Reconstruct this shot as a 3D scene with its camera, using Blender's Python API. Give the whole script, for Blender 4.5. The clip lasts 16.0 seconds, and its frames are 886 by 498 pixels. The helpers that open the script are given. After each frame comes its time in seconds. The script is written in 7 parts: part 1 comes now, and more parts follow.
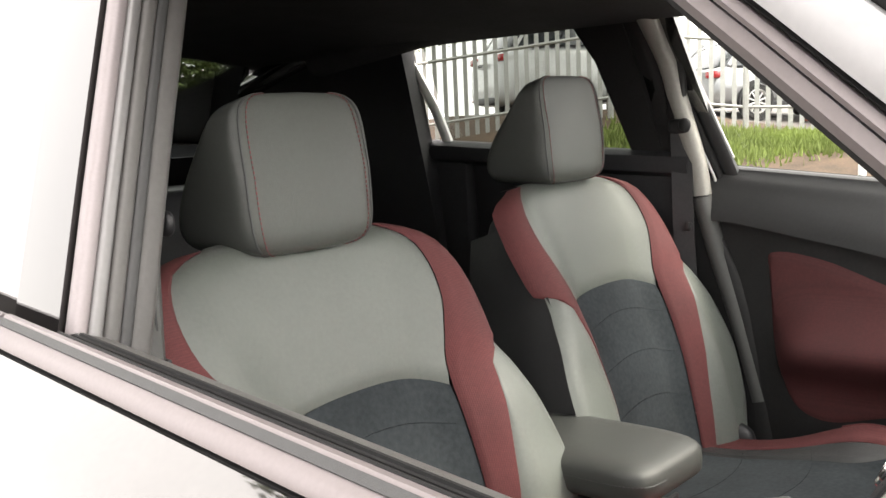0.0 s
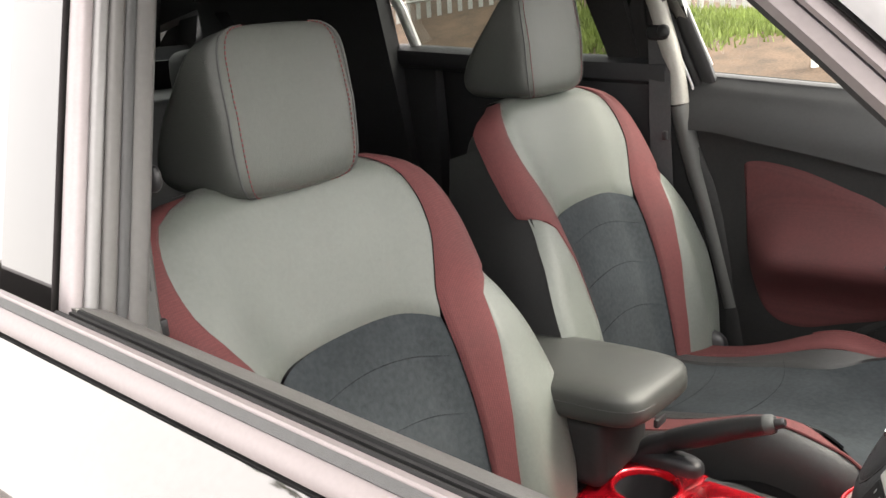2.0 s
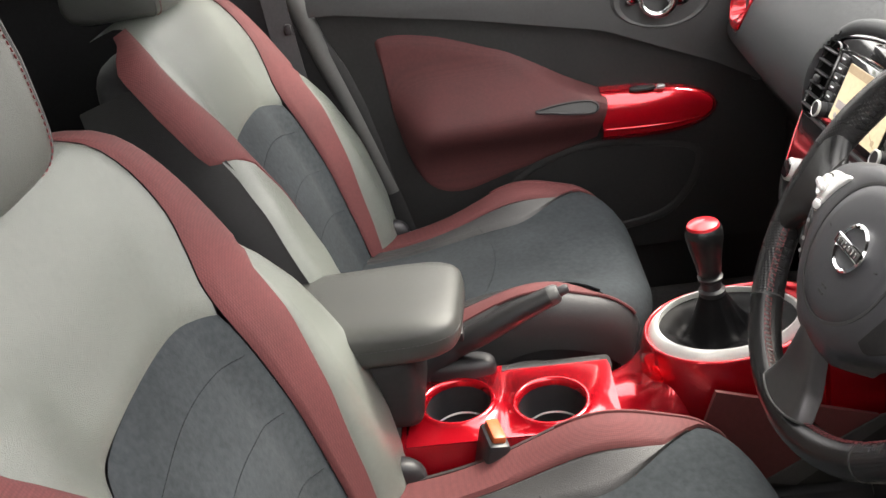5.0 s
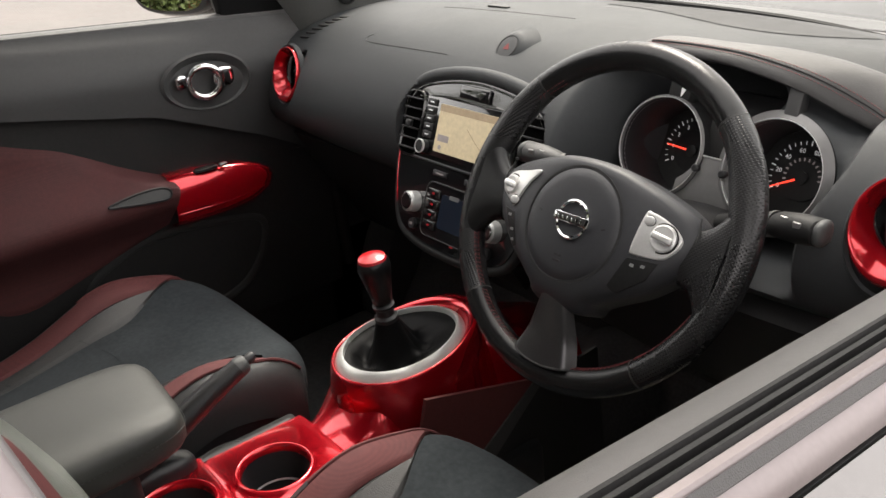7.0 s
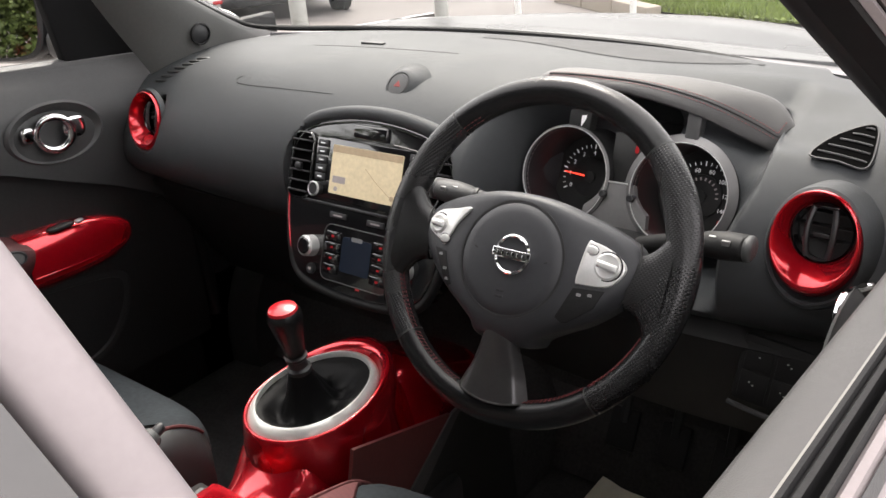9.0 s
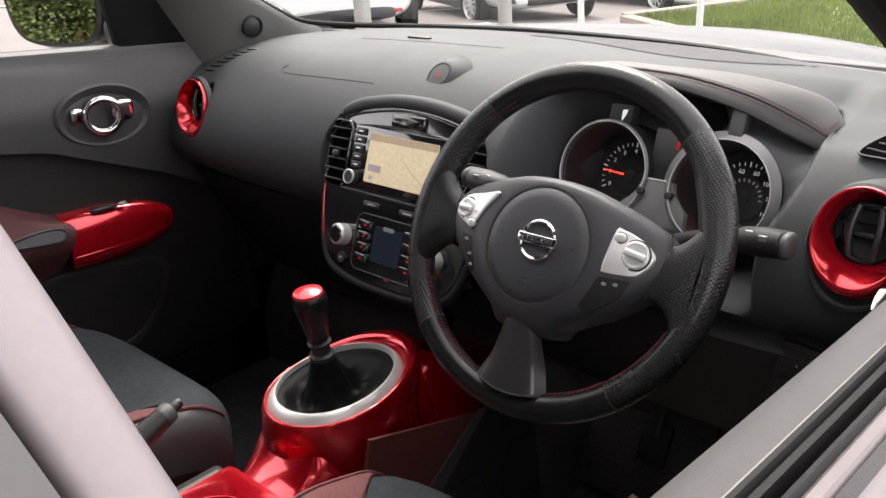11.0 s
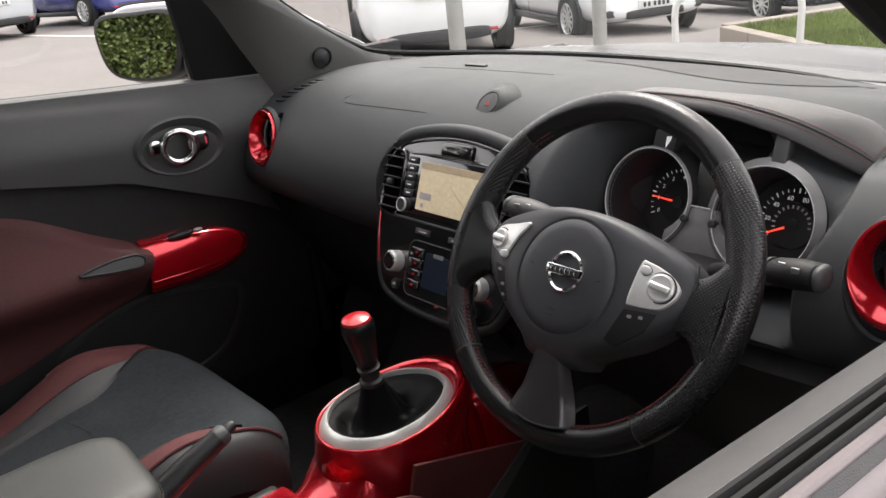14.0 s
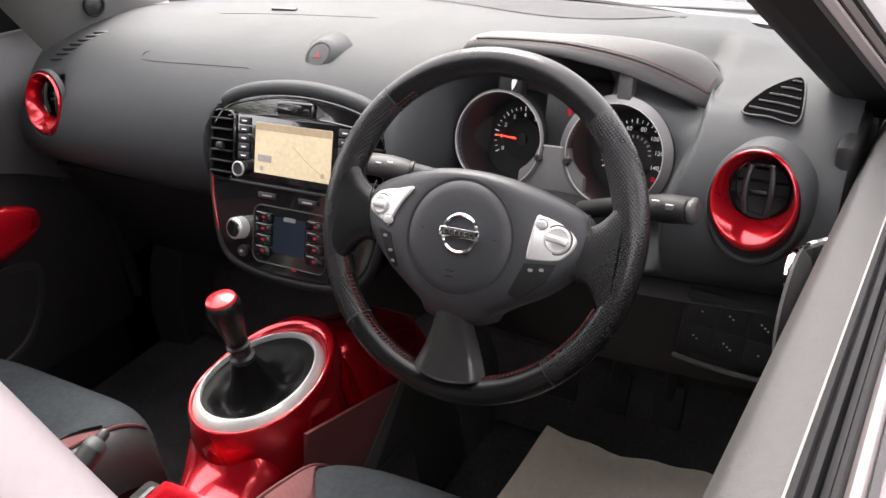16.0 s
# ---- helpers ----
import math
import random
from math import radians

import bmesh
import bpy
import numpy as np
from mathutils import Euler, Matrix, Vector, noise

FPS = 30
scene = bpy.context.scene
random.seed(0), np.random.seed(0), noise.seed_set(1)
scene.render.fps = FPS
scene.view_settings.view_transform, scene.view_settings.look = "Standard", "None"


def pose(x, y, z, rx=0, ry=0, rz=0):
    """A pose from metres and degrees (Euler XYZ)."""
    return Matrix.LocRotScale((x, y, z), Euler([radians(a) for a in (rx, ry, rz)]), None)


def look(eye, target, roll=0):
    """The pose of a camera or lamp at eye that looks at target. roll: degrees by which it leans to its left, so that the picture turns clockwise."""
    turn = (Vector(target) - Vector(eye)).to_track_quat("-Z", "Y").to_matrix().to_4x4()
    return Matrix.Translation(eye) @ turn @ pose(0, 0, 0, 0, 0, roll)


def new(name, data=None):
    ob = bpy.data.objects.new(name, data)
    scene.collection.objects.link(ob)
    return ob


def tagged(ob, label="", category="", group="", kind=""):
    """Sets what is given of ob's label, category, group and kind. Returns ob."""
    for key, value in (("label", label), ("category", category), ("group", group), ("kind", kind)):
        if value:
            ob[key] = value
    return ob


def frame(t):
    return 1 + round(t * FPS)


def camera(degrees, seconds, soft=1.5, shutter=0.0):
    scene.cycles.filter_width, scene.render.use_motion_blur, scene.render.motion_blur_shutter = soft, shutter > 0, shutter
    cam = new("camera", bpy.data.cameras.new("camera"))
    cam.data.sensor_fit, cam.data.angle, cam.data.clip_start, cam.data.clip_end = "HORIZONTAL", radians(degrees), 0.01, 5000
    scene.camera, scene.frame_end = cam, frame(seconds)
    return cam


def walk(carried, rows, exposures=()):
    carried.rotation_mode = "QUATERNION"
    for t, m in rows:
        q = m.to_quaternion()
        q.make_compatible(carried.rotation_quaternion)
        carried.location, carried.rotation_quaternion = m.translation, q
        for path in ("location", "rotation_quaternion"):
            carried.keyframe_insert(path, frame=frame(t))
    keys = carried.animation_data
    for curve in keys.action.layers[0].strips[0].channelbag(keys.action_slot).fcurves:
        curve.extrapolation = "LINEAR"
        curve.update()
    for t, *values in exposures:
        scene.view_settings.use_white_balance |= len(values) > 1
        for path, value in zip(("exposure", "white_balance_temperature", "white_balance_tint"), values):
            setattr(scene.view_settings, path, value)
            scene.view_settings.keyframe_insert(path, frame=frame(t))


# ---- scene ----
cam = camera(53.8, 16.0)
PATH = [
    (0, (1.099, 0.777, 1.241), (-0.381, -0.537, 0.955), -2.5),
    (0.5, (1.072, 0.75, 1.288), (-0.413, -0.532, 0.904), -2.1),
    (1, (1.072, 0.749, 1.307), (-0.397, -0.513, 0.807), -2.1),
    (1.5, (1.076, 0.749, 1.31), (-0.387, -0.496, 0.752), -2.6),
    (2, (1.099, 0.714, 1.304), (-0.4, -0.49, 0.753), -3.2),
    (2.5, (1.134, 0.663, 1.28), (-0.424, -0.479, 0.762), -3.4),
    (3, (1.159, 0.63, 1.264), (-0.45, -0.447, 0.762), -3.2),
    (5.5, (1.002, 0.228, 1.335), (-0.749, 0.393, 0.382), -9.1),
    (6, (1.002, 0.144, 1.322), (-0.693, 0.649, 0.389), -7.7),
    (6.5, (1.023, 0.07, 1.316), (-0.591, 0.873, 0.449), -6.0),
    (7, (0.966, -0.013, 1.319), (-0.508, 1.055, 0.491), -5.8),
    (7.5, (0.914, -0.082, 1.346), (-0.387, 1.195, 0.524), -5.7),
    (8, (0.885, -0.1, 1.348), (-0.303, 1.288, 0.533), -5.4),
    (10.5, (0.849, -0.072, 1.304), (-0.385, 1.282, 0.501), -4.0),
    (11, (0.877, -0.069, 1.286), (-0.422, 1.256, 0.539), -3.6),
    (11.5, (0.907, -0.063, 1.279), (-0.432, 1.25, 0.584), -3.6),
    (12, (0.937, -0.053, 1.276), (-0.443, 1.233, 0.611), -3.6),
    (12.5, (0.958, -0.032, 1.273), (-0.481, 1.193, 0.62), -3.8),
    (13, (0.965, -0.01, 1.271), (-0.525, 1.153, 0.617), -4.1),
    (13.5, (0.962, -0.003, 1.27), (-0.543, 1.135, 0.607), -4.8),
    (14, (0.936, -0.016, 1.3), (-0.533, 1.15, 0.605), -6.3),
    (14.5, (0.893, -0.029, 1.342), (-0.49, 1.205, 0.59), -7.8),
    (15, (0.857, -0.051, 1.372), (-0.404, 1.253, 0.529), -8.8),
    (15.5, (0.827, -0.073, 1.38), (-0.287, 1.311, 0.461), -8.3),
    (16, (0.806, -0.086, 1.381), (-0.187, 1.362, 0.423), -7.0),
]
walk(cam, [(t, look(e, g, r)) for t, e, g, r in PATH],
     [(0, 1.92, 6950, 10), (1.5, 2.14, 6950, 10), (2.4, 2.10, 6950, 10), (3, 1.5, 6950, 10), (5.5, 2.52, 6900, 12), (6.1, 1.88, 6950, 12), (6.5, 1.75, 6950, 12), (7, 1.33, 6950, 12), (8, 1.55, 6800, 12),
      (10.5, 1.65, 6750, 15), (11.5, 1.42, 6700, 15), (12.5, 1.36, 6650, 14), (13.3, 1.15, 6650, 14), (14.5, 1.3, 6700, 14), (15.1, 1.85, 6700, 15), (16, 2.05, 6650, 16)])

# ---------------------------------------------------------------- light
world = bpy.data.worlds.new("sky")
scene.world = world
world.use_nodes = True
wn = world.node_tree.nodes
sky = wn.new("ShaderNodeTexSky")
sky.sky_type = "NISHITA"
sky.sun_disc = False
sky.sun_elevation = radians(52)
sky.sun_rotation = radians(-39)
sky.air_density = 1.0
sky.dust_density = 6.0
mixw = wn.new("ShaderNodeMix")
mixw.data_type = "RGBA"
mixw.inputs["Factor"].default_value = 0.82
mixw.inputs["B"].default_value = (9.25, 9.08, 9.12, 1)      # closed cloud cover
world.node_tree.links.new(sky.outputs[0], mixw.inputs["A"])
world.node_tree.links.new(mixw.outputs["Result"], wn["Background"].inputs["Color"])
wn["Background"].inputs["Strength"].default_value = 0.15
sun_data = bpy.data.lights.new("sun", "SUN")
sun_data.energy = 1.6
sun_data.angle = radians(16)
sun_data.color = (1.0, 0.96, 0.9)
sun = new("sun", sun_data)
sun.matrix_world = look((-4.2, 5.2, 8.6), (0, 0, 0))

# ---------------------------------------------------------------- materials


def mat(name, col, rough=0.5, metal=0.0, coat=0.0, var=0.15, scale=12.0, bump=0.0, bscale=600.0, spec=0.5, kind="noise", rand=0.0):
    m = bpy.data.materials.new(name)
    m.use_nodes = True
    nt = m.node_tree
    b = nt.nodes["Principled BSDF"]
    L = nt.links.new
    tc = nt.nodes.new("ShaderNodeTexCoord")
    n1 = nt.nodes.new("ShaderNodeTexNoise")
    n1.inputs["Scale"].default_value = scale
    n1.inputs["Detail"].default_value = 5
    n2 = nt.nodes.new("ShaderNodeTexNoise")
    n2.inputs["Scale"].default_value = scale * 14
    n2.inputs["Detail"].default_value = 3
    L(tc.outputs["Object"], n1.inputs["Vector"])
    L(tc.outputs["Object"], n2.inputs["Vector"])
    add = nt.nodes.new("ShaderNodeMath")
    add.operation = "ADD"
    L(n1.outputs["Fac"], add.inputs[0])
    L(n2.outputs["Fac"], add.inputs[1])
    ramp = nt.nodes.new("ShaderNodeMapRange")
    ramp.inputs["From Min"].default_value = 0.7
    ramp.inputs["From Max"].default_value = 1.3
    ramp.inputs["To Min"].default_value = 1 - var
    ramp.inputs["To Max"].default_value = 1 + var
    L(add.outputs[0], ramp.inputs["Value"])
    mul = nt.nodes.new("ShaderNodeVectorMath")
    mul.operation = "SCALE"
    mul.inputs[0].default_value = col
    L(ramp.outputs[0], mul.inputs["Scale"])
    out = mul.outputs[0]
    if rand:
        oi = nt.nodes.new("ShaderNodeObjectInfo")
        r2 = nt.nodes.new("ShaderNodeMapRange")
        r2.inputs["To Min"].default_value = 1 - rand
        r2.inputs["To Max"].default_value = 1 + rand
        L(oi.outputs["Random"], r2.inputs["Value"])
        m2 = nt.nodes.new("ShaderNodeVectorMath")
        m2.operation = "SCALE"
        L(out, m2.inputs[0])
        L(r2.outputs[0], m2.inputs["Scale"])
        out = m2.outputs[0]
    rr = nt.nodes.new("ShaderNodeMapRange")
    rr.inputs["To Min"].default_value = max(0.01, rough - min(0.08, 0.35 * rough))
    rr.inputs["To Max"].default_value = min(1, rough + min(0.08, 0.35 * rough))
    L(n1.outputs["Fac"], rr.inputs["Value"])
    L(rr.outputs[0], b.inputs["Roughness"])
    h = None
    if kind in ("weave", "holes"):
        v = nt.nodes.new("ShaderNodeTexVoronoi")
        v.inputs["Scale"].default_value = bscale
        v.inputs["Randomness"].default_value = 0.0 if kind == "holes" else 0.12
        if kind == "holes":            # punched square to the wheel's plane
            v.voronoi_dimensions = "2D"
            mp = nt.nodes.new("ShaderNodeMapping")
            mp.vector_type = "TEXTURE"
            mp.inputs["Rotation"].default_value = (radians(60), 0, radians(2.2))
            L(tc.outputs["Object"], mp.inputs["Vector"])
            turn = nt.nodes.new("ShaderNodeMapping")
            turn.inputs["Rotation"].default_value = (0, 0, radians(45))
            L(mp.outputs[0], turn.inputs["Vector"])
            L(turn.outputs[0], v.inputs["Vector"])
        else:
            L(tc.outputs["Object"], v.inputs["Vector"])
        r3 = nt.nodes.new("ShaderNodeMapRange")
        r3.inputs["From Min"].default_value = 0.12 if kind == "holes" else 0.2
        r3.inputs["From Max"].default_value = 0.34 if kind == "holes" else 0.78
        r3.inputs["To Min"].default_value = 0.35 if kind == "holes" else 1.12
        r3.inputs["To Max"].default_value = 1.0 if kind == "holes" else 0.78
        L(v.outputs["Distance"], r3.inputs["Value"])
        m3 = nt.nodes.new("ShaderNodeVectorMath")
        m3.operation = "SCALE"
        L(out, m3.inputs[0])
        L(r3.outputs[0], m3.inputs["Scale"])
        out = m3.outputs[0]
        h = r3.outputs[0]
    L(out, b.inputs["Base Color"])
    if bump:
        if h is None:
            n3 = nt.nodes.new("ShaderNodeTexVoronoi" if kind == "leather" else "ShaderNodeTexNoise")
            n3.inputs["Scale"].default_value = bscale
            L(tc.outputs["Object"], n3.inputs["Vector"])
            h = n3.outputs["Distance"] if kind == "leather" else n3.outputs["Fac"]
        bp = nt.nodes.new("ShaderNodeBump")
        bp.inputs["Strength"].default_value = bump
        bp.inputs["Distance"].default_value = 0.002
        L(h, bp.inputs["Height"])
        L(bp.outputs[0], b.inputs["Normal"])
    b.inputs["Metallic"].default_value = metal
    b.inputs["Coat Weight"].default_value = coat
    b.inputs["Coat Roughness"].default_value = 0.04
    b.inputs["Specular IOR Level"].default_value = spec
    return m


def glass(name, tint=(1, 1, 1), rough=0.0):
    """Thin sheet: clear, with a weak mirror image on top."""
    m = bpy.data.materials.new(name)
    m.use_nodes = True
    nt = m.node_tree
    nt.nodes.remove(nt.nodes["Principled BSDF"])
    tr = nt.nodes.new("ShaderNodeBsdfTransparent")
    tr.inputs["Color"].default_value = (*tint, 1)
    gl = nt.nodes.new("ShaderNodeBsdfGlossy")
    gl.inputs["Roughness"].default_value = rough
    fr = nt.nodes.new("ShaderNodeFresnel")
    fr.inputs["IOR"].default_value = 1.45
    mx = nt.nodes.new("ShaderNodeMixShader")
    nt.links.new(fr.outputs[0], mx.inputs[0])
    nt.links.new(tr.outputs[0], mx.inputs[1])
    nt.links.new(gl.outputs[0], mx.inputs[2])
    nt.links.new(mx.outputs[0], nt.nodes["Material Output"].inputs["Surface"])
    return m


def glow(name, col, strength):
    m = mat(name, col, 0.3)
    b = m.node_tree.nodes["Principled BSDF"]
    b.inputs["Emission Color"].default_value = (*col, 1)
    b.inputs["Emission Strength"].default_value = strength
    return m


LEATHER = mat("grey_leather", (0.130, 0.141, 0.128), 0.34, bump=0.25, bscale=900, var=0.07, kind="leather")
LEATHER_D = mat("dark_grey_leather", (0.058, 0.06, 0.06), 0.45, bump=0.25, bscale=900, var=0.1, kind="leather")
REDMESH = mat("red_mesh_cloth", (0.108, 0.027, 0.028), 0.8, bump=0.18, bscale=420, var=0.12, kind="weave")
SUEDE = mat("slate_suede", (0.032, 0.037, 0.041), 0.95, bump=0.15, bscale=300, var=0.22, scale=9, spec=0.15)
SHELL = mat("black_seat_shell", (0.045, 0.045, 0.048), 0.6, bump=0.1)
DASH = mat("soft_charcoal_dash", (0.0410, 0.0438, 0.0465), 0.56, bump=0.22, bscale=1400, var=0.06, spec=0.32, kind="leather")
TRIM = mat("grained_dark_trim", (0.05, 0.05, 0.051), 0.5, bump=0.2, bscale=1200, var=0.08, kind="leather")
# Lighter copy of the black trim; haze over the rear cabin is painted in.
REARTRIM = mat("haze_lifted_trim", (0.036, 0.036, 0.039), 0.55, bump=0.2, bscale=1200, var=0.12, spec=0.3)
# Darker copy of the black trim; low cabin shade is put into its colour.
SHADETRIM = mat("shaded_black_trim", (0.0185, 0.0183, 0.0188), 0.5, bump=0.2, bscale=1200, var=0.15, spec=0.25)
TRIM_B = mat("black_trim", (0.022, 0.0218, 0.0225), 0.55, bump=0.2, bscale=1200, var=0.15, spec=0.28)
DOORTOP = mat("grey_grained_door_top", (0.100, 0.096, 0.093), 0.45, bump=0.2, bscale=1200, var=0.08, kind="leather")
RIDGE = mat("pale_ridge_reflection", (0.36, 0.35, 0.32), 0.4, bump=0.1, bscale=900, var=0.06)
PALEBAND = mat("pale_grey_pillar_band", (0.36, 0.36, 0.37), 0.35, metal=0.2, var=0.05)
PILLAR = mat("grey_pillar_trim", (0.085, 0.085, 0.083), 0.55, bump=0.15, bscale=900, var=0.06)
HEAD = mat("dark_headliner", (0.07, 0.07, 0.072), 0.95, bump=0.3, bscale=500, spec=0.1)
CARPET = mat("black_carpet", (0.046, 0.045, 0.045), 0.95, bump=0.6, bscale=700, var=0.3, spec=0.1)
PAPER = mat("beige_paper", (0.84, 0.76, 0.65), 0.85, bump=0.1, bscale=60, var=0.06, scale=5)
GLOSS = mat("piano_black", (0.008, 0.008, 0.009), 0.12, coat=1.0, var=0.1)
BLACKP = mat("matt_black_plastic", (0.02, 0.02, 0.022), 0.42, var=0.15, bump=0.1)
REDP = mat("red_lacquer", (0.58, 0.007, 0.018), 0.19, metal=0.62, coat=1.0, var=0.06, scale=30)
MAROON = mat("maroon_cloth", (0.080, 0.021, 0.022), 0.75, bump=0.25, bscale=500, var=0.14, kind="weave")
CHROME = mat("chrome", (0.78, 0.79, 0.8), 0.07, metal=1.0, var=0.03)
SATIN = mat("satin_silver", (0.64, 0.64, 0.63), 0.30, metal=0.35, var=0.05, scale=30)
GREYM = mat("grey_metal_paint", (0.40, 0.40, 0.40), 0.33, metal=0.6, var=0.05)
RIM = mat("black_wheel_leather", (0.009, 0.009, 0.0095), 0.25, spec=0.4, bump=0.12, bscale=1100, var=0.15, kind="leather")
BEZEL = mat("dark_satin_bezel", (0.20, 0.195, 0.195), 0.36, metal=0.3, var=0.05)
RIMP = mat("perforated_leather", (0.015, 0.015, 0.016), 0.27, spec=0.45, bump=0.35, bscale=330, var=0.1, kind="holes")
HUB = mat("hub_plastic", (0.031, 0.032, 0.036), 0.45, bump=0.15, bscale=1500, var=0.08, kind="leather")
STITCH = mat("red_thread", (0.17, 0.030, 0.034), 0.8, bump=0.2, bscale=2500)
RUBBER = mat("black_rubber", (0.011, 0.011, 0.0115), 0.6, var=0.3, scale=25, bump=0.1, spec=0.3)
STRIP = mat("brushed_moulding", (0.215, 0.190, 0.192), 0.38, metal=0.45, var=0.05, scale=20)
UPRIGHT = mat("painted_sky_frame", (0.29, 0.258, 0.264), 0.48, metal=0.3, var=0.05, scale=20)
PAINT = mat("black_car_paint", (0.15, 0.145, 0.142), 0.045, metal=0.85, coat=1.0, var=0.05)
WHITEP = mat("white_car_paint", (0.78, 0.79, 0.8), 0.25, coat=1.0, var=0.03, scale=4)
DARKP = mat("dark_blue_paint", (0.02, 0.022, 0.03), 0.25, coat=1.0, var=0.08, scale=4)
BLUEP = mat("blue_car_paint", (0.04, 0.05, 0.2), 0.25, coat=1.0, var=0.08, scale=4)
SILVP = mat("silver_car_paint", (0.35, 0.36, 0.37), 0.3, metal=0.6, coat=1.0, var=0.05, scale=4)
TYRE = mat("tyre_rubber", (0.018, 0.018, 0.018), 0.8, bump=0.3, bscale=80)
LAMP_R = mat("red_lamp_lens", (0.4, 0.01, 0.015), 0.12, coat=1.0)
LAMP_W = mat("clear_lamp_lens", (0.35, 0.36, 0.38), 0.1, metal=0.5, coat=1.0)
PLATE_Y = mat("yellow_plate", (0.65, 0.42, 0.03), 0.4)
PLATE_W = mat("white_plate", (0.75, 0.75, 0.74), 0.4)
# Shade inside vent and grille openings, put into one flat black.
VOID = mat("recess_shade_black", (0.004, 0.004, 0.004), 1.0, spec=0.0)
INK = mat("black_print", (0.02, 0.02, 0.02), 0.5)
WHITE_INK = glow("white_dial_print", (0.75, 0.76, 0.78), 0.12)
RED_GLOW = glow("red_lit_symbol", (0.30, 0.010, 0.014), 0.12)
NEEDLE = glow("red_needle", (0.85, 0.05, 0.03), 0.9)
SCREEN = glow("lit_map_screen", (0.50, 0.42, 0.28), 0.20)
SCREEN_BAR = glow("brown_map_bar", (0.30, 0.23, 0.15), 0.2)
SCREEN_D = glow("grey_map_symbol", (0.27, 0.24, 0.24), 0.15)
BLUE_GLOW = glow("dim_blue_display", (0.003, 0.006, 0.012), 0.3)
ORANGE = mat("orange_buckle", (0.50, 0.11, 0.035), 0.4)
DARKGLASS = mat("dark_car_glass", (0.03, 0.035, 0.04), 0.06, coat=1.0)
GLASS = glass("clear_glass", (0.93, 0.96, 0.95))
TINT = glass("tinted_glass", (0.31, 0.335, 0.32))
MIRROR = mat("mirror_silver", (0.85, 0.85, 0.85), 0.012, metal=1.0, var=0.01)
TARMAC = mat("tarmac", (0.15, 0.135, 0.128), 0.85, bump=0.5, bscale=60, var=0.16, scale=0.9)
KERB = mat("pale_kerb_concrete", (0.27, 0.235, 0.195), 0.85, bump=0.4, bscale=50, var=0.15, scale=3)
GRASS = mat("grass_blades", (0.17, 0.22, 0.05), 0.75, var=0.35, scale=1.3)
LEAF = mat("green_leaves", (0.082, 0.115, 0.028), 0.6, var=0.5, scale=1.5)
BARK = mat("bark", (0.09, 0.065, 0.045), 0.9, bump=0.6, bscale=30)
SOIL = mat("leaf_litter_soil", (0.085, 0.055, 0.035), 0.95, bump=0.8, bscale=25, var=0.5, scale=3)
GALV = mat("galvanised_steel", (0.42, 0.42, 0.4), 0.5, metal=0.6, var=0.15, scale=3)
WPAINT = mat("white_metal_paint", (0.72, 0.72, 0.7), 0.45, var=0.08, scale=3)
BRICKW = mat("red_brown_cladding", (0.28, 0.1, 0.075), 0.8, var=0.15, scale=2, bump=0.3, bscale=20)
LINE = mat("white_road_paint", (0.6, 0.58, 0.54), 0.7, var=0.2, scale=6)

# ---------------------------------------------------------------- mesh tools
ORG = {}
V3 = Vector


def thing(name, at, label, category, group="", kind=""):
    ob = new(name)
    ob.location = at
    ob.empty_display_size = 0.05
    ORG[ob.name] = V3(at)
    return tagged(ob, label, category, group, kind)


def part(name, bm, material, parent=None, label="", smooth=38, recalc=True):
    if recalc:
        bmesh.ops.recalc_face_normals(bm, faces=bm.faces[:])
    me = bpy.data.meshes.new(name)
    o = ORG.get(parent.name, V3((0, 0, 0))) if parent else V3((0, 0, 0))
    if o.length:
        bmesh.ops.translate(bm, verts=bm.verts[:], vec=-o)
    bm.to_mesh(me)
    bm.free()
    me.materials.append(material)
    me.polygons.foreach_set("use_smooth", [True] * len(me.polygons))
    if smooth < 179:
        me.set_sharp_from_angle(angle=radians(smooth))
    ob = new(name, me)
    if parent:
        ob.parent = parent
        ORG[ob.name] = o
    if label:
        ob["label"] = label
    return ob


def join(*bms):
    out = bms[0]
    for b in bms[1:]:
        me = bpy.data.meshes.new("tmp")
        b.to_mesh(me)
        out.from_mesh(me)
        b.free()
        bpy.data.meshes.remove(me)
    return out


def moved(bm, m):
    bmesh.ops.transform(bm, matrix=m, verts=bm.verts[:])
    return bm


def smoothstep(a, b, x):
    t = min(1, max(0, (x - a) / (b - a)))
    return t * t * (3 - 2 * t)


def spline(pts, n, closed=False):
    """n points along a Catmull-Rom curve through pts."""
    P = [np.array(p, float) for p in pts]
    if closed:
        P = [P[-1]] + P + [P[0], P[1]]
    else:
        P = [2 * P[0] - P[1]] + P + [2 * P[-1] - P[-2]]
    segs = len(P) - 3
    out = []
    for i in range(n):
        f = i / (n if closed else n - 1) * segs
        k = min(int(f), segs - 1)
        t = f - k
        a, b, c, d = P[k:k + 4]
        out.append(0.5 * (2 * b + (c - a) * t + (2 * a - 5 * b + 4 * c - d) * t * t + (3 * b - a - 3 * c + d) * t ** 3))
    return out


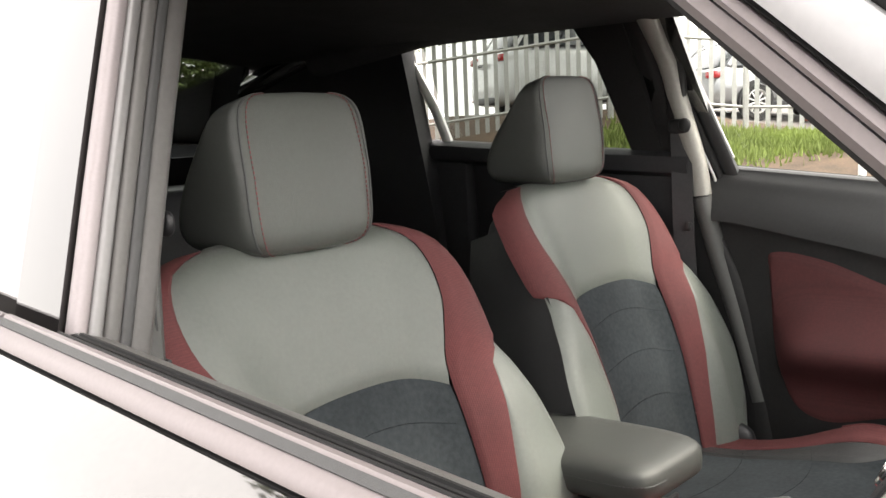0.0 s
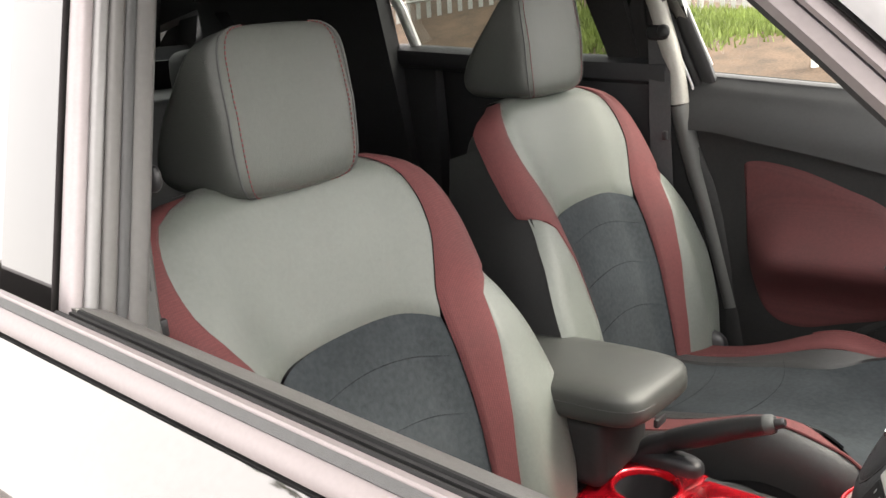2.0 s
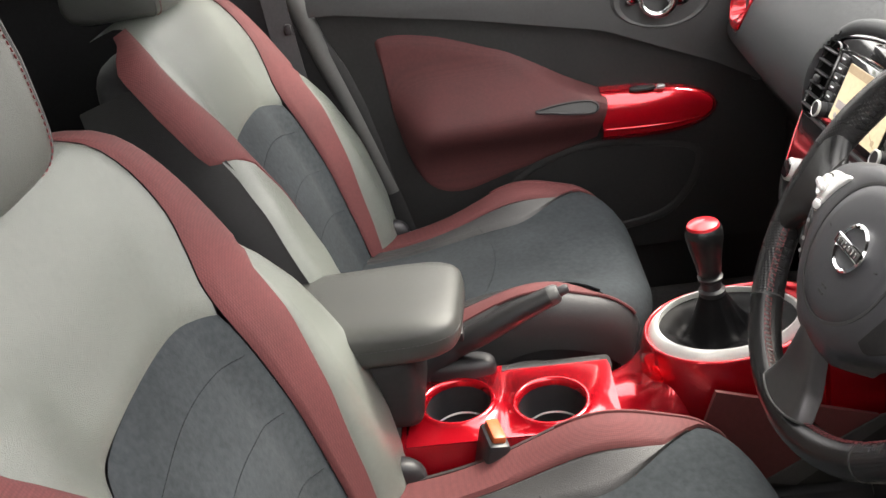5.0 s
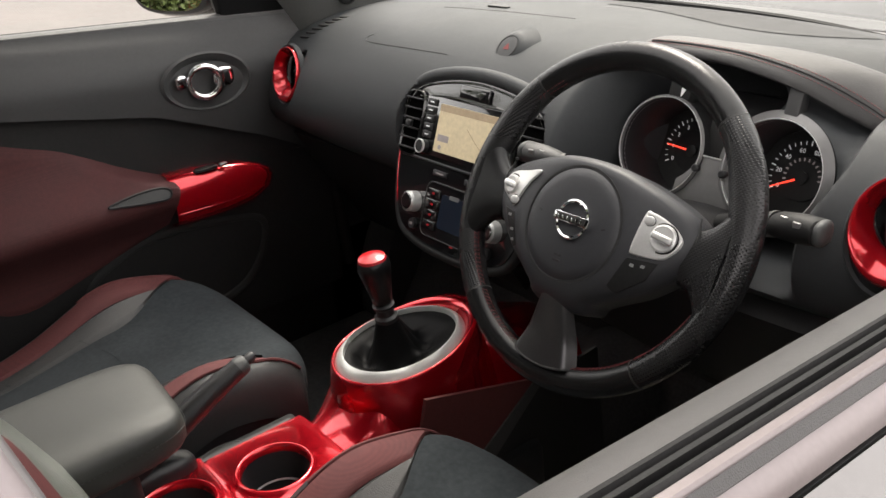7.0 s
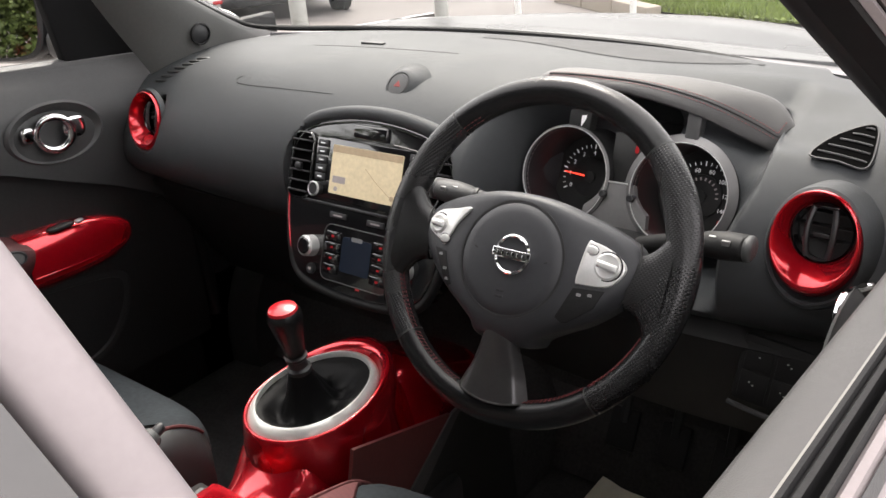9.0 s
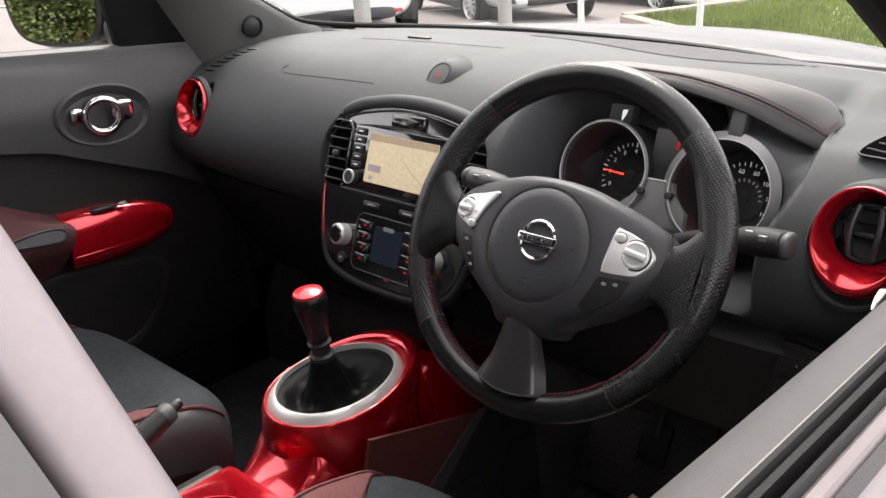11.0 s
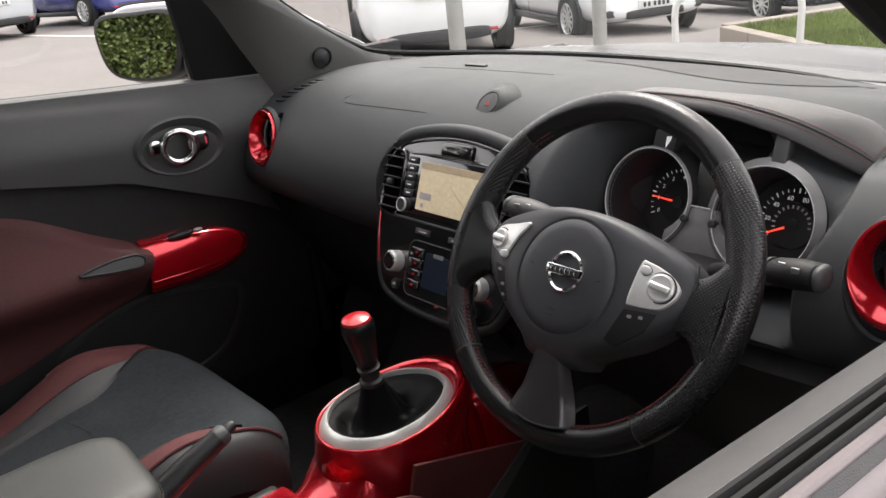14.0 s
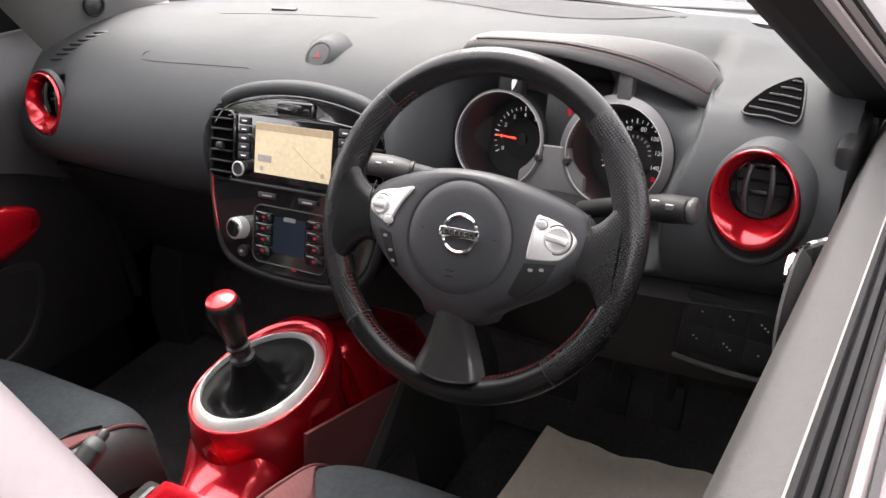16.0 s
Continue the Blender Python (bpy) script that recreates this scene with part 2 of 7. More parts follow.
def grid(f, nu, nv, cu=False, cv=False, u0=0.0, u1=1.0, v0=0.0, v1=1.0, thick=None):
    bm = bmesh.new()
    mu, mv = (nu if cu else nu + 1), (nv if cv else nv + 1)
    vs = [[bm.verts.new(f(u0 + (u1 - u0) * i / nu, v0 + (v1 - v0) * j / nv)) for j in range(mv)] for i in range(mu)]
    for i in range(nu):
        for j in range(nv):
            q = [vs[i][j], vs[(i + 1) % mu][j], vs[(i + 1) % mu][(j + 1) % mv], vs[i][(j + 1) % mv]]
            if len({v.co.to_tuple(6) for v in q}) >= 3:
                try:
                    bm.faces.new(q)
                except ValueError:
                    pass
    if thick:
        bmesh.ops.recalc_face_normals(bm, faces=bm.faces[:])
        bmesh.ops.solidify(bm, geom=bm.faces[:], thickness=thick)
    return bm


def loft(rings, caps=True, closed=False):
    bm = bmesh.new()
    vs = [[bm.verts.new(p) for p in r] for r in rings]
    n = len(rings[0])
    m = len(rings)
    for i in range(m if closed else m - 1):
        a, b = vs[i], vs[(i + 1) % m]
        for j in range(n):
            bm.faces.new((a[j], a[(j + 1) % n], b[(j + 1) % n], b[j]))
    if caps and not closed:
        bm.faces.new(vs[0][::-1])
        bm.faces.new(vs[-1])
    return bm


def frames(P, closed=False):
    P = [V3(p) for p in P]
    n = len(P)
    out = []
    up = None
    for i in range(n):
        if closed:
            t = (P[(i + 1) % n] - P[i - 1]).normalized()
        else:
            t = (P[min(i + 1, n - 1)] - P[max(i - 1, 0)]).normalized()
        if up is None:
            up = V3((0, 0, 1)) if abs(t.z) < 0.9 else V3((0, 1, 0))
        a = (up - t * up.dot(t)).normalized()
        up = a
        out.append((P[i], t, a, t.cross(a)))
    return out


def tube(P, r, n=10, closed=False, flat=1.0, caps=True):
    rings = []
    F = frames(P, closed)
    for i, (p, t, a, b) in enumerate(F):
        rr = r[i] if isinstance(r, (list, tuple)) else r
        rings.append([p + a * (rr * flat * math.sin(2 * math.pi * k / n)) + b * (rr * math.cos(2 * math.pi * k / n)) for k in range(n)])
    return loft(rings, caps, closed)


def box(c, s, bev=0.0, seg=2, m=None):
    bm = bmesh.new()
    bmesh.ops.create_cube(bm, size=1)
    bmesh.ops.scale(bm, vec=V3(s), verts=bm.verts[:])
    if bev:
        bmesh.ops.bevel(bm, geom=bm.edges[:], offset=bev, segments=seg, affect="EDGES", profile=0.5)
    if m is not None:
        bmesh.ops.transform(bm, matrix=m, verts=bm.verts[:])
    bmesh.ops.translate(bm, verts=bm.verts[:], vec=V3(c))
    return bm


def spow(x, e):
    return math.copysign(abs(x) ** e, x)


def sup(c, s, e1=0.4, e2=0.4, nu=32, nv=16, fn=None):
    """A rounded block (superellipsoid), half sizes s; fn reshapes a unit-space point."""
    def f(u, v):
        a, b = 2 * math.pi * u, math.pi * (v - 0.5)
        x, y, z = spow(math.cos(b), e1) * spow(math.cos(a), e2), spow(math.cos(b), e1) * spow(math.sin(a), e2), spow(math.sin(b), e1)
        if fn:
            x, y, z = fn(x, y, z)
        return V3((c[0] + s[0] * x, c[1] + s[1] * y, c[2] + s[2] * z))
    bm = grid(f, nu, nv, cu=True)
    bmesh.ops.remove_doubles(bm, verts=bm.verts[:], dist=1e-5)
    return bm


def lathe(profile, n=32, m=None, sx=1.0, sy=1.0):
    """profile: (radius, height) pairs turned round z."""
    bm = bmesh.new()
    vs = []
    for r, h in profile:
        if r < 1e-6:
            vs.append([bm.verts.new((0, 0, h))])
        else:
            vs.append([bm.verts.new((r * sx * math.cos(2 * math.pi * k / n), r * sy * math.sin(2 * math.pi * k / n), h)) for k in range(n)])
    for a, b in zip(vs, vs[1:]):
        for k in range(n):
            q = [a[k % len(a)], a[(k + 1) % len(a)], b[(k + 1) % len(b)], b[k % len(b)]]
            q = list(dict.fromkeys(q))
            if len(q) > 2:
                bm.faces.new(q)
    if m is not None:
        bmesh.ops.transform(bm, matrix=m, verts=bm.verts[:])
    return bm


def plate(outline, t, m=None, bev=0.0, seg=2):
    """A flat plate of a 2D outline, t thick along local z."""
    bm = bmesh.new()
    f = bm.faces.new([bm.verts.new((x, y, 0)) for x, y in outline])
    r = bmesh.ops.extrude_face_region(bm, geom=[f])
    top = [g for g in r["geom"] if isinstance(g, bmesh.types.BMVert)]
    bmesh.ops.translate(bm, verts=top, vec=(0, 0, t))
    if bev:
        ed = [e for e in bm.edges if all(v in top for v in e.verts)]
        bmesh.ops.bevel(bm, geom=ed, offset=bev, segments=seg, affect="EDGES", profile=0.5)
    if m is not None:
        bmesh.ops.transform(bm, matrix=m, verts=bm.verts[:])
    return bm


def frame_m(o, u, v):
    """A matrix with origin o, x along u, y along v."""
    u, v = V3(u).normalized(), V3(v)
    v = (v - u * u.dot(v)).normalized()
    w = u.cross(v)
    return Matrix(((u.x, v.x, w.x, o[0]), (u.y, v.y, w.y, o[1]), (u.z, v.z, w.z, o[2]), (0, 0, 0, 1)))


def rrect(w, h, r, n=5):
    out = []
    for cx, cy, a0 in ((w / 2 - r, h / 2 - r, 0), (-w / 2 + r, h / 2 - r, 90), (-w / 2 + r, -h / 2 + r, 180), (w / 2 - r, -h / 2 + r, 270)):
        for k in range(n + 1):
            a = radians(a0 + 90 * k / n)
            out.append((cx + r * math.cos(a), cy + r * math.sin(a)))
    return out


def lettering(s, size, m):
    cu = bpy.data.curves.new("txt", "FONT")
    cu.body = s
    cu.size = size
    cu.align_x, cu.align_y = "CENTER", "CENTER"
    cu.extrude = 0.0002
    cu.resolution_u = 2
    ob = bpy.data.objects.new("txt", cu)
    scene.collection.objects.link(ob)
    me = bpy.data.meshes.new_from_object(ob.evaluated_get(bpy.context.evaluated_depsgraph_get()))
    bm = bmesh.new()
    bm.from_mesh(me)
    bpy.data.objects.remove(ob)
    bpy.data.meshes.remove(me)
    bmesh.ops.transform(bm, matrix=m, verts=bm.verts[:])
    return bm


def stitches(P, parent, name, step=0.006, r=0.0007, material=None, label=""):
    """A run of thread stitches along a line of points, as one mesh."""
    P = [V3(p) for p in P]
    bms = []
    acc = 0.0
    bm = bmesh.new()
    for a, b in zip(P, P[1:]):
        d = b - a
        n = d.length
        if n < 1e-6:
            continue
        t = d / n
        s = (step - acc) % step
        while s < n:
            c = a + t * s
            e = t * step * 0.3
            side = t.orthogonal().normalized() * r
            oth = t.cross(side)
            vs = [bm.verts.new(c + q) for q in (-e + side, -e - side * 0.5 + oth, -e - side * 0.5 - oth, e + side, e - side * 0.5 + oth, e - side * 0.5 - oth)]
            for q in ((0, 1, 4, 3), (1, 2, 5, 4), (2, 0, 3, 5), (0, 2, 1), (3, 4, 5)):
                bm.faces.new([vs[k] for k in q])
            s += step
        acc = (acc + n) % step
    return part(name, bm, material or STITCH, parent, label)


# ---------------------------------------------------------------- car shell
shell = thing("parked_black_car", (0, 0, 0.25), "black car bodywork with grey pillars and dark headlining", "car")


def mirror_x(bm):
    bmesh.ops.scale(bm, vec=(-1, 1, 1), verts=bm.verts[:])
    bmesh.ops.reverse_faces(bm, faces=bm.faces[:])
    return bm


def sweep(P, prof, closed_prof=True, side=None):
    """prof: (a, b) pairs; a along the level outward direction, b up across the run."""
    rings = []
    P = [V3(p) for p in P]
    for i, p in enumerate(P):
        t = (P[min(i + 1, len(P) - 1)] - P[max(i - 1, 0)]).normalized()
        s = V3(side) if side else V3((0, 0, 1)).cross(t)
        s = (s - t * s.dot(t)).normalized()
        n = t.cross(s)
        rings.append([p + s * a + n * b for a, b in prof])
    return loft(rings)


def ell(a, b, n=14, p=1.0):
    return [(a * spow(math.cos(2 * math.pi * k / n), p), b * spow(math.sin(2 * math.pi * k / n), p)) for k in range(n)]


# floor pan, firewall and tunnel
part("floor_pan", box((0, -0.1, 0.27), (1.46, 2.6, 0.05), 0.01), CARPET, shell)
part("firewall", grid(lambda u, v: V3((-0.74 + 1.48 * u, 1.22 - 0.12 * (1 - v), 0.29 + 0.70 * v)), 6, 6, thick=0.03), CARPET, shell)
part("toe_board", grid(lambda u, v: V3((-0.72 + 1.44 * u, 1.02 + 0.16 * v, 0.295 + 0.22 * v)), 6, 4, thick=0.02), CARPET, shell)
part("tunnel", grid(lambda u, v: V3((-0.13 + 0.26 * u, -0.6 + 1.75 * v, 0.29 + 0.17 * (math.sin(math.pi * u) ** 0.35 if 0 < u < 1 else 0))), 16, 8), CARPET, shell)

for sg in (1, -1):
    part("sill_panel", box((sg * 0.745, -0.2, 0.39), (0.03, 2.9, 0.28), 0.008), TRIM_B, shell)
    part("kick_panel", box((sg * 0.745, 1.06, 0.66), (0.03, 0.38, 0.80), 0.008), TRIM_B, shell)
    part("outer_sill", box((sg * 0.80, -0.1, 0.29), (0.08, 2.7, 0.14), 0.02), PAINT, shell)
    part("front_wing", grid(lambda u, v, sg=sg: V3((sg * (0.80 + 0.07 * math.sin(1.57 * v) - 0.03 * u), 1.10 + 0.75 * u, 1.0 - 0.05 * u - 0.66 * v)), 8, 8, thick=0.01), PAINT, shell)
    for wy in (1.28, -1.25):
        wl0 = part("wheel", lathe([(0.22, -0.1), (0.32, -0.1), (0.33, -0.05), (0.33, 0.05), (0.32, 0.1), (0.22, 0.1)], 30, Matrix.Translation((sg * 0.74, wy, 0.33)) @ Matrix.Rotation(math.pi / 2 * sg, 4, "Y")), TYRE, shell)
        part("rim", lathe([(0.22, 0.09), (0.20, 0.06), (0.05, 0.08), (0, 0.08)], 24, Matrix.Translation((sg * 0.74, wy, 0.33)) @ Matrix.Rotation(math.pi / 2 * sg, 4, "Y")), SATIN, wl0)

# roof and headlining


def roof(z0):
    def f(u, v):
        x = -0.6 + 1.2 * u
        y = 0.38 - 1.80 * v
        return V3((x * (1 - 0.06 * v), y, z0 - 0.30 * (x * x) ** 1.0 * 0.45 - 0.015 * smoothstep(0.55, 1, v) - 0.05 * smoothstep(0.25, 0, v)))
    return f


part("roof_skin", grid(roof(1.535), 16, 20, thick=0.008), PAINT, shell)
part("headlining", grid(roof(1.492), 16, 20, thick=0.01), HEAD, shell, "dark cloth headlining")

# pillars, both sides
for sgn in (1, -1):
    mk = (lambda b: b) if sgn > 0 else mirror_x
    dz = 0.0 if sgn > 0 else 0.03
    lift = Matrix.Translation((0, 0, dz))
    # front pillar: frame, seals and outer panel in bands along one run, and its inner trim
    if sgn > 0:
        Pa = [(0.748, 0.95, 0.985), (0.700, 0.78, 1.117), (0.668, 0.665, 1.207), (0.634, 0.545, 1.302), (0.590, 0.39, 1.415), (0.535, 0.16, 1.475)]
        run_a = spline(Pa, 18)
        front_side = (1, -0.28, 0)
        for nm, b0, b1, a0, a1, material in (("front_frame", 0.0, 0.0125, 0.0, 0.004, STRIP), ("frame_groove", 0.0125, 0.0145, -0.004, 0.0, RUBBER), ("frame_moulding", 0.0145, 0.0225, 0.002, 0.006, STRIP), ("pillar_seal", 0.0225, 0.0285, -0.002, 0.004, RUBBER), ("front_pillar", 0.0285, 0.058, 0.006, 0.010, PALEBAND), ("screen_seal", 0.058, 0.067, 0.0, 0.003, RUBBER), ("screen_moulding", 0.067, 0.10, -0.01, -0.004, PALEBAND)):
            part(nm, sweep(run_a, [(-0.03, b0), (a0, b0), (a1, (b0 + b1) / 2), (a0, b1), (-0.03, b1)], side=front_side), material, shell)
        part("frame_channel", sweep(run_a, [(-0.05, -0.005), (-0.003, -0.004), (-0.001, 0.001), (-0.05, 0.006)], side=front_side), RUBBER, shell)
        part("front_pillar_trim", sweep([(x - 0.058, y, z) for x, y, z in run_a], [(0.03 * ca, 0.052 + 0.05 * sa) for ca, sa in ell(1, 1, 16, 0.8)], side=front_side), TRIM_B, shell, "black plastic pillar trim")
    else:
        Po = [(0.795, 1.16, 1.0), (0.775, 0.99, 1.09), (0.742, 0.75, 1.235), (0.69, 0.51, 1.385), (0.62, 0.22, 1.50)]
        part("front_pillar", mk(moved(sweep(spline(Po, 14), ell(0.030, 0.040, 12, 0.8), side=(1, 0.25, 0)), lift)), PAINT, shell)
        EA = spline([(-0.655, 0.90, 0.955), (-0.662, 0.867, 1.018), (-0.662, 0.81, 1.116), (-0.655, 0.754, 1.207), (-0.63, 0.63, 1.345), (-0.585, 0.40, 1.455)], 25)
        EB = spline([(-0.625, 1.17, 1.03), (-0.62, 1.115, 1.057), (-0.62, 1.0, 1.118), (-0.615, 0.889, 1.196), (-0.585, 0.72, 1.315), (-0.535, 0.42, 1.465)], 25)

        def pillar_face(u, v):
            k = min(23, int(v * 24))
            p = EA[k] + (EA[k + 1] - EA[k]) * (v * 24 - k)
            q = EB[k] + (EB[k + 1] - EB[k]) * (v * 24 - k)
            e = 0.03 * (1 - math.sin(math.pi * u) ** 0.6)
            return V3(tuple(p + (q - p) * u)) + V3((0.012 - e, -0.004, 0.0))
        part("front_pillar_trim", grid(pillar_face, 12, 24, thick=0.012), PILLAR, shell, "grey plastic pillar trim")
    # roof rail over the doors
    Pr = [(0.62, 0.24, 1.475), (0.612, -0.1, 1.50), (0.60, -0.6, 1.49), (0.57, -1.1, 1.43), (0.55, -1.5, 1.33)]
    part("roof_rail", mk(moved(sweep(spline(Pr, 14), ell(0.045, 0.035, 12)), lift)), PAINT, shell)
    Pq = [(0.565, 0.28, 1.445), (0.565, -0.1, 1.46), (0.56, -0.6, 1.45), (0.53, -1.1, 1.39)]
    part("roof_rail_trim", mk(moved(sweep(spline(Pq, 12), ell(0.05, 0.04, 12)), lift)), HEAD, shell)
    # centre pillar trim
    if sgn < 0:
        Pb = [(0.715, 0.06, 0.50), (0.71, 0.0, 0.80), (0.70, -0.085, 1.0), (0.69, -0.145, 1.16), (0.675, -0.185, 1.30), (0.62, -0.21, 1.45)]
        part("centre_pillar_trim", mk(sweep(spline(Pb, 16), ell(0.022, 0.062, 14, 0.5), side=(1, 0.15, 0))), TRIM_B, shell, "black plastic centre pillar trim")
        Pg = [(0.705, 0.075, 0.62), (0.70, 0.025, 0.80), (0.69, -0.018, 0.94), (0.677, -0.048, 1.06)]
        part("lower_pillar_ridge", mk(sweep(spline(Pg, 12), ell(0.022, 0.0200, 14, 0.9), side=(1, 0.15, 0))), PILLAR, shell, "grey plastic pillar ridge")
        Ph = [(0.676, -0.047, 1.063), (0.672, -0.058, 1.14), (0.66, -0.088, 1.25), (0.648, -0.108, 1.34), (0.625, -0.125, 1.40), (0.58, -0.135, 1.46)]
        # Outside light reflected by the ridge is put into its pale colour.
        part("upper_pillar_ridge", mk(sweep(spline(Ph, 12), ell(0.020, 0.0205, 14, 0.9), side=(1, 0.15, 0))), RIDGE, shell, "plastic pillar ridge with painted pale reflection")
        Pc = [(0.735, 0.12, 0.50), (0.735, 0.06, 0.80), (0.715, -0.01, 1.06), (0.70, -0.035, 1.14), (0.665, -0.115, 1.34), (0.63, -0.155, 1.45)]
        part("centre_pillar_seal", mk(sweep(spline(Pc, 16), ell(0.010, 0.009, 10), side=(1, 0.15, 0))), RUBBER, shell)
        part("seal_lip", mk(sweep(spline([(x - 0.012, y - 0.008, z) for x, y, z in Pc[1:]], 14), ell(0.003, 0.003, 8), side=(1, 0.15, 0))), SATIN, shell)
        part("window_frame", mk(sweep(spline([(x + 0.010, y + 0.022, z) for x, y, z in Pc[2:]], 12), ell(0.010, 0.020, 10, 0.7), side=(1, 0.15, 0))), BLACKP, shell)
        part("frame_edge", mk(tube(spline([(x + 0.012, y + 0.043, z) for x, y, z in Pc[3:]], 12), 0.0028, 8)), SATIN, shell, "bright window frame edge")
    else:
        Pb = [(0.67, -0.035, 0.50), (0.675, -0.05, 0.80), (0.652, -0.088, 1.06), (0.60, -0.145, 1.25), (0.545, -0.19, 1.45)]
        part("centre_pillar_trim", mk(sweep(spline(Pb, 16), ell(0.028, 0.062, 14, 0.7), side=(1, 0.15, 0))), PILLAR, shell, "grey plastic centre pillar trim")
    # rear side glass surround and rear quarter
    part("rear_quarter_panel", mk(moved(grid(lambda u, v: V3((0.70 - 0.10 * v - 0.015 * u, -0.70 - 0.79 * u - 0.12 * v * (1 - u), 0.50 + 0.98 * v)), 8, 10, thick=0.05), lift)), REARTRIM, shell)
    part("rear_door_trim", mk(moved(grid(lambda u, v: V3((0.70 + 0.02 * math.sin(3.1 * v), -0.09 - 0.68 * u, 0.45 + (0.655 + 0.03 * u) * v)), 8, 10, thick=0.04), lift)), REARTRIM, shell, "black rear door lining")
    if sgn < 0:
        part("rear_door_top", mk(moved(sweep([(0.69, -0.07, 1.098), (0.675, -0.4, 1.113), (0.66, -0.8, 1.138)], ell(0.045, 0.03, 12, 0.8)), lift)), REARTRIM, shell)
    part("rear_window_divider", mk(moved(sweep([(0.655, -0.74, 1.15), (0.64, -0.775, 1.25), (0.585, -0.85, 1.44)], ell(0.014, 0.014, 8, 0.7)), lift)), SATIN if sgn < 0 else BLACKP, shell)
    part("rear_side_glass", mk(moved(grid(lambda u, v: V3((0.69 - 0.085 * v, -0.12 - 0.62 * u - 0.05 * v, 1.10 + 0.35 * v)), 4, 4), lift)), TINT, shell, "tinted rear side window", recalc=False)

    if sgn < 0:
        part("upper_pillar_cover", mk(plate([(-0.115, 1.05), (-0.19, 1.10), (-0.27, 1.36), (-0.31, 1.43), (-0.33, 1.48), (-0.20, 1.48), (-0.17, 1.34)], 0.03, Matrix(((0, 0.0, 1, 0), (1, 0, 0, 0), (0, 1, 0, 0), (0, 0, 0, 1))) @ Matrix(((1, 0, 0, 0), (0, 1, 0, 0), (0, -0.25, 1, 0.955), (0, 0, 0, 1))))), TRIM_B, shell)
    part("quarter_fill", mk(box((0.66, -0.80, 0.80), (0.05, 0.26, 0.70), 0.01)), REARTRIM, shell)

# tailgate
part("tailgate_lining", grid(lambda u, v: V3((-0.62 + 1.24 * u, -1.62 - 0.05 * math.sin(math.pi * u), 0.45 + 0.72 * v)), 10, 6, thick=0.05), REARTRIM, shell)
part("tailgate_glass", grid(lambda u, v: V3(((-0.62 + 1.24 * u) * (1 - 0.18 * v), -1.62 + 0.24 * v - 0.04 * math.sin(math.pi * u), 1.16 + 0.31 * v - 0.135 * v * (0.508 * (2 * u - 1)) ** 2)), 8, 4), TINT, shell, "tinted tailgate window", recalc=False)
for sgn in (1, -1):
    part("rear_pillar", box((sgn * 0.645, -1.46, 1.28), (0.10, 0.34, 0.34), 0.03, m=pose(0, 0, 0, 18, 0, 0)), HEAD, shell)

part("tailgate_header", sweep(spline([(x, -1.415, 1.500 - 0.135 * x * x) for x in (-0.56, -0.3, 0.0, 0.3, 0.56)], 14), ell(0.035, 0.020, 10, 0.8), side=(0, 1, 0)), HEAD, shell)
# windscreen with its black lower band, bonnet and wings
part("windscreen", grid(lambda u, v: V3(((-0.70 + 1.40 * u) * (1 - 0.2 * v), 1.06 - 0.70 * v + 0.10 * math.sin(math.pi * u), 1.055 + 0.425 * v)), 16, 6), GLASS, shell, "clear windscreen", recalc=False)
part("windscreen_band", tube(spline([(-0.598, 0.76, 1.285), (-0.612, 0.89, 1.185), (-0.615, 0.964, 1.132), (-0.611, 1.030, 1.089), (-0.578, 1.060, 1.068), (-0.48, 1.092, 1.0615), (-0.33, 1.122, 1.062), (-0.05, 1.134, 1.066), (0.25, 1.120, 1.062), (0.45, 1.092, 1.050), (0.66, 1.045, 1.030)], 60), [0.0022] * 14 + [0.0022 + 0.0033 * k / 12 for k in range(12)] + [0.0055] * 34, 8), RUBBER, shell)


def bonnet(u, v):
    x = (-0.80 + 1.60 * u)
    y = 1.18 + 0.10 * math.sin(math.pi * u) + (0.72 - 0.25 * abs(x) ** 2) * v
    z = 1.018 - 0.008 * smoothstep(0, 0.45, v) - 0.20 * max(0, v - 0.4) ** 1.6 - 0.05 * abs(x / 0.8) ** 3 - 0.020 * smoothstep(0.05, 0.55, x) + 0.012 * math.exp(-((abs(x) - 0.60) / 0.13) ** 2) * math.sin(math.pi * min(1, 0.1 + v))
    return V3((x, y, z))


# Body paint made darker and duller here, standing in for a dark reflection.
part("bonnet", grid(bonnet, 40, 24, thick=0.012), mat("dimmed_reflection_paint", (0.014, 0.014, 0.015), 0.26, spec=0.14, var=0.08, scale=4), shell, "black bonnet with its sky reflection dimmed")
# Sky reflected in the black scuttle is put into its grey colour.
part("scuttle", grid(lambda u, v: V3((-0.74 + 1.48 * u, 1.070 + 0.09 * math.sin(math.pi * u) + 0.13 * v, 1.050 - 0.012 * v - 0.022 * abs(2 * u - 1) ** 3)), 20, 3, thick=0.01), mat("scuttle_sky_reflection", (0.085, 0.087, 0.087), 0.42, var=0.12, bump=0.15, bscale=300), shell, "plastic scuttle panel with painted grey sky reflection")
for x0, x1 in ((-0.60, 0.02), (0.02, 0.55)):
    part("wiper_arm", tube([(x0, 1.12, 1.038), ((x0 + x1) / 2, 1.165, 1.042), (x1, 1.175, 1.036)], 0.006, 6), BLACKP, shell)

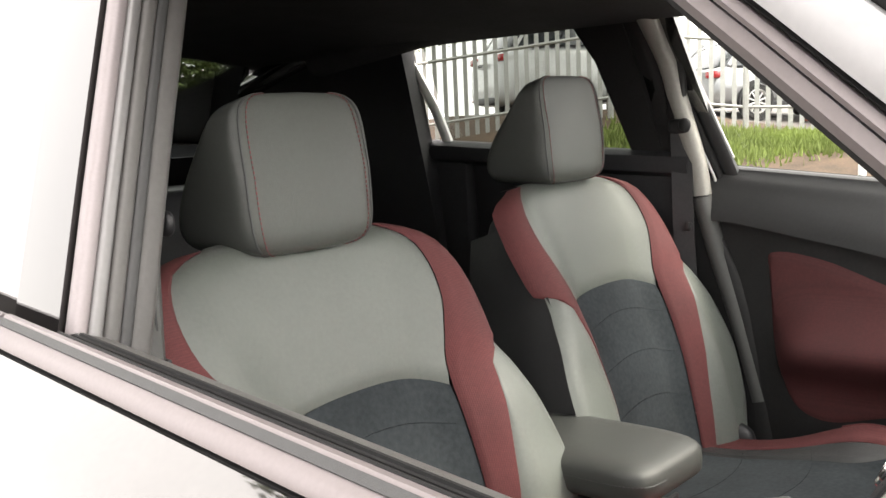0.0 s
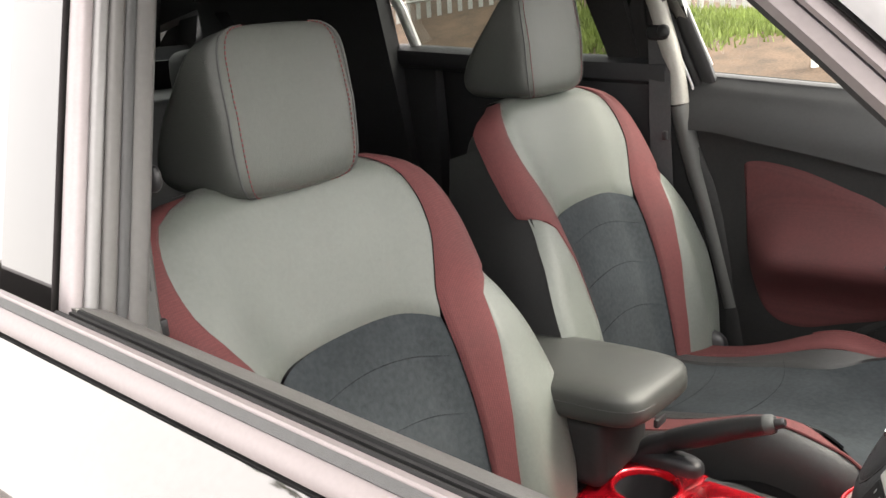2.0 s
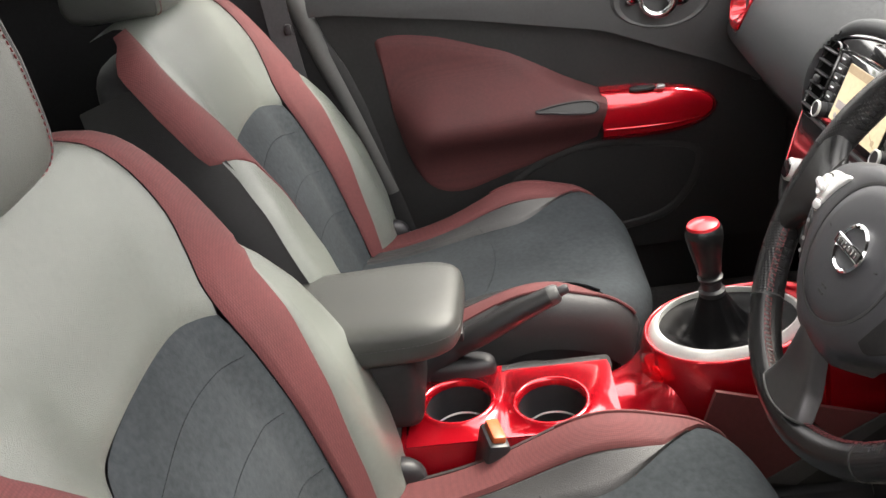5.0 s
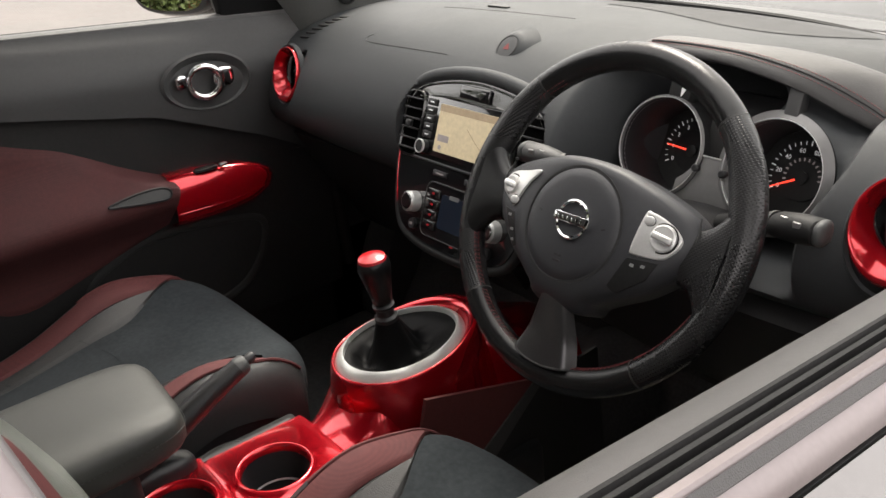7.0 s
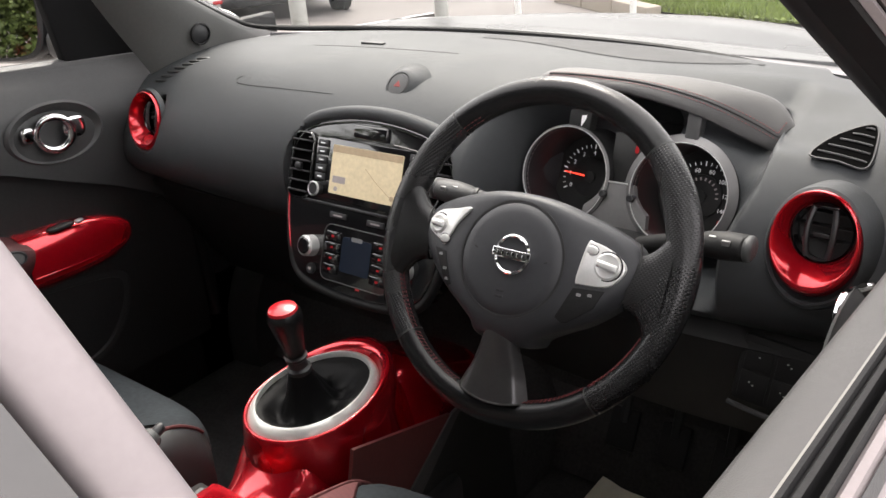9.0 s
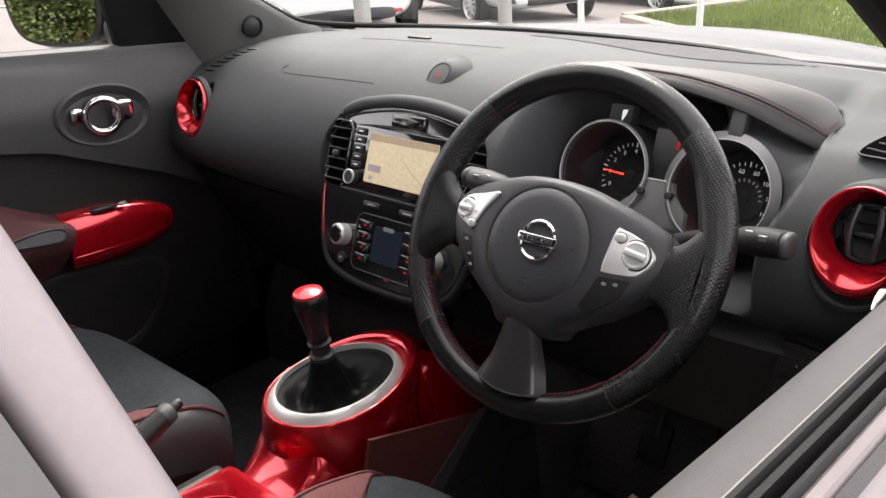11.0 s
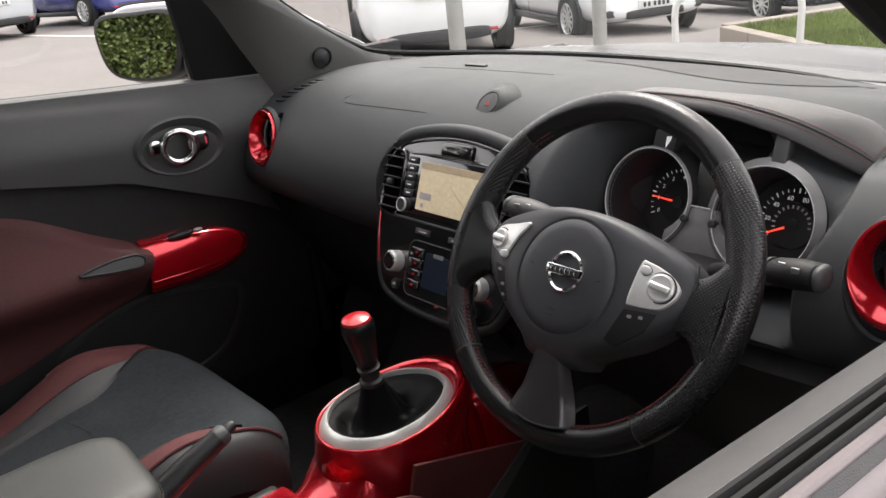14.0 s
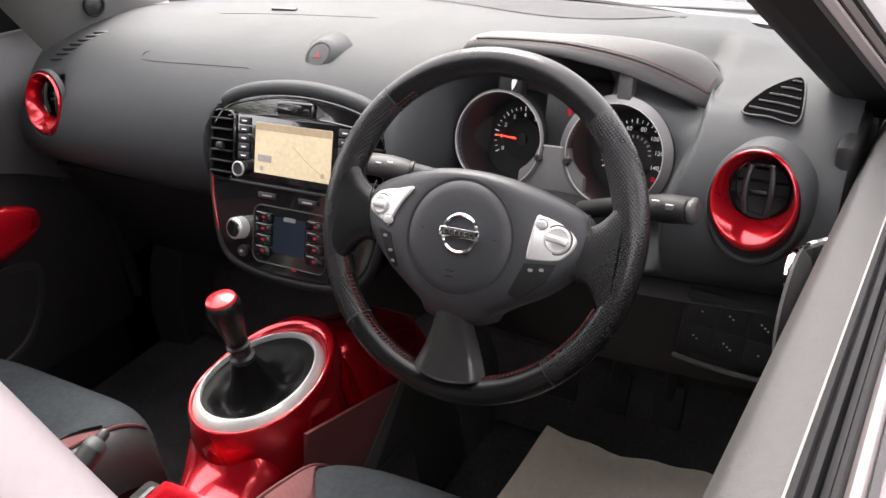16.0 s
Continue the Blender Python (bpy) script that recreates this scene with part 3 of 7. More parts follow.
# outer panels that close the body: rear wings, far side doors, tailgate and bumpers
def rear_wing(u, v):
    y = -0.79 - 0.86 * u
    arch = 0.33 + math.sqrt(max(0.0, 0.385 ** 2 - (y + 1.25) ** 2)) if abs(y + 1.25) < 0.385 else 0.34
    z = arch + (1.08 + 0.03 * u - arch) * v
    return V3((0.80 + 0.075 * math.sin(math.pi * min(1, 0.25 + 0.75 * v)) - 0.10 * u * u - 0.05 * v * v, y, z))


for sgn in (1, -1):
    mk = (lambda b: b) if sgn > 0 else mirror_x
    part("rear_wing", mk(grid(rear_wing, 24, 12, thick=0.012)), PAINT, shell)
    part("rear_lamp", mk(sup((0.66, -1.66, 1.0), (0.09, 0.05, 0.10), 0.6, 0.6, 20, 10)), LAMP_R, shell, "red rear lamp")
    part("headlamp", mk(sup((0.60, 1.80, 0.80), (0.13, 0.07, 0.08), 0.7, 0.8, 24, 12)), LAMP_W, shell, "round clear headlamp")
part("tailgate_skin", grid(lambda u, v: V3(((-0.72 + 1.44 * u) * (1 - 0.08 * v), -1.69 - 0.05 * math.sin(math.pi * u) + 0.02 * v, 0.55 + 0.60 * v)), 14, 8, thick=0.012), PAINT, shell)
part("rear_bumper", sup((0, -1.66, 0.45), (0.78, 0.12, 0.15), 0.4, 0.4, 36, 14), BLACKP, shell)
part("front_bumper", sup((0, 1.80, 0.50), (0.76, 0.13, 0.24), 0.4, 0.45, 40, 16), PAINT, shell)
part("front_grille", sup((0, 1.90, 0.55), (0.34, 0.05, 0.10), 0.4, 0.5, 28, 12), BLACKP, shell)

# ---------------------------------------------------------------- driver's door


def belt(y):
    return -0.072 * (y - 0.3)


door = thing("driver_door", (0.78, 0.5, 0.35), "black car door with open window and silver waist moulding", "door", "front doors")


def run(prof, y0=0.075, y1=1.02, n=14):
    rings = []
    for k in range(n + 1):
        y = y0 + (y1 - y0) * k / n
        rings.append([V3((x, y, z + belt(y))) for x, z in prof])
    return loft(rings)


part("door_top_lining", run([(0.722, 1.036), (0.728, 1.044), (0.745, 1.051), (0.757, 1.055), (0.757, 1.03), (0.72, 0.98), (0.705, 0.90), (0.695, 0.90), (0.708, 1.0)], 0.04), DOORTOP, door, "grey grained door top")
part("lining_lip", run([(0.7562, 1.0548), (0.7566, 1.0568), (0.7580, 1.0568), (0.7584, 1.0550)], 0.05), RIDGE, door, "pale lip along the lining")
part("inner_seal", run([(0.7575, 1.0555), (0.759, 1.0595), (0.762, 1.060), (0.7635, 1.0565), (0.766, 1.060), (0.7695, 1.0605), (0.771, 1.055), (0.771, 1.03), (0.7575, 1.03)], 0.06), RUBBER, door)
part("glass_slot", run([(0.771, 1.045), (0.776, 1.045), (0.776, 1.02), (0.771, 1.02)], 0.06), INK, door)
part("outer_seal", run([(0.776, 1.058), (0.7775, 1.0645), (0.780, 1.0655), (0.7825, 1.063), (0.7825, 1.03), (0.776, 1.03)], 0.06), RUBBER, door)
part("waist_moulding", run([(0.7825, 1.0635), (0.785, 1.0665), (0.7895, 1.0665), (0.7925, 1.0625), (0.7955, 1.0585), (0.800, 1.056), (0.8045, 1.0505), (0.806, 1.044), (0.800, 1.040), (0.7825, 1.04)], -0.02), STRIP, door, "brushed silver waist moulding")
# Raised strip; the groove's dark reflection is put into its colour.
part("groove_reflection", run([(0.7918, 1.0640), (0.7962, 1.0588), (0.7967, 1.0600), (0.7925, 1.0652)], -0.02), TRIM, door)
part("moulding_gap", run([(0.798, 1.041), (0.8065, 1.041), (0.8065, 1.036), (0.798, 1.036)], -0.02), RUBBER, door)


def skin(u, v):
    y = -0.03 + 1.12 * u
    z = 1.0405 + belt(y) - 0.68 * v
    x = 0.808 + 0.088 * (1 - math.exp(-v / 0.085)) - 0.05 * smoothstep(0.45, 1, v) - 0.02 * smoothstep(0.75, 1, u)
    return V3((x, y, z))


part("outer_skin", grid(skin, 20, 24, thick=0.01), PAINT, door, "glossy black outer panel")
part("inner_lining", grid(lambda u, v: V3((0.708 - 0.03 * math.sin(math.pi * v), 0.06 + 0.94 * u, 0.40 + (0.52 + belt(0.06 + 0.94 * u)) * v)), 10, 10, thick=0.02), TRIM_B, door)
part("inner_handle_bowl", lathe([(0.062, 0.0), (0.055, 0.004), (0.045, -0.004), (0.0, -0.01)], 28, frame_m((0.694, 0.62, 0.93), (0, 1, 0), (0, 0, 1)) @ Matrix.Rotation(math.pi, 4, "X"), 1.2, 0.8), TRIM, door)
part("inner_handle", tube(spline([(0.706, 0.69, 0.960), (0.690, 0.676, 0.958), (0.686, 0.63, 0.970), (0.688, 0.606, 0.955), (0.690, 0.645, 0.918), (0.706, 0.665, 0.905)], 22), 0.0035, 8), CHROME, door, "chrome inner handle")
# window frame on the latch side: slim upright, rubber channel


EDGE = [(0.765, 0.036, 1.03), (0.750, 0.027, 1.07), (0.704, -0.003, 1.2), (0.668, -0.026, 1.3), (0.607, -0.063, 1.47)]


def upright(dx, dy, a, b, p=0.7):
    return sweep(spline([(x + dx, y + dy, z) for x, y, z in EDGE], 14), ell(a, b, 14, p), side=(1, 0.12, 0))


# The black frame's pale sky reflection is put into its colour.
part("window_frame", upright(-0.006, -0.011, 0.008, 0.0105), UPRIGHT, door, "window frame upright with painted sky reflection")
part("frame_groove", upright(-0.0205, -0.0085, 0.0075, 0.0095), BEZEL, door)
part("glass_channel", upright(-0.038, -0.012, 0.009, 0.0115), DOORTOP, door)
part("channel_seal", upright(-0.054, -0.014, 0.0075, 0.0095), TRIM, door)
part("inner_frame", upright(-0.074, -0.022, 0.014, 0.012), DOORTOP, door)

# rear door edge and centre pillar cover beside it
rear_door = thing("rear_door", (0.80, -0.5, 0.35), "glossy black rear car door behind the driver's window", "car door")
EC = spline(EDGE, 21)


def cover(y0, y1):
    def f(u, v):
        p = EC[min(20, int(round((0.06 + 0.94 * v) * 20)))]
        return V3((p[0] + 0.006, p[1] - 0.0225 - y0 - (y1 - y0) * u, p[2] + 0.01 * u))
    return f


part("pillar_cover", grid(cover(0.0, 0.085), 6, 18, thick=0.012), mat("gloss_pillar_black", (0.055, 0.053, 0.053), 0.09, metal=0.85, coat=1.0, var=0.05), rear_door, "gloss black pillar cover")
part("rear_frame", grid(cover(0.09, 0.75), 6, 18, thick=0.012), PAINT, rear_door)
part("outer_skin", grid(lambda u, v: V3((skin(0, v).x + 0.004 * u, -0.036 - 0.75 * u, 1.062 + 0.03 * u - 0.66 * v)), 12, 20, thick=0.01), PAINT, rear_door, "glossy black outer panel")
# The same dark strip, painted for the groove's reflection.
part("groove_reflection", loft([[V3((x, y, z + belt(y))) for x, z in [(0.7918, 1.0640), (0.7962, 1.0588), (0.7967, 1.0614), (0.7925, 1.0664)]] for y in (-0.028, -0.3, -0.7)]), TRIM, rear_door)
part("waist_moulding", loft([[V3((x, y, z + belt(y))) for x, z in [(0.7825, 1.0635), (0.7895, 1.0665), (0.7955, 1.0605), (0.8045, 1.0505), (0.806, 1.044), (0.79, 1.04)]] for y in (-0.026, -0.3, -0.7)]), STRIP, rear_door, "brushed silver waist moulding")
part("pillar_cover", mirror_x(grid(cover(0.0, 0.085), 6, 18, thick=0.012)), PAINT, shell)
part("far_front_skin", mirror_x(grid(skin, 14, 14, thick=0.01)), PAINT, shell)
part("far_rear_skin", mirror_x(grid(lambda u, v: V3((skin(0, v).x + 0.004 * u, -0.036 - 0.75 * u, 1.062 + 0.03 * u - 0.66 * v)), 10, 14, thick=0.01)), PAINT, shell)

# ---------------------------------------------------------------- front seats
# Headrest front: the seat leather with the roof's shade put into its colour.
HEADSHADED = mat("roof_shaded_leather", (0.086, 0.092, 0.084), 0.36, bump=0.25, bscale=900, var=0.07, kind="leather")
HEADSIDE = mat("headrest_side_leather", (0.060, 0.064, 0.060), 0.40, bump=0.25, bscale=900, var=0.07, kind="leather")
SIDEL = mat("dark_side_leather", (0.036, 0.036, 0.037), 0.42, bump=0.25, bscale=900, var=0.1, kind="leather")


def front_seat(wrap, raised=0.0):
    """wrap: how far the outer stripe runs round the side of the upper back."""
    cx = 0.36
    s = thing("front_seat", (cx, 0.30, 0.30), "grey leather car seat with red mesh stripes and slate suede insert", "car seat", "front seats")
    ca, sa = math.cos(radians(18)), math.sin(radians(18))
    Y0, Z0 = 0.079, 0.56

    SMOOTH = {}

    def interp(h, tab):
        key = id(tab)
        if key not in SMOOTH:
            q = spline(tab, 80)
            SMOOTH[key] = ([p[0] for p in q], [p[1] for p in q])
        return float(np.interp(h, *SMOOTH[key]))

    XO = [(-0.05, 0.158), (0.0, 0.164), (0.1, 0.174), (0.2, 0.188), (0.3, 0.205), (0.372, 0.216), (0.45, 0.222), (0.50, 0.215), (0.54, 0.195), (0.57, 0.165), (0.59, 0.13)]
    XI = [(-0.05, 0.135), (0.0, 0.14), (0.2, 0.15), (0.345, 0.150), (0.40, 0.163), (0.45, 0.180), (0.50, 0.185), (0.54, 0.175), (0.57, 0.15), (0.59, 0.13)]
    XB = [(-0.05, 0.235), (0.0, 0.25), (0.1, 0.27), (0.2, 0.267), (0.3, 0.242), (0.372, 0.214)]

    def depth(x, h):
        B = float(np.interp(h, [-0.05, 0.05, 0.17, 0.28, 0.37, 0.47, 0.58], [0.055, 0.07, 0.075, 0.066, 0.044, 0.02, 0.004]))
        return B * smoothstep(0.10, 0.215, abs(x)) - 0.012 * smoothstep(0.45, 0.59, h) + 0.012 * math.exp(-((h - 0.2) / 0.12) ** 2) * (1 - smoothstep(0.05, 0.15, abs(x)))

    def back(x, h, d=0.0, lim=None):
        """A place on the backrest: x across, h up the slope, rolled over at the top and past lim at the sides."""
        dd = depth(x, h) + d
        R = 0.045
        if lim is not None and abs(x) > lim:
            an = (abs(x) - lim) / R
            dd = depth(lim, h) + d - R * (1 - math.cos(min(an, 1.57))) - R * max(0, an - 1.57)
            x = math.copysign(lim + R * math.sin(min(an, 1.57)), x)
        hh = h
        top = 0.592 - 0.35 * x * x
        if h > top - 0.045:
            an = (h - top + 0.045) / R
            hh = top - 0.045 + R * math.sin(min(an, 1.57))
            dd -= R * (1 - math.cos(min(an, 1.57))) + R * max(0, an - 1.57)
        return V3((cx + x, Y0 - hh * sa + dd * ca, Z0 + hh * ca + dd * sa))

    def sink(*e):
        return -0.0045 * sum(max(0, 1 - q / 0.07) ** 1.5 for q in e)

    def dome(x):
        return 0.362 - 0.5 * x * x - 45 * x ** 4

    TOP = 0.65

    def outer(h):
        return (0.020 * smoothstep(0.2, 0.4, h) + wrap * smoothstep(0.30, 0.46, h)) * smoothstep(0.62, 0.55, h)

    f = lambda u, v: back((2 * u - 1) * interp(dome(0.15) + (TOP - dome(0.15)) * v, XI) + smoothstep(0.5, 1, u) * outer(dome(0.15) + (TOP - dome(0.15)) * v), dome((2 * u - 1) * 0.15) + (TOP - dome((2 * u - 1) * 0.15)) * v, sink(u, 1 - u, v * 2))
    part("upper_back_panel", grid(f, 26, 22), LEATHER, s, "smooth grey leather upper panel")
    f = lambda u, v: back((2 * u - 1) * interp(-0.05 + 0.4 * v, XI), -0.05 + (dome((2 * u - 1) * 0.15) + 0.05) * v, sink(u, 1 - u, 1 - v))
    part("back_insert", grid(f, 26, 22), SUEDE, s, "dark slate suede insert")
    for sg in (1, -1):
        def f(u, v, sg=sg):
            h = -0.05 + 0.64 * v
            xi, xo = interp(h, XI) + (outer(h) if sg > 0 else 0), interp(h, XO)
            xo = max(xo, xi + 0.012)
            roll = 0.06 * smoothstep(0.345, 0.385, h) * (1 - 0.6 * smoothstep(0.53, 0.585, h))
            roll = max(roll, xi + 0.012 - xo + roll)
            return back(sg * (xi + (xo + roll - xi) * u), h, sink(u, (1 - u) if h < 0.39 else 1) + 0.002, lim=xo)
        part("red_stripe", grid(f, 12, 36), REDMESH, s, "dark red woven mesh stripe")

        def f(u, v, sg=sg):
            h = -0.05 + 0.424 * v
            xo, xb = interp(h, XO) - 0.006, interp(h, XB)
            return back(sg * (xo + (xb + 0.036 - xo) * u), h, sink(u) + 0.001 * (1 - v) - 0.005 * smoothstep(0.92, 1.0, v), lim=xb)
        part("side_bolster", grid(f, 16, 24), LEATHER, s, "grey leather side bolster")
        part("side_panel", grid(lambda u, v, sg=sg: V3((cx + sg * (float(np.interp(-0.04 + 0.55 * v, [a for a, b in XB] + [0.45, 0.52], [b for a, b in XB] + [0.205, 0.17])) + 0.035 * math.sin(min(1, 0.62 + 0.8 * u) * 1.57) - 0.025 * max(0, u - 0.4)), Y0 - (-0.04 + 0.55 * v) * sa + (depth(interp(-0.04 + 0.55 * v, XB), -0.04 + 0.55 * v) * (1 - u) - 0.012 - 0.13 * u) * ca, Z0 + (-0.04 + 0.55 * v) * ca + (depth(interp(-0.04 + 0.55 * v, XB), -0.04 + 0.55 * v) * (1 - u) - 0.012 - 0.13 * u) * sa)), 8, 18), SIDEL, s, "dark leather side panel")
    part("back_shell", moved(sup((0, 0, 0), (0.205, 0.06, 0.29), 0.35, 0.45, 32, 18), Matrix.Translation((cx, Y0 - 0.25 * sa - 0.075, Z0 + 0.25 * ca - 0.01)) @ Matrix.Rotation(radians(18), 4, "X")), SHELL, s)
    for h in (0.10, 0.19, 0.275):
        stitches([back(x, h + 0.03 * (1 - (x / 0.14) ** 2), 0.0012) for x in np.linspace(-0.135, 0.135, 24)], s, "insert_stitching", 0.006, 0.0006, SUEDE)
    # headrest
    hc = V3((cx + 0.009, -0.172 - 0.3 * raised, 1.186 + raised))
    E1, E2, HS = 0.30, 0.26, (0.128, 0.084, 0.104)

    def headpt(a, b, d=0.0):
        """Headrest surface: a round it (90 degrees is the front), b from bottom to top; a wedge, deep at the foot."""
        x, y, z = spow(math.cos(b), E1) * spow(math.cos(a), E2), spow(math.cos(b), E1) * spow(math.sin(a), E2), spow(math.sin(b), E1)
        w = (1 - 0.05 * max(0, z) ** 2 - 0.04 * max(0, -z) ** 2) * (1 - 0.07 * (y + 1))
        front = 1.0 - 0.14 * max(0, z) - 0.10 * z + 0.06 * (1 - x * x)
        rear = -0.66 + 1.16 * smoothstep(-0.8, 1.2, z)
        yy = rear + (front - rear) * (y + 1) / 2
        zz = z * (1 - 0.06 * x * x) - 0.05 * (1 - y) * max(0, z)
        return V3((hc.x + (HS[0] + d) * x * w, hc.y + (HS[1] + d) * yy, hc.z + (HS[2] + d) * zz))
    hm = grid(lambda u, v: headpt(2 * math.pi * u, math.pi * (v - 0.5)), 72, 32, cu=True)
    bmesh.ops.remove_doubles(hm, verts=hm.verts[:], dist=1e-5)
    hr = part("headrest", hm, HEADSHADED, s, "padded grey leather headrest", smooth=180)
    for sg in (1, -1):
        def edge(a, d=0.0):
            return [headpt(a if sg > 0 else math.pi - a, b, d) for b in [1.45 * q ** 3 for q in np.linspace(-1, 1, 60)]]
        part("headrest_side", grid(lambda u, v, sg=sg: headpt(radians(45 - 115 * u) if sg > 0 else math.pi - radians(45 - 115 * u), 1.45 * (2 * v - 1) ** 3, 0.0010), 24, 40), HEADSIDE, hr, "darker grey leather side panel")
        part("headrest_seam", tube(edge(radians(45), 0.0006), 0.0019, 6), LEATHER_D, hr)
        stitches(edge(radians(62), 0.0008), hr, "headrest_stitching", 0.0062, 0.0008, STITCH, "red thread stitching")
        part("headrest_post", tube([(cx + sg * 0.055, -0.16, 1.13), (cx + sg * 0.055, -0.13, 1.03)], 0.006, 10), CHROME, s)

    # cushion
    def ctop(x, y):
        z = 0.552 + 0.045 * smoothstep(0.08, 0.42, y) + 0.042 * smoothstep(0.10, 0.205, abs(x)) * (0.06 + 0.94 * math.exp(-((y - 0.40) / 0.115) ** 2))
        return z

    def cush(x, y, d=0.0, lim=0.210):
        R = 0.05
        z = ctop(min(abs(x), lim), min(y, 0.535)) + d
        X = x
        if abs(x) > lim:
            an = (abs(x) - lim) / R
            X = math.copysign(lim + R * math.sin(min(an, 1.57)) * 0.7, x)
            z -= R * (1 - math.cos(min(an, 1.57))) + R * max(0, an - 1.57)
        yy = y
        fr = 0.535 - 2.4 * max(0, abs(X) - 0.09) ** 2
        if y > fr:
            an = (y - fr) / 0.06
            yy = fr + 0.06 * math.sin(min(an, 1.57)) - 0.01 * max(0, an - 1.57)
            z -= 0.06 * (1 - math.cos(min(an, 1.57))) + 0.06 * max(0, an - 1.57)
        return V3((cx + X, yy, z))

    def bw(y):
        return 0.152 + 0.035 * y

    def cw(y):
        return 0.118 + 0.12 * smoothstep(0.37, 0.59, y)
    part("cushion_insert", grid(lambda u, v: cush((2 * u - 1) * cw(0.03 + 0.62 * v), 0.03 + 0.62 * v, sink(u, 1 - u)), 30, 36), SUEDE, s, "dark slate suede seat insert")
    for sg in (1, -1):
        part("inner_bolster", grid(lambda u, v, sg=sg: cush(sg * (cw(0.03 + 0.47 * v) + max(0.0, bw(0.03 + 0.47 * v) - cw(0.03 + 0.47 * v)) * u), 0.03 + 0.47 * v, sink(u, 1 - u)), 8, 28), SIDEL, s, "dark grey leather inner bolster")
        part("red_cushion_band", grid(lambda u, v, sg=sg: cush(sg * (min(0.2165, max(bw(0.03 + 0.50 * v), cw(0.03 + 0.50 * v), 0.217 - 0.075 * smoothstep(0.53, 0.36, 0.03 + 0.50 * v) if sg > 0 else 0)) + max(0.0005, 0.217 - max(bw(0.03 + 0.50 * v), cw(0.03 + 0.50 * v), 0.217 - 0.075 * smoothstep(0.53, 0.36, 0.03 + 0.50 * v) if sg > 0 else 0)) * u), 0.03 + 0.50 * v, sink(u, 1 - u) + 0.001), 12, 32), REDMESH, s, "dark red woven mesh band")
        part("cushion_side", grid(lambda u, v, sg=sg: cush(sg * (0.217 + 0.11 * u), 0.03 + 0.56 * v, 0.0), 8, 24), SIDEL, s, "dark grey side panel")
        part("cushion_piping", tube([cush(sg * 0.218, 0.34 + 0.22 * k / 20, 0.001) for k in range(21)], 0.0028, 6), REDMESH, s, "red piping")
    for y in (0.18, 0.31):
        stitches([cush(x, y + 0.03 * (1 - (x / 0.135) ** 2), 0.001) for x in np.linspace(-0.13, 0.13, 22)], s, "cushion_stitching", 0.006, 0.0006, SUEDE)
    part("seat_base", box((cx, 0.30, 0.46), (0.44, 0.46, 0.16), 0.04), BLACKP, s)
    for sg in (1, -1):
        part("seat_rail", box((cx + sg * 0.17, 0.28, 0.34), (0.04, 0.56, 0.09), 0.006), BLACKP, s)
    part("recliner_cover", sup((cx - 0.228, 0.07, 0.53), (0.02, 0.10, 0.06), 0.5, 0.6, 24, 12), BLACKP, s)
    return s


front_seat(0.028)
passenger_seat = front_seat(0.0, 0.018)
passenger_seat.location = (-0.36, 0.24, 0.315)

# buckles beside the seats
for x, y, z in ((0.128, 0.262, 0.600), (-0.122, 0.115, 0.592)):
    bk = thing("belt_buckle", (x, y, z - 0.12), "black seat belt buckle with an orange release button", "buckle", "buckles")
    m = frame_m((x, y, z), (1, 0.25, 0), (0, 0.25, 1))
    part("buckle_body", moved(box((0, -0.050, 0), (0.056, 0.12, 0.03), 0.007), m), BLACKP, bk)
    part("release_button", moved(box((0, 0.0125, 0.0), (0.042, 0.013, 0.018), 0.003), m), ORANGE, bk, "orange release button")
    part("stalk", tube([m @ V3((0, -0.09, 0)), m @ V3((0, -0.2, 0))], 0.012, 8), BLACKP, bk)

# passenger belt on the far pillar and the driver's belt
for nm, P, tongue in (("far", [(-0.655, -0.085, 1.20), (-0.645, -0.075, 1.0), (-0.64, -0.06, 0.80), (-0.645, -0.04, 0.52)], (-0.632, -0.058, 1.0)),
                      ("near", [(0.640, -0.055, 1.135), (0.645, -0.045, 1.02), (0.65, -0.03, 0.85), (0.655, 0.0, 0.55)], (0.632, -0.03, 1.0))):
    b = thing("seat_belt", P[-1], "black seat belt hanging from its pillar anchor", "seat belt", "seat belts")
    sgn = -1 if nm == "far" else 1
    part("webbing", sweep(P, [(-0.0012, -0.023), (0.0012, -0.023), (0.0012, 0.023), (-0.0012, 0.023)], side=(1, 0.1, 0)), SHELL if nm == "far" else BLACKP, b)
    part("anchor_loop", sup((P[0][0] - sgn * 0.008, P[0][1], P[0][2] + 0.012), (0.010, 0.024, 0.016), 0.6, 0.6, 20, 10), BLACKP, b)
    part("anchor_bolt", sup((P[0][0] - sgn * 0.024, P[0][1] + 0.02, P[0][2] + 0.015), (0.008, 0.014, 0.014), 0.8, 1, 16, 10), BLACKP, b)
    part("height_slider", sup((P[0][0], P[0][1] - 0.01, P[0][2] + 0.09), (0.012, 0.022, 0.07), 0.5, 0.6, 16, 10), TRIM_B, b)
    part("tongue_stop", box(tongue, (0.01, 0.012, 0.02), 0.003), BLACKP, b)

# rear bench
bench = thing("rear_bench", (0, -1.0, 0.30), "black rear bench with dark red side stripes in shade", "car seat")
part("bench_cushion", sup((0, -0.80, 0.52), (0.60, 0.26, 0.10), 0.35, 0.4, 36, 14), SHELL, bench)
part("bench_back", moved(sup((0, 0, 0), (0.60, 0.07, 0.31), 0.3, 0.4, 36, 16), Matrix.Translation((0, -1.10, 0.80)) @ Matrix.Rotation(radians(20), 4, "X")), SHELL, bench)
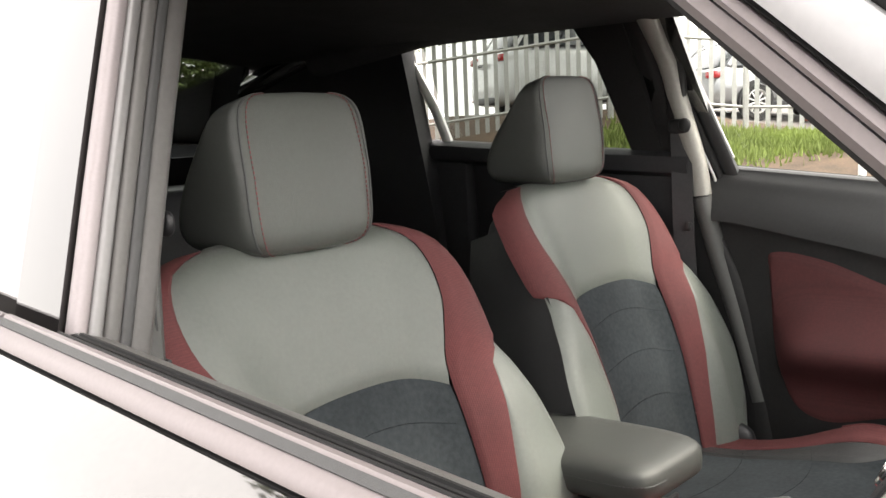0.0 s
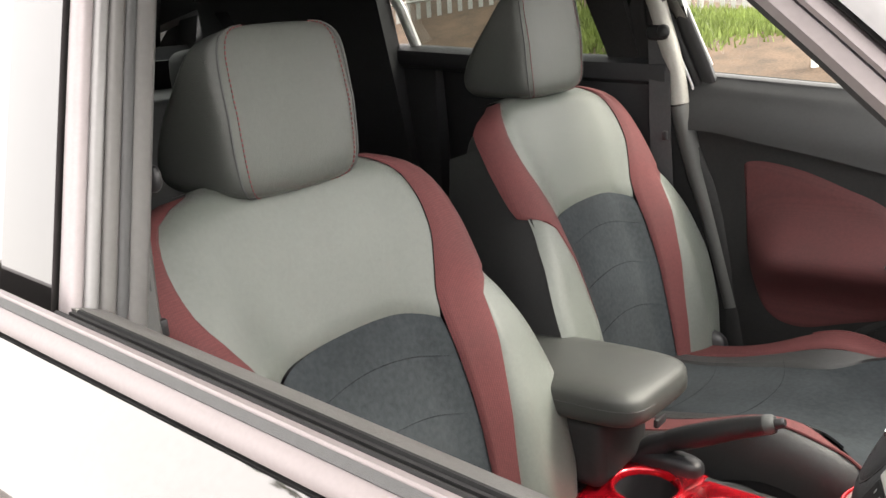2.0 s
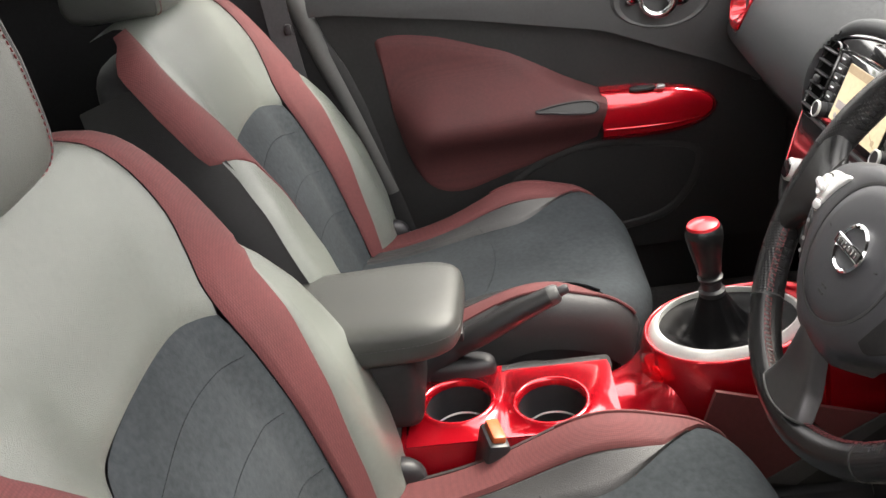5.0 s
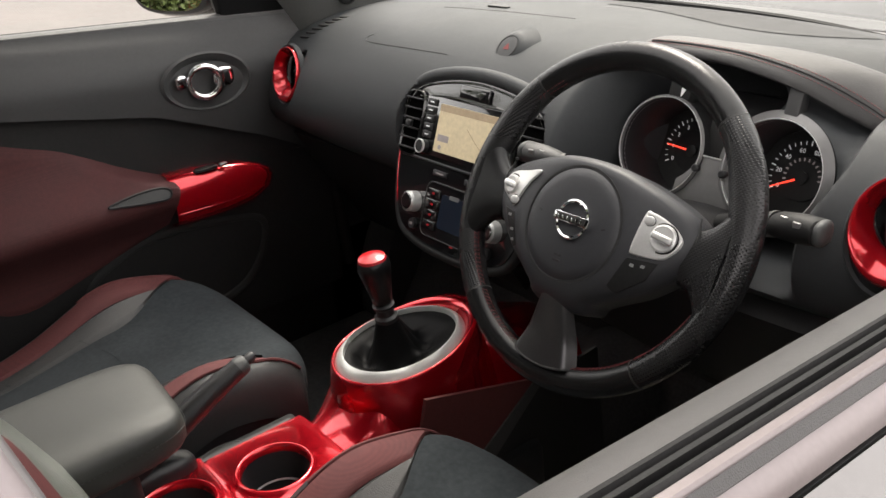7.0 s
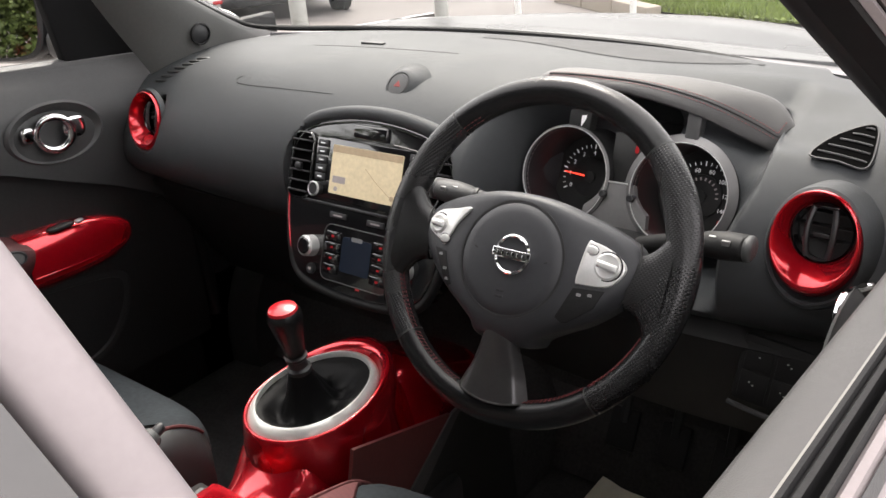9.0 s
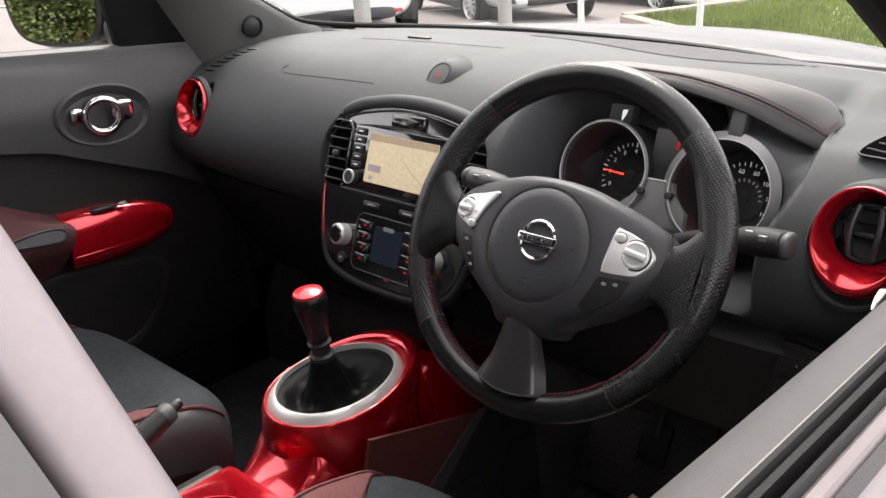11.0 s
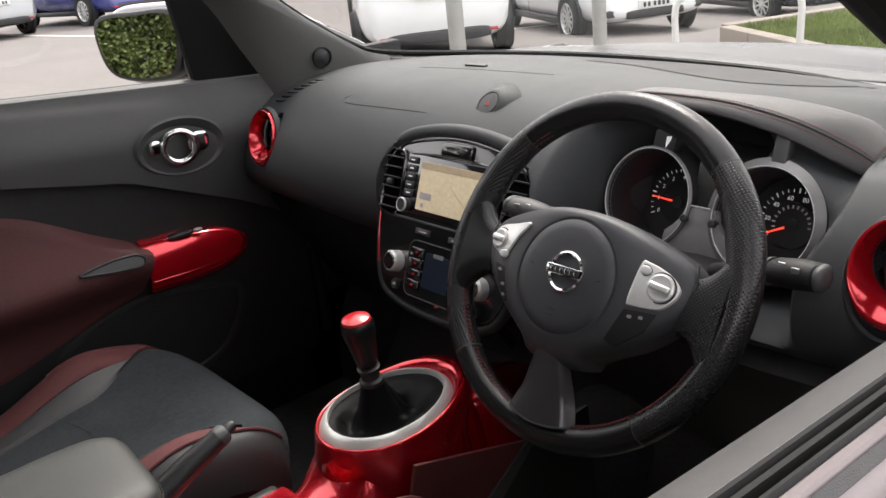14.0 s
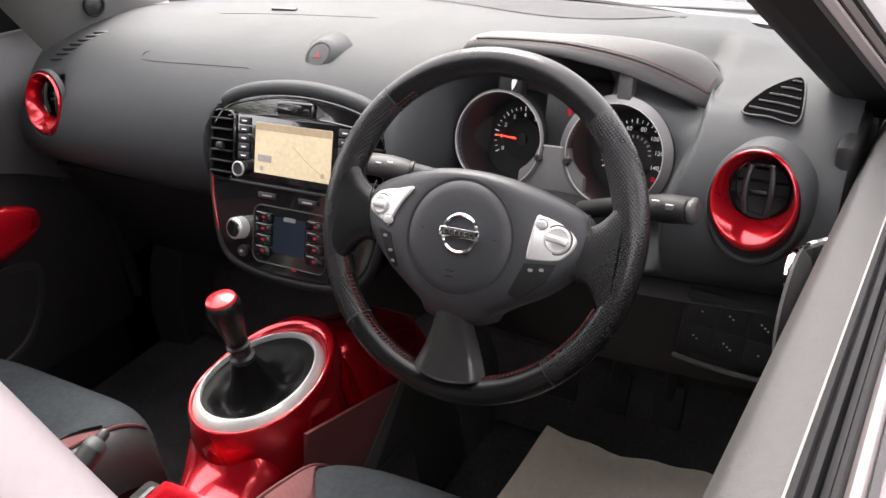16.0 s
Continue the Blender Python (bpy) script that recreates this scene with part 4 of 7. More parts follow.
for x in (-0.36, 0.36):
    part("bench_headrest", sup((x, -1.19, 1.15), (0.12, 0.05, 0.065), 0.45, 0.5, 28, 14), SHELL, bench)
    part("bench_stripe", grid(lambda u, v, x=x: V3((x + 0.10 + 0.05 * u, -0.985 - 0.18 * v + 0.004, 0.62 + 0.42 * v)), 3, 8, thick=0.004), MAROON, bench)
part("parcel_shelf", box((0, -1.36, 1.08), (1.1, 0.42, 0.02), 0.006), TRIM_B, bench)
for x in (-0.50, 0.42):
    rb = thing("rear_seat_belt", (x, -1.15, 0.62), "black rear seat belt across the bench", "seat belt", "rear belts")
    part("webbing", sweep([(x, -0.93, 0.62), (x * 0.99, -1.05, 0.9), (x * 0.98, -1.16, 1.12), (x * 0.98, -1.3, 1.3)], [(-0.023, -0.001), (0.023, -0.001), (0.023, 0.001), (-0.023, 0.001)]), BLACKP, rb)

# ---------------------------------------------------------------- dashboard
dash = thing("dashboard", (0, 0.95, 0.60), "soft charcoal plastic dashboard with a domed top", "dashboard")
PROF = [(1.135, 1.064), (1.08, 1.068), (1.03, 1.069), (0.95, 1.068), (0.87, 1.054), (0.81, 1.026), (0.765, 0.985), (0.740, 0.935), (0.738, 0.885), (0.762, 0.838), (0.812, 0.802), (0.88, 0.775), (0.97, 0.755)]
PS = spline(PROF, 61)


def dash_pt(x, s):
    k = s * 60
    i = min(59, int(k))
    y, z = PS[i] + (PS[i + 1] - PS[i]) * (k - i)
    e = (abs(x) / 0.66) ** 2.6
    z -= 0.034 * e * smoothstep(0.80, 0.95, z)
    y += (0.024 if x > 0 else 0.030) * e
    if z > 1.0:
        y = min(y, 1.128 - 0.20 * x * x)
    # sunk field behind the centre panel
    c = smoothstep(1.0, 0.94, ((abs(x) / 0.1665) ** 4 + (abs((z - 0.902) / 0.935 + 0.015) / 0.130) ** 4) ** 0.25)
    y += 0.075 * c * smoothstep(0.90, 0.76, y)
    # sockets of the round vents
    for vx, vz in ((0.6225, 0.957), (-0.574, 0.949)):
        y += 0.06 * smoothstep(0.96, 0.80, math.hypot((x - vx) / 0.0456, (z - vz) / 0.0530)) * smoothstep(0.045, 0.015, y - 0.757 - 0.3 * (z - vz))
    # instrument pocket
    dip = 0.017 * smoothstep(0.34, 0.46, x) * smoothstep(0.655, 0.530, x) * smoothstep(0.84, 0.89, y) * smoothstep(1.02, 0.95, y)
    xr = 0.512 + 0.022 * smoothstep(0.92, 1.0, z)
    w = smoothstep(0.170, 0.235, x) * smoothstep(xr + 0.014, xr - 0.022, x)
    q = smoothstep(1.060, 1.015, z) * smoothstep(0.835, 0.885, z)
    y += 0.20 * w * q
    return V3((x, y, z - dip))


part("dash_skin", grid(lambda u, v: dash_pt(-0.70 + 1.40 * u, v), 420, 110), DASH, dash, "grained charcoal dash top")
part("lower_panel", grid(lambda u, v: V3((0.10 + 0.60 * u, 0.768 + 0.132 * v ** 1.5 + 0.10 * smoothstep(0.16, 0.0, v) + 0.02 * abs(2 * u - 1) ** 2, 0.848 - 0.253 * v)), 20, 10, thick=0.02), TRIM_B, dash, "black lower dash panel")
part("glove_box", grid(lambda u, v: V3((-0.70 + 0.56 * u, 0.83 + 0.16 * v, 0.815 - 0.26 * v)), 14, 10, thick=0.02), TRIM_B, dash, "black glove box lid")
part("dash_end", box((-0.695, 0.92, 0.86), (0.02, 0.20, 0.20), 0.008), TRIM_B, dash)
part("dash_end", box((0.695, 0.92, 0.90), (0.02, 0.20, 0.20), 0.008), TRIM_B, dash)


def on_dash(x, y):
    """A place on the dash top over (x, y)."""
    lo, hi = 0.0, 0.62
    for _ in range(24):
        mid = (lo + hi) / 2
        lo, hi = (mid, hi) if dash_pt(x, mid).y > y else (lo, mid)
    return dash_pt(x, (lo + hi) / 2)


# airbag lid line with its hooked end
ln = [on_dash(x, y) + V3((0, -0.0001, 0.0001)) for x, y in spline([(-0.356, 0.842), (-0.364, 0.836), (-0.362, 0.829), (-0.345, 0.824), (-0.29, 0.820), (-0.20, 0.8175), (-0.116, 0.8165)], 40)]
part("airbag_lid_line", tube(ln, 0.0006, 6), TRIM_B, dash)
part("outlet_line", tube([on_dash(x, 0.962) for x in np.linspace(-0.30, 0.02, 24)], 0.0006, 5), TRIM_B, dash)


# Crescent sheet on the dash top, darker than the skin round it.
def crescent_pt(u, v):
    x = -0.02 + 0.47 * u
    near = 1.078 - 0.062 * math.sin(math.pi * u ** 1.7)
    return on_dash(x, near + (1.108 - 0.20 * x * x - near) * v) + V3((0, 0, 0.0009))


part("dark_crescent", grid(crescent_pt, 40, 6), mat("dark_crescent_trim", (0.030, 0.0305, 0.032), 0.6, bump=0.2, bscale=1400, var=0.06, spec=0.3, kind="leather"), dash, "darker crescent near the windscreen")
part("sensor_slot", box(on_dash(-0.18, 0.985) + V3((0, 0, 0.001)), (0.05, 0.008, 0.004), 0.001), INK, dash)
# demister slots at the far end and grille at the near end
for k in range(7):
    p = on_dash(-0.600 + 0.0085 * k, 0.842 + 0.0105 * k)
    part("demister_slot", box(p + V3((0, 0, 0.0005)), (0.042 - 0.003 * abs(k - 2), 0.0062, 0.004), 0.001, m=pose(0, 0, 0, 10, 0, 12)), INK, dash)
gm = [on_dash(0.583, 0.850), on_dash(0.640, 0.850), on_dash(0.628, 0.925)]
nrm = (gm[1] - gm[0]).cross(gm[2] - gm[0]).normalized()
gl = thing("demister_grille", gm[0], "dark slatted side demister grille", "grille")
part("grille_frame", tube([p + nrm * 0.0045 for p in spline([gm[0], (gm[0] + gm[1]) / 2 + V3((0, -0.002, 0.001)), gm[1], (gm[1] + gm[2]) / 2 + V3((0.006, 0, 0)), gm[2], (gm[0] + gm[2]) / 2 + V3((-0.008, 0.01, 0.002))], 30, True)], 0.0013, 6, True), BLACKP, gl)
# Black sheet above the dash skin, painted as the shade behind the slats.
bmx = bmesh.new()
bmx.faces.new([bmx.verts.new(p + nrm * 0.0050) for p in spline([gm[0], (gm[0] + gm[1]) / 2 + V3((0, -0.002, 0.001)), gm[1], (gm[1] + gm[2]) / 2 + V3((0.006, 0, 0)), gm[2], (gm[0] + gm[2]) / 2 + V3((-0.008, 0.01, 0.002))], 30, True)])
part("grille_back", bmx, VOID, gl)
for k in range(5):
    f = (k + 0.6) / 5.3
    a = gm[0].lerp(gm[2], f) + nrm * 0.0060
    b = gm[1].lerp(gm[2], f) + nrm * 0.0060
    a, b = a.lerp(b, 0.02) + V3((-0.003 * math.sin(math.pi * f), 0, 0)), a.lerp(b, 0.98) + V3((0.003 * math.sin(math.pi * f), 0, 0))
    part("slat", tube(spline([a, (a + b) / 2 + V3((0, 0.0005, 0.0005)), b], 7), 0.0012, 6), TRIM, gl)

# round outer vents with red rings
for sg in (1, -1):
    vc = V3((0.6225, 0.7538, 0.957)) if sg > 0 else V3((-0.574, 0.769, 0.949))
    v = thing("round_vent", vc + V3((0, 0.04, -0.06)), "round black air vent in a red lacquered ring", "air vent", "round vents")
    m = frame_m(vc, (1, -0.05 * sg, 0), (0, 0.30, 1))
    deep = spline([(0.0, -0.006), (0.10, 0.0025), (0.28, 0.0045), (0.55, -0.003), (0.8, -0.0125), (1.0, -0.022)], 41)

    def ring(u, w, m=m):
        a = 2 * math.pi * u
        rx, ry = 0.0456 - 0.0131 * w, 0.0552 - 0.0232 * w
        d = float(np.interp(w, [q[0] for q in deep], [q[1] for q in deep]))
        return m @ V3((rx * math.cos(a), 0.0105 * w ** 0.8 + ry * math.sin(a), d))
    part("red_ring", grid(ring, 64, 16, cu=True), REDP, v, "red lacquered ring")
    if sg > 0:
        part("grey_collar", lathe([(1.22, -0.05), (1.16, -0.014), (1.11, -0.004), (1.045, -0.0015), (1.0, -0.006)], 56, m @ Matrix.Translation((0, -0.005, 0)), 0.0455, 0.0565), DASH, v)
    else:
        part("grey_collar", lathe([(1.10, -0.010), (1.05, -0.0005), (1.015, -0.001), (0.99, -0.006)], 56, m, 0.0460, 0.0556), DASH, v)
    mi = m @ Matrix.Translation((0, 0.0105, -0.016))
    part("vent_barrel", lathe([(0.0328, -0.004), (0.031, -0.03), (0.0, -0.034)], 40, mi), INK, v)
    part("vent_disc", lathe([(0.0326, -0.006), (0.0315, -0.0035), (0.0300, -0.005), (0.0300, -0.02)], 40, mi), GLOSS, v)
    for k in range(3):
        yy = -0.015 + 0.015 * k
        w = math.sqrt(max(0, 0.029 ** 2 - yy * yy)) * 2
        part("vane", moved(box((0, yy, -0.022), (w, 0.0016, 0.010), 0.0005), mi @ Matrix.Rotation(0.25, 4, "X")), INK, v)
    for k in (-1, 1):
        part("vane_bar", tube([mi @ V3((k * (0.0105 + 0.003 * (1 - (q / 0.026) ** 2)), q, 0.001 - 5.0 * q * q)) for q in np.linspace(-0.026, 0.026, 13)], 0.0034, 8), BLACKP, v)
    part("top_bar", moved(box((0, 0.0262, -0.003), (0.027, 0.003, 0.008), 0.001), mi), GLOSS, v)
    part("thumb_tab", moved(box((0, -0.003, -0.006), (0.017, 0.005, 0.006), 0.0015), mi), INK, v)

DIMRED = mat("dull_red_print", (0.22, 0.02, 0.02), 0.5)
# hazard switch on its raised teardrop
hz = thing("hazard_switch", (0, 0.84, 1.04), "round hazard switch with red triangle on a raised pod", "switch")
m = frame_m((0.0, 0.841, 1.0475), (1, 0, 0), (0, 0.66, 0.75))
part("pod", sup((0.008, 0.915, 1.0445), (0.034, 0.060, 0.0150), 1.0, 1.0, 36, 16), DASH, hz)
part("switch_bezel", lathe([(0.046, -0.019), (0.036, -0.012), (0.028, -0.0045), (0.0225, 0.0005), (0.0195, 0.0010)], 40, m), DASH, hz)
part("switch_gap", lathe([(0.0195, 0.0012), (0.0188, 0.0004), (0.0172, 0.0006)], 32, m), INK, hz)
part("switch_cap", lathe([(0.0174, 0.0004), (0.0168, 0.0018), (0.010, 0.0024), (0, 0.0027)], 32, m), TRIM, hz)
part("triangle", plate([(-0.006, -0.004), (0.006, -0.004), (0, 0.006)], 0.0008, m @ Matrix.Translation((0, 0, 0.0024))), DIMRED, hz, "red triangle mark")

# ---------------------------------------------------------------- centre panel
U3, UV = V3((1, 0, 0)), V3((0, 0.354, 0.935)).normalized()
SM = frame_m((0, 0.741, 0.902), U3, UV)
stack = thing("infotainment_unit", (0, 0.75, 0.76), "gloss black centre panel with lit map screen and climate dials", "control panel")


def sk(x, s, n=0.0):
    return SM @ V3((x, s, n))


OUT = [(-0.160, 0.0), (-0.163, 0.045), (-0.150, 0.078), (-0.115, 0.100), (-0.06, 0.112), (0.0, 0.116), (0.06, 0.112), (0.115, 0.100), (0.150, 0.078), (0.163, 0.045), (0.160, 0.0), (0.152, -0.045), (0.140, -0.095), (0.118, -0.128), (0.07, -0.142), (0, -0.146), (-0.07, -0.142), (-0.118, -0.128), (-0.140, -0.095), (-0.152, -0.045)]
ol = [tuple(p) for p in spline(OUT, 80, True)]
part("panel_face", plate(ol, 0.05, SM @ Matrix.Translation((0, 0, -0.05)), 0.004, 3), GLOSS, stack, "gloss black panel face")
part("panel_surround", tube([sk(x * 1.045, (t + 0.01) * 1.065 - 0.01, -0.009) for x, t in spline(OUT[0:11], 50)], 0.0115, 12), DASH, stack)
part("lower_surround", tube([sk(x * 1.025, (t + 0.01) * 1.04 - 0.01, -0.008) for x, t in spline(OUT[10:20] + OUT[0:1], 50)], 0.0075, 10), RUBBER, stack)
part("chrome_arc", tube([sk(x * 0.985, s * 0.985, 0.0015) for x, s in spline([(-0.158, 0.005), (-0.160, 0.045), (-0.147, 0.076), (-0.112, 0.098), (0, 0.113), (0.112, 0.098), (0.147, 0.076), (0.160, 0.045), (0.158, 0.005)], 40)], 0.0014, 6), GLOSS, stack)
part("red_edge", tube([sk(x * 0.992, s, -0.0005) for x, s in spline([(-0.160, -0.008), (-0.154, -0.05), (-0.142, -0.095)], 12)], 0.0009, 6), REDP, stack, "thin red edge line")
part("top_pod", moved(box((0, 0.0965, 0.002), (0.066, 0.021, 0.008), 0.004, 3), SM), GLOSS, stack, "gloss black lens at the head of the panel")
part("brow", tube([sk(x, t, 0.002) for x, t in spline([(-0.125, 0.077), (-0.06, 0.0835), (0, 0.0855), (0.06, 0.0835), (0.125, 0.077)], 24)], 0.0020, 8), GLOSS, stack)
part("head_unit", moved(box((0, 0.036, 0.001), (0.212, 0.092, 0.006), 0.0025), SM), GLOSS, stack, "gloss black radio unit")
scr = part("screen", plate(rrect(0.138, 0.072, 0.002), 0.0012, SM @ Matrix.Translation((0.0, 0.0365, 0.004))), SCREEN, stack, "lit beige map screen")
part("screen_header", plate(rrect(0.137, 0.010, 0.001), 0.0005, SM @ Matrix.Translation((0.0, 0.067, 0.0052))), SCREEN_BAR, scr)
part("map_road", tube([sk(x, s, 0.0052) for x, s in ((0.0, 0.045), (0.02, 0.03), (0.045, 0.015), (0.062, 0.006))], 0.0007, 5), SCREEN_BAR, scr)
part("map_badge", plate(rrect(0.026, 0.010, 0.001), 0.0004, SM @ Matrix.Translation((-0.05, 0.022, 0.0052))), SCREEN_D, scr)
part("map_icon", plate(rrect(0.007, 0.007, 0.003), 0.0004, SM @ Matrix.Translation((-0.055, 0.008, 0.0052))), SCREEN_D, scr)
part("map_icon", plate(rrect(0.007, 0.007, 0.003), 0.0004, SM @ Matrix.Translation((0.056, 0.010, 0.0052))), SCREEN_BAR, scr)
for sg in (-1, 1):
    for k in range(5):
        b = part("radio_button", moved(box((sg * 0.0905, 0.072 - 0.0125 * k, 0.004), (0.021, 0.0105, 0.004), 0.001), SM), BLACKP, stack)
        part("button_mark", plate(rrect(0.009, 0.0018, 0.0005), 0.0003, SM @ Matrix.Translation((sg * 0.0905, 0.072 - 0.0125 * k, 0.0061))), WHITE_INK, b)
    kb = part("radio_knob", lathe([(0.0105, 0.0), (0.0105, 0.011), (0.0095, 0.0125), (0.0, 0.0125)], 28, SM @ Matrix.Translation((sg * 0.0915, 0.003, 0.003))), BLACKP, stack)
    part("knob_ring", lathe([(0.0108, 0.010), (0.0112, 0.0125), (0.0095, 0.0135), (0.009, 0.0125)], 28, SM @ Matrix.Translation((sg * 0.0915, 0.003, 0.003))), SATIN, kb, "silver knob ring")
    # tall side vents
    # Closed block on the panel; shade of a deep vent is its colour.
    part("vent_shade", moved(box((sg * 0.134, 0.034, -0.004), (0.043, 0.098, 0.012), 0.004), SM), VOID, stack)
    part("vent_rim", tube([sk(sg * 0.134 + x, 0.034 + y, 0.003) for x, y in rrect(0.045, 0.10, 0.014, 5)], 0.0022, 6, True), GLOSS, stack)
    for k in range(6):
        part("vent_slat", moved(box((sg * 0.134, -0.006 + 0.0155 * k, 0.003), (0.041, 0.0024, 0.012), 0.0008), SM), BLACKP, stack)
    part("vent_tab", moved(sup((sg * 0.134, 0.032, 0.009), (0.006, 0.006, 0.005), 0.6, 0.6, 16, 8), SM), BLACKP, stack)
part("crease_bar", moved(box((0, -0.017, 0.001), (0.29, 0.004, 0.005), 0.0015), SM), BLACKP, stack)
for x in (-0.045, 0.03):
    b = part("lock_button", moved(box((x, -0.031, 0.0015), (0.034, 0.0085, 0.003), 0.001), SM), BLACKP, stack)
    part("button_mark", plate(rrect(0.018, 0.002, 0.0005), 0.0003, SM @ Matrix.Translation((x, -0.031, 0.003))), SCREEN_D, b)
part("climate_face", plate(rrect(0.135, 0.082, 0.012), 0.002, SM @ Matrix.Translation((0, -0.087, 0.0))), GLOSS, stack)
part("climate_rim", tube([sk(x, -0.087 + y, 0.002) for x, y in rrect(0.137, 0.084, 0.014, 5)], 0.0009, 5, True), TRIM, stack)
part("climate_display", plate(rrect(0.058, 0.052, 0.004), 0.001, SM @ Matrix.Translation((0.0, -0.085, 0.0022))), BLUE_GLOW, stack, "dim blue climate display")
part("display_bar", plate(rrect(0.022, 0.006, 0.002), 0.0004, SM @ Matrix.Translation((0.0, -0.060, 0.0034))), GREYM, stack)
for sg in (-1, 1):
    for k in range(4):
        b = part("climate_button", moved(box((sg * 0.048, -0.062 - 0.0165 * k, 0.003), (0.030, 0.013, 0.003), 0.001), SM), GLOSS, stack)
        part("lit_mark", plate(rrect(0.0055, 0.0032, 0.001), 0.0003, SM @ Matrix.Translation((sg * 0.048, -0.062 - 0.0165 * k, 0.0046))), RED_GLOW, b, "red lit mark")
    d = SM @ Matrix.Translation((sg * 0.094, -0.085, 0.0))
    kb = part("climate_knob", lathe([(0.0165, 0.0), (0.016, 0.015), (0.0130, 0.018), (0.0130, 0.017), (0.0, 0.017)], 36, d), SATIN, stack, "silver climate knob")
    part("knob_cap", lathe([(0.0128, 0.0172), (0.011, 0.0192), (0.0, 0.0198)], 32, d), GLOSS, kb)
    b = part("round_button", lathe([(0.0085, 0), (0.008, 0.005), (0, 0.0055)], 24, SM @ Matrix.Translation((sg * 0.088, -0.119, 0.0))), BLACKP, stack)
    part("button_mark", plate(rrect(0.006, 0.004, 0.001), 0.0003, SM @ Matrix.Translation((sg * 0.088, -0.119, 0.0056))), SCREEN_D, b)
part("bottom_mark", plate(rrect(0.008, 0.004, 0.001), 0.0003, SM @ Matrix.Translation((0.01, -0.131, 0.0005))), RED_GLOW, stack)

# ---------------------------------------------------------------- instruments
ins = thing("instrument_cluster", (0.365, 0.90, 0.85), "twin round dials in grey metallic bezels, red needles lit", "instruments")
DV = V3((0, 0.36, 0.93)).normalized()
for nm, cx, cz, nums, zero, needle in (("rev", 0.273, 0.921, ("0", "1", "2", "3", "4", "5", "6", "7", "8"), 207, 176), ("speed", 0.433, 0.919, ("0", "20", "40", "60", "80", "100", "120", "140"), 207, 206)):
    fm = frame_m((cx, 0.919, cz), U3, DV)
    step = (zero * 2 - 180) / (len(nums) - 1)
    d = part("dial_face", lathe([(0.060, 0), (0, 0.0)], 48, fm), INK, ins, "black dial face")
    part("dial_tube", lathe([(0.058, -0.001), (0.0615, 0.072), (0.0625, 0.075)], 56, fm), BLACKP, ins)
    part("inner_disc", lathe([(0.0285, 0.0), (0.0280, 0.003), (0.0, 0.0034)], 48, fm), TRIM_B if nm == "rev" else INK, d)
    part("bezel", lathe([(0.0612, 0.068), (0.0622, 0.0765), (0.0632, 0.0785), (0.0645, 0.0775), (0.0660 if nm == "rev" else 0.0735, 0.0750 if nm == "rev" else 0.0715)], 64, fm), BEZEL, ins, "grey metallic bezel")
    part("bezel_wall", lathe([(0.0660 if nm == "rev" else 0.0735, 0.0750 if nm == "rev" else 0.0715), (0.0680 if nm == "rev" else 0.0745, 0.060), (0.069 if nm == "rev" else 0.0755, 0.0)], 56, fm), TRIM_B, ins)
    part("bezel_lip", tube([fm @ V3((0.0628 * math.cos(a), 0.0628 * math.sin(a), 0.0778)) for a in np.linspace(0, 2 * math.pi, 56, endpoint=False)], 0.0009, 6, True), SATIN, ins, "bright bezel lip")
    for k, t in enumerate(nums):
        a = radians(zero - k * step)
        r = 0.0335
        part("dial_number", lettering(t, 0.0080, fm @ Matrix.Translation((r * math.cos(a), r * math.sin(a), 0.0006))), WHITE_INK, d)
    tk = None
    for k in range(25):
        a = radians(zero - k * (zero * 2 - 180) / 24)
        big = k % 4 == 0
        b = box((0.0425, 0, 0.0006), (0.0062 if big else 0.0040, 0.0014 if big else 0.0009, 0.0004), m=None)
        b = moved(b, fm @ Matrix.Rotation(a, 4, "Z"))
        tk = b if tk is None else join(tk, b)
    part("tick_marks", tk, WHITE_INK, d)
    part("needle", moved(plate([(0.041, -0.0006), (0.041, 0.0006), (-0.002, 0.0013), (-0.002, -0.0013)], 0.0012), fm @ Matrix.Rotation(radians(needle), 4, "Z") @ Matrix.Translation((0, 0, 0.004))), NEEDLE, d, "red needle")
    part("needle_hub", lathe([(0.008, 0.002), (0.008, 0.006), (0, 0.007)], 24, fm), INK, d)
    if nm == "speed":
        tk = None
        for k in range(13):
            a = radians(zero - 15 - k * 16)
            b = moved(box((0.0225, 0, 0.0040), (0.004, 0.0020, 0.0004)), fm @ Matrix.Rotation(a, 4, "Z"))
            tk = b if tk is None else join(tk, b)
        part("inner_scale", tk, SCREEN_D, d)
        part("warning_symbol", plate(rrect(0.006, 0.006, 0.001), 0.0004, fm @ Matrix.Translation((0.030, -0.030, 0.0005))), RED_GLOW, d, "red lit symbol")
    part("upper_lug", moved(box((0.010, 0.074, 0.066), (0.034, 0.026, 0.02), 0.004) if nm == "rev" else box((0.004, 0.082, 0.066), (0.019, 0.044, 0.018), 0.003), fm), TRIM_B if nm == "rev" else TRIM, ins)
    if nm == "rev":
        part("indicator_arrow", plate([(-0.003, 0.006), (0.004, 0.007), (0.003, 0.001), (-0.002, -0.008), (-0.003, -0.002)], 0.0006, fm @ Matrix.Translation((0.016, 0.073, 0.0762))), WHITE_INK, ins, "white arrow mark")
cm = frame_m((0.353, 0.919, 0.920), U3, DV)
part("cluster_base", moved(box((0, 0.005, -0.02), (0.34, 0.17, 0.03), 0.01), cm), BLACKP, ins)
part("centre_display", moved(box((0, 0.030, 0.062), (0.042, 0.070, 0.006), 0.002), cm), INK, ins)
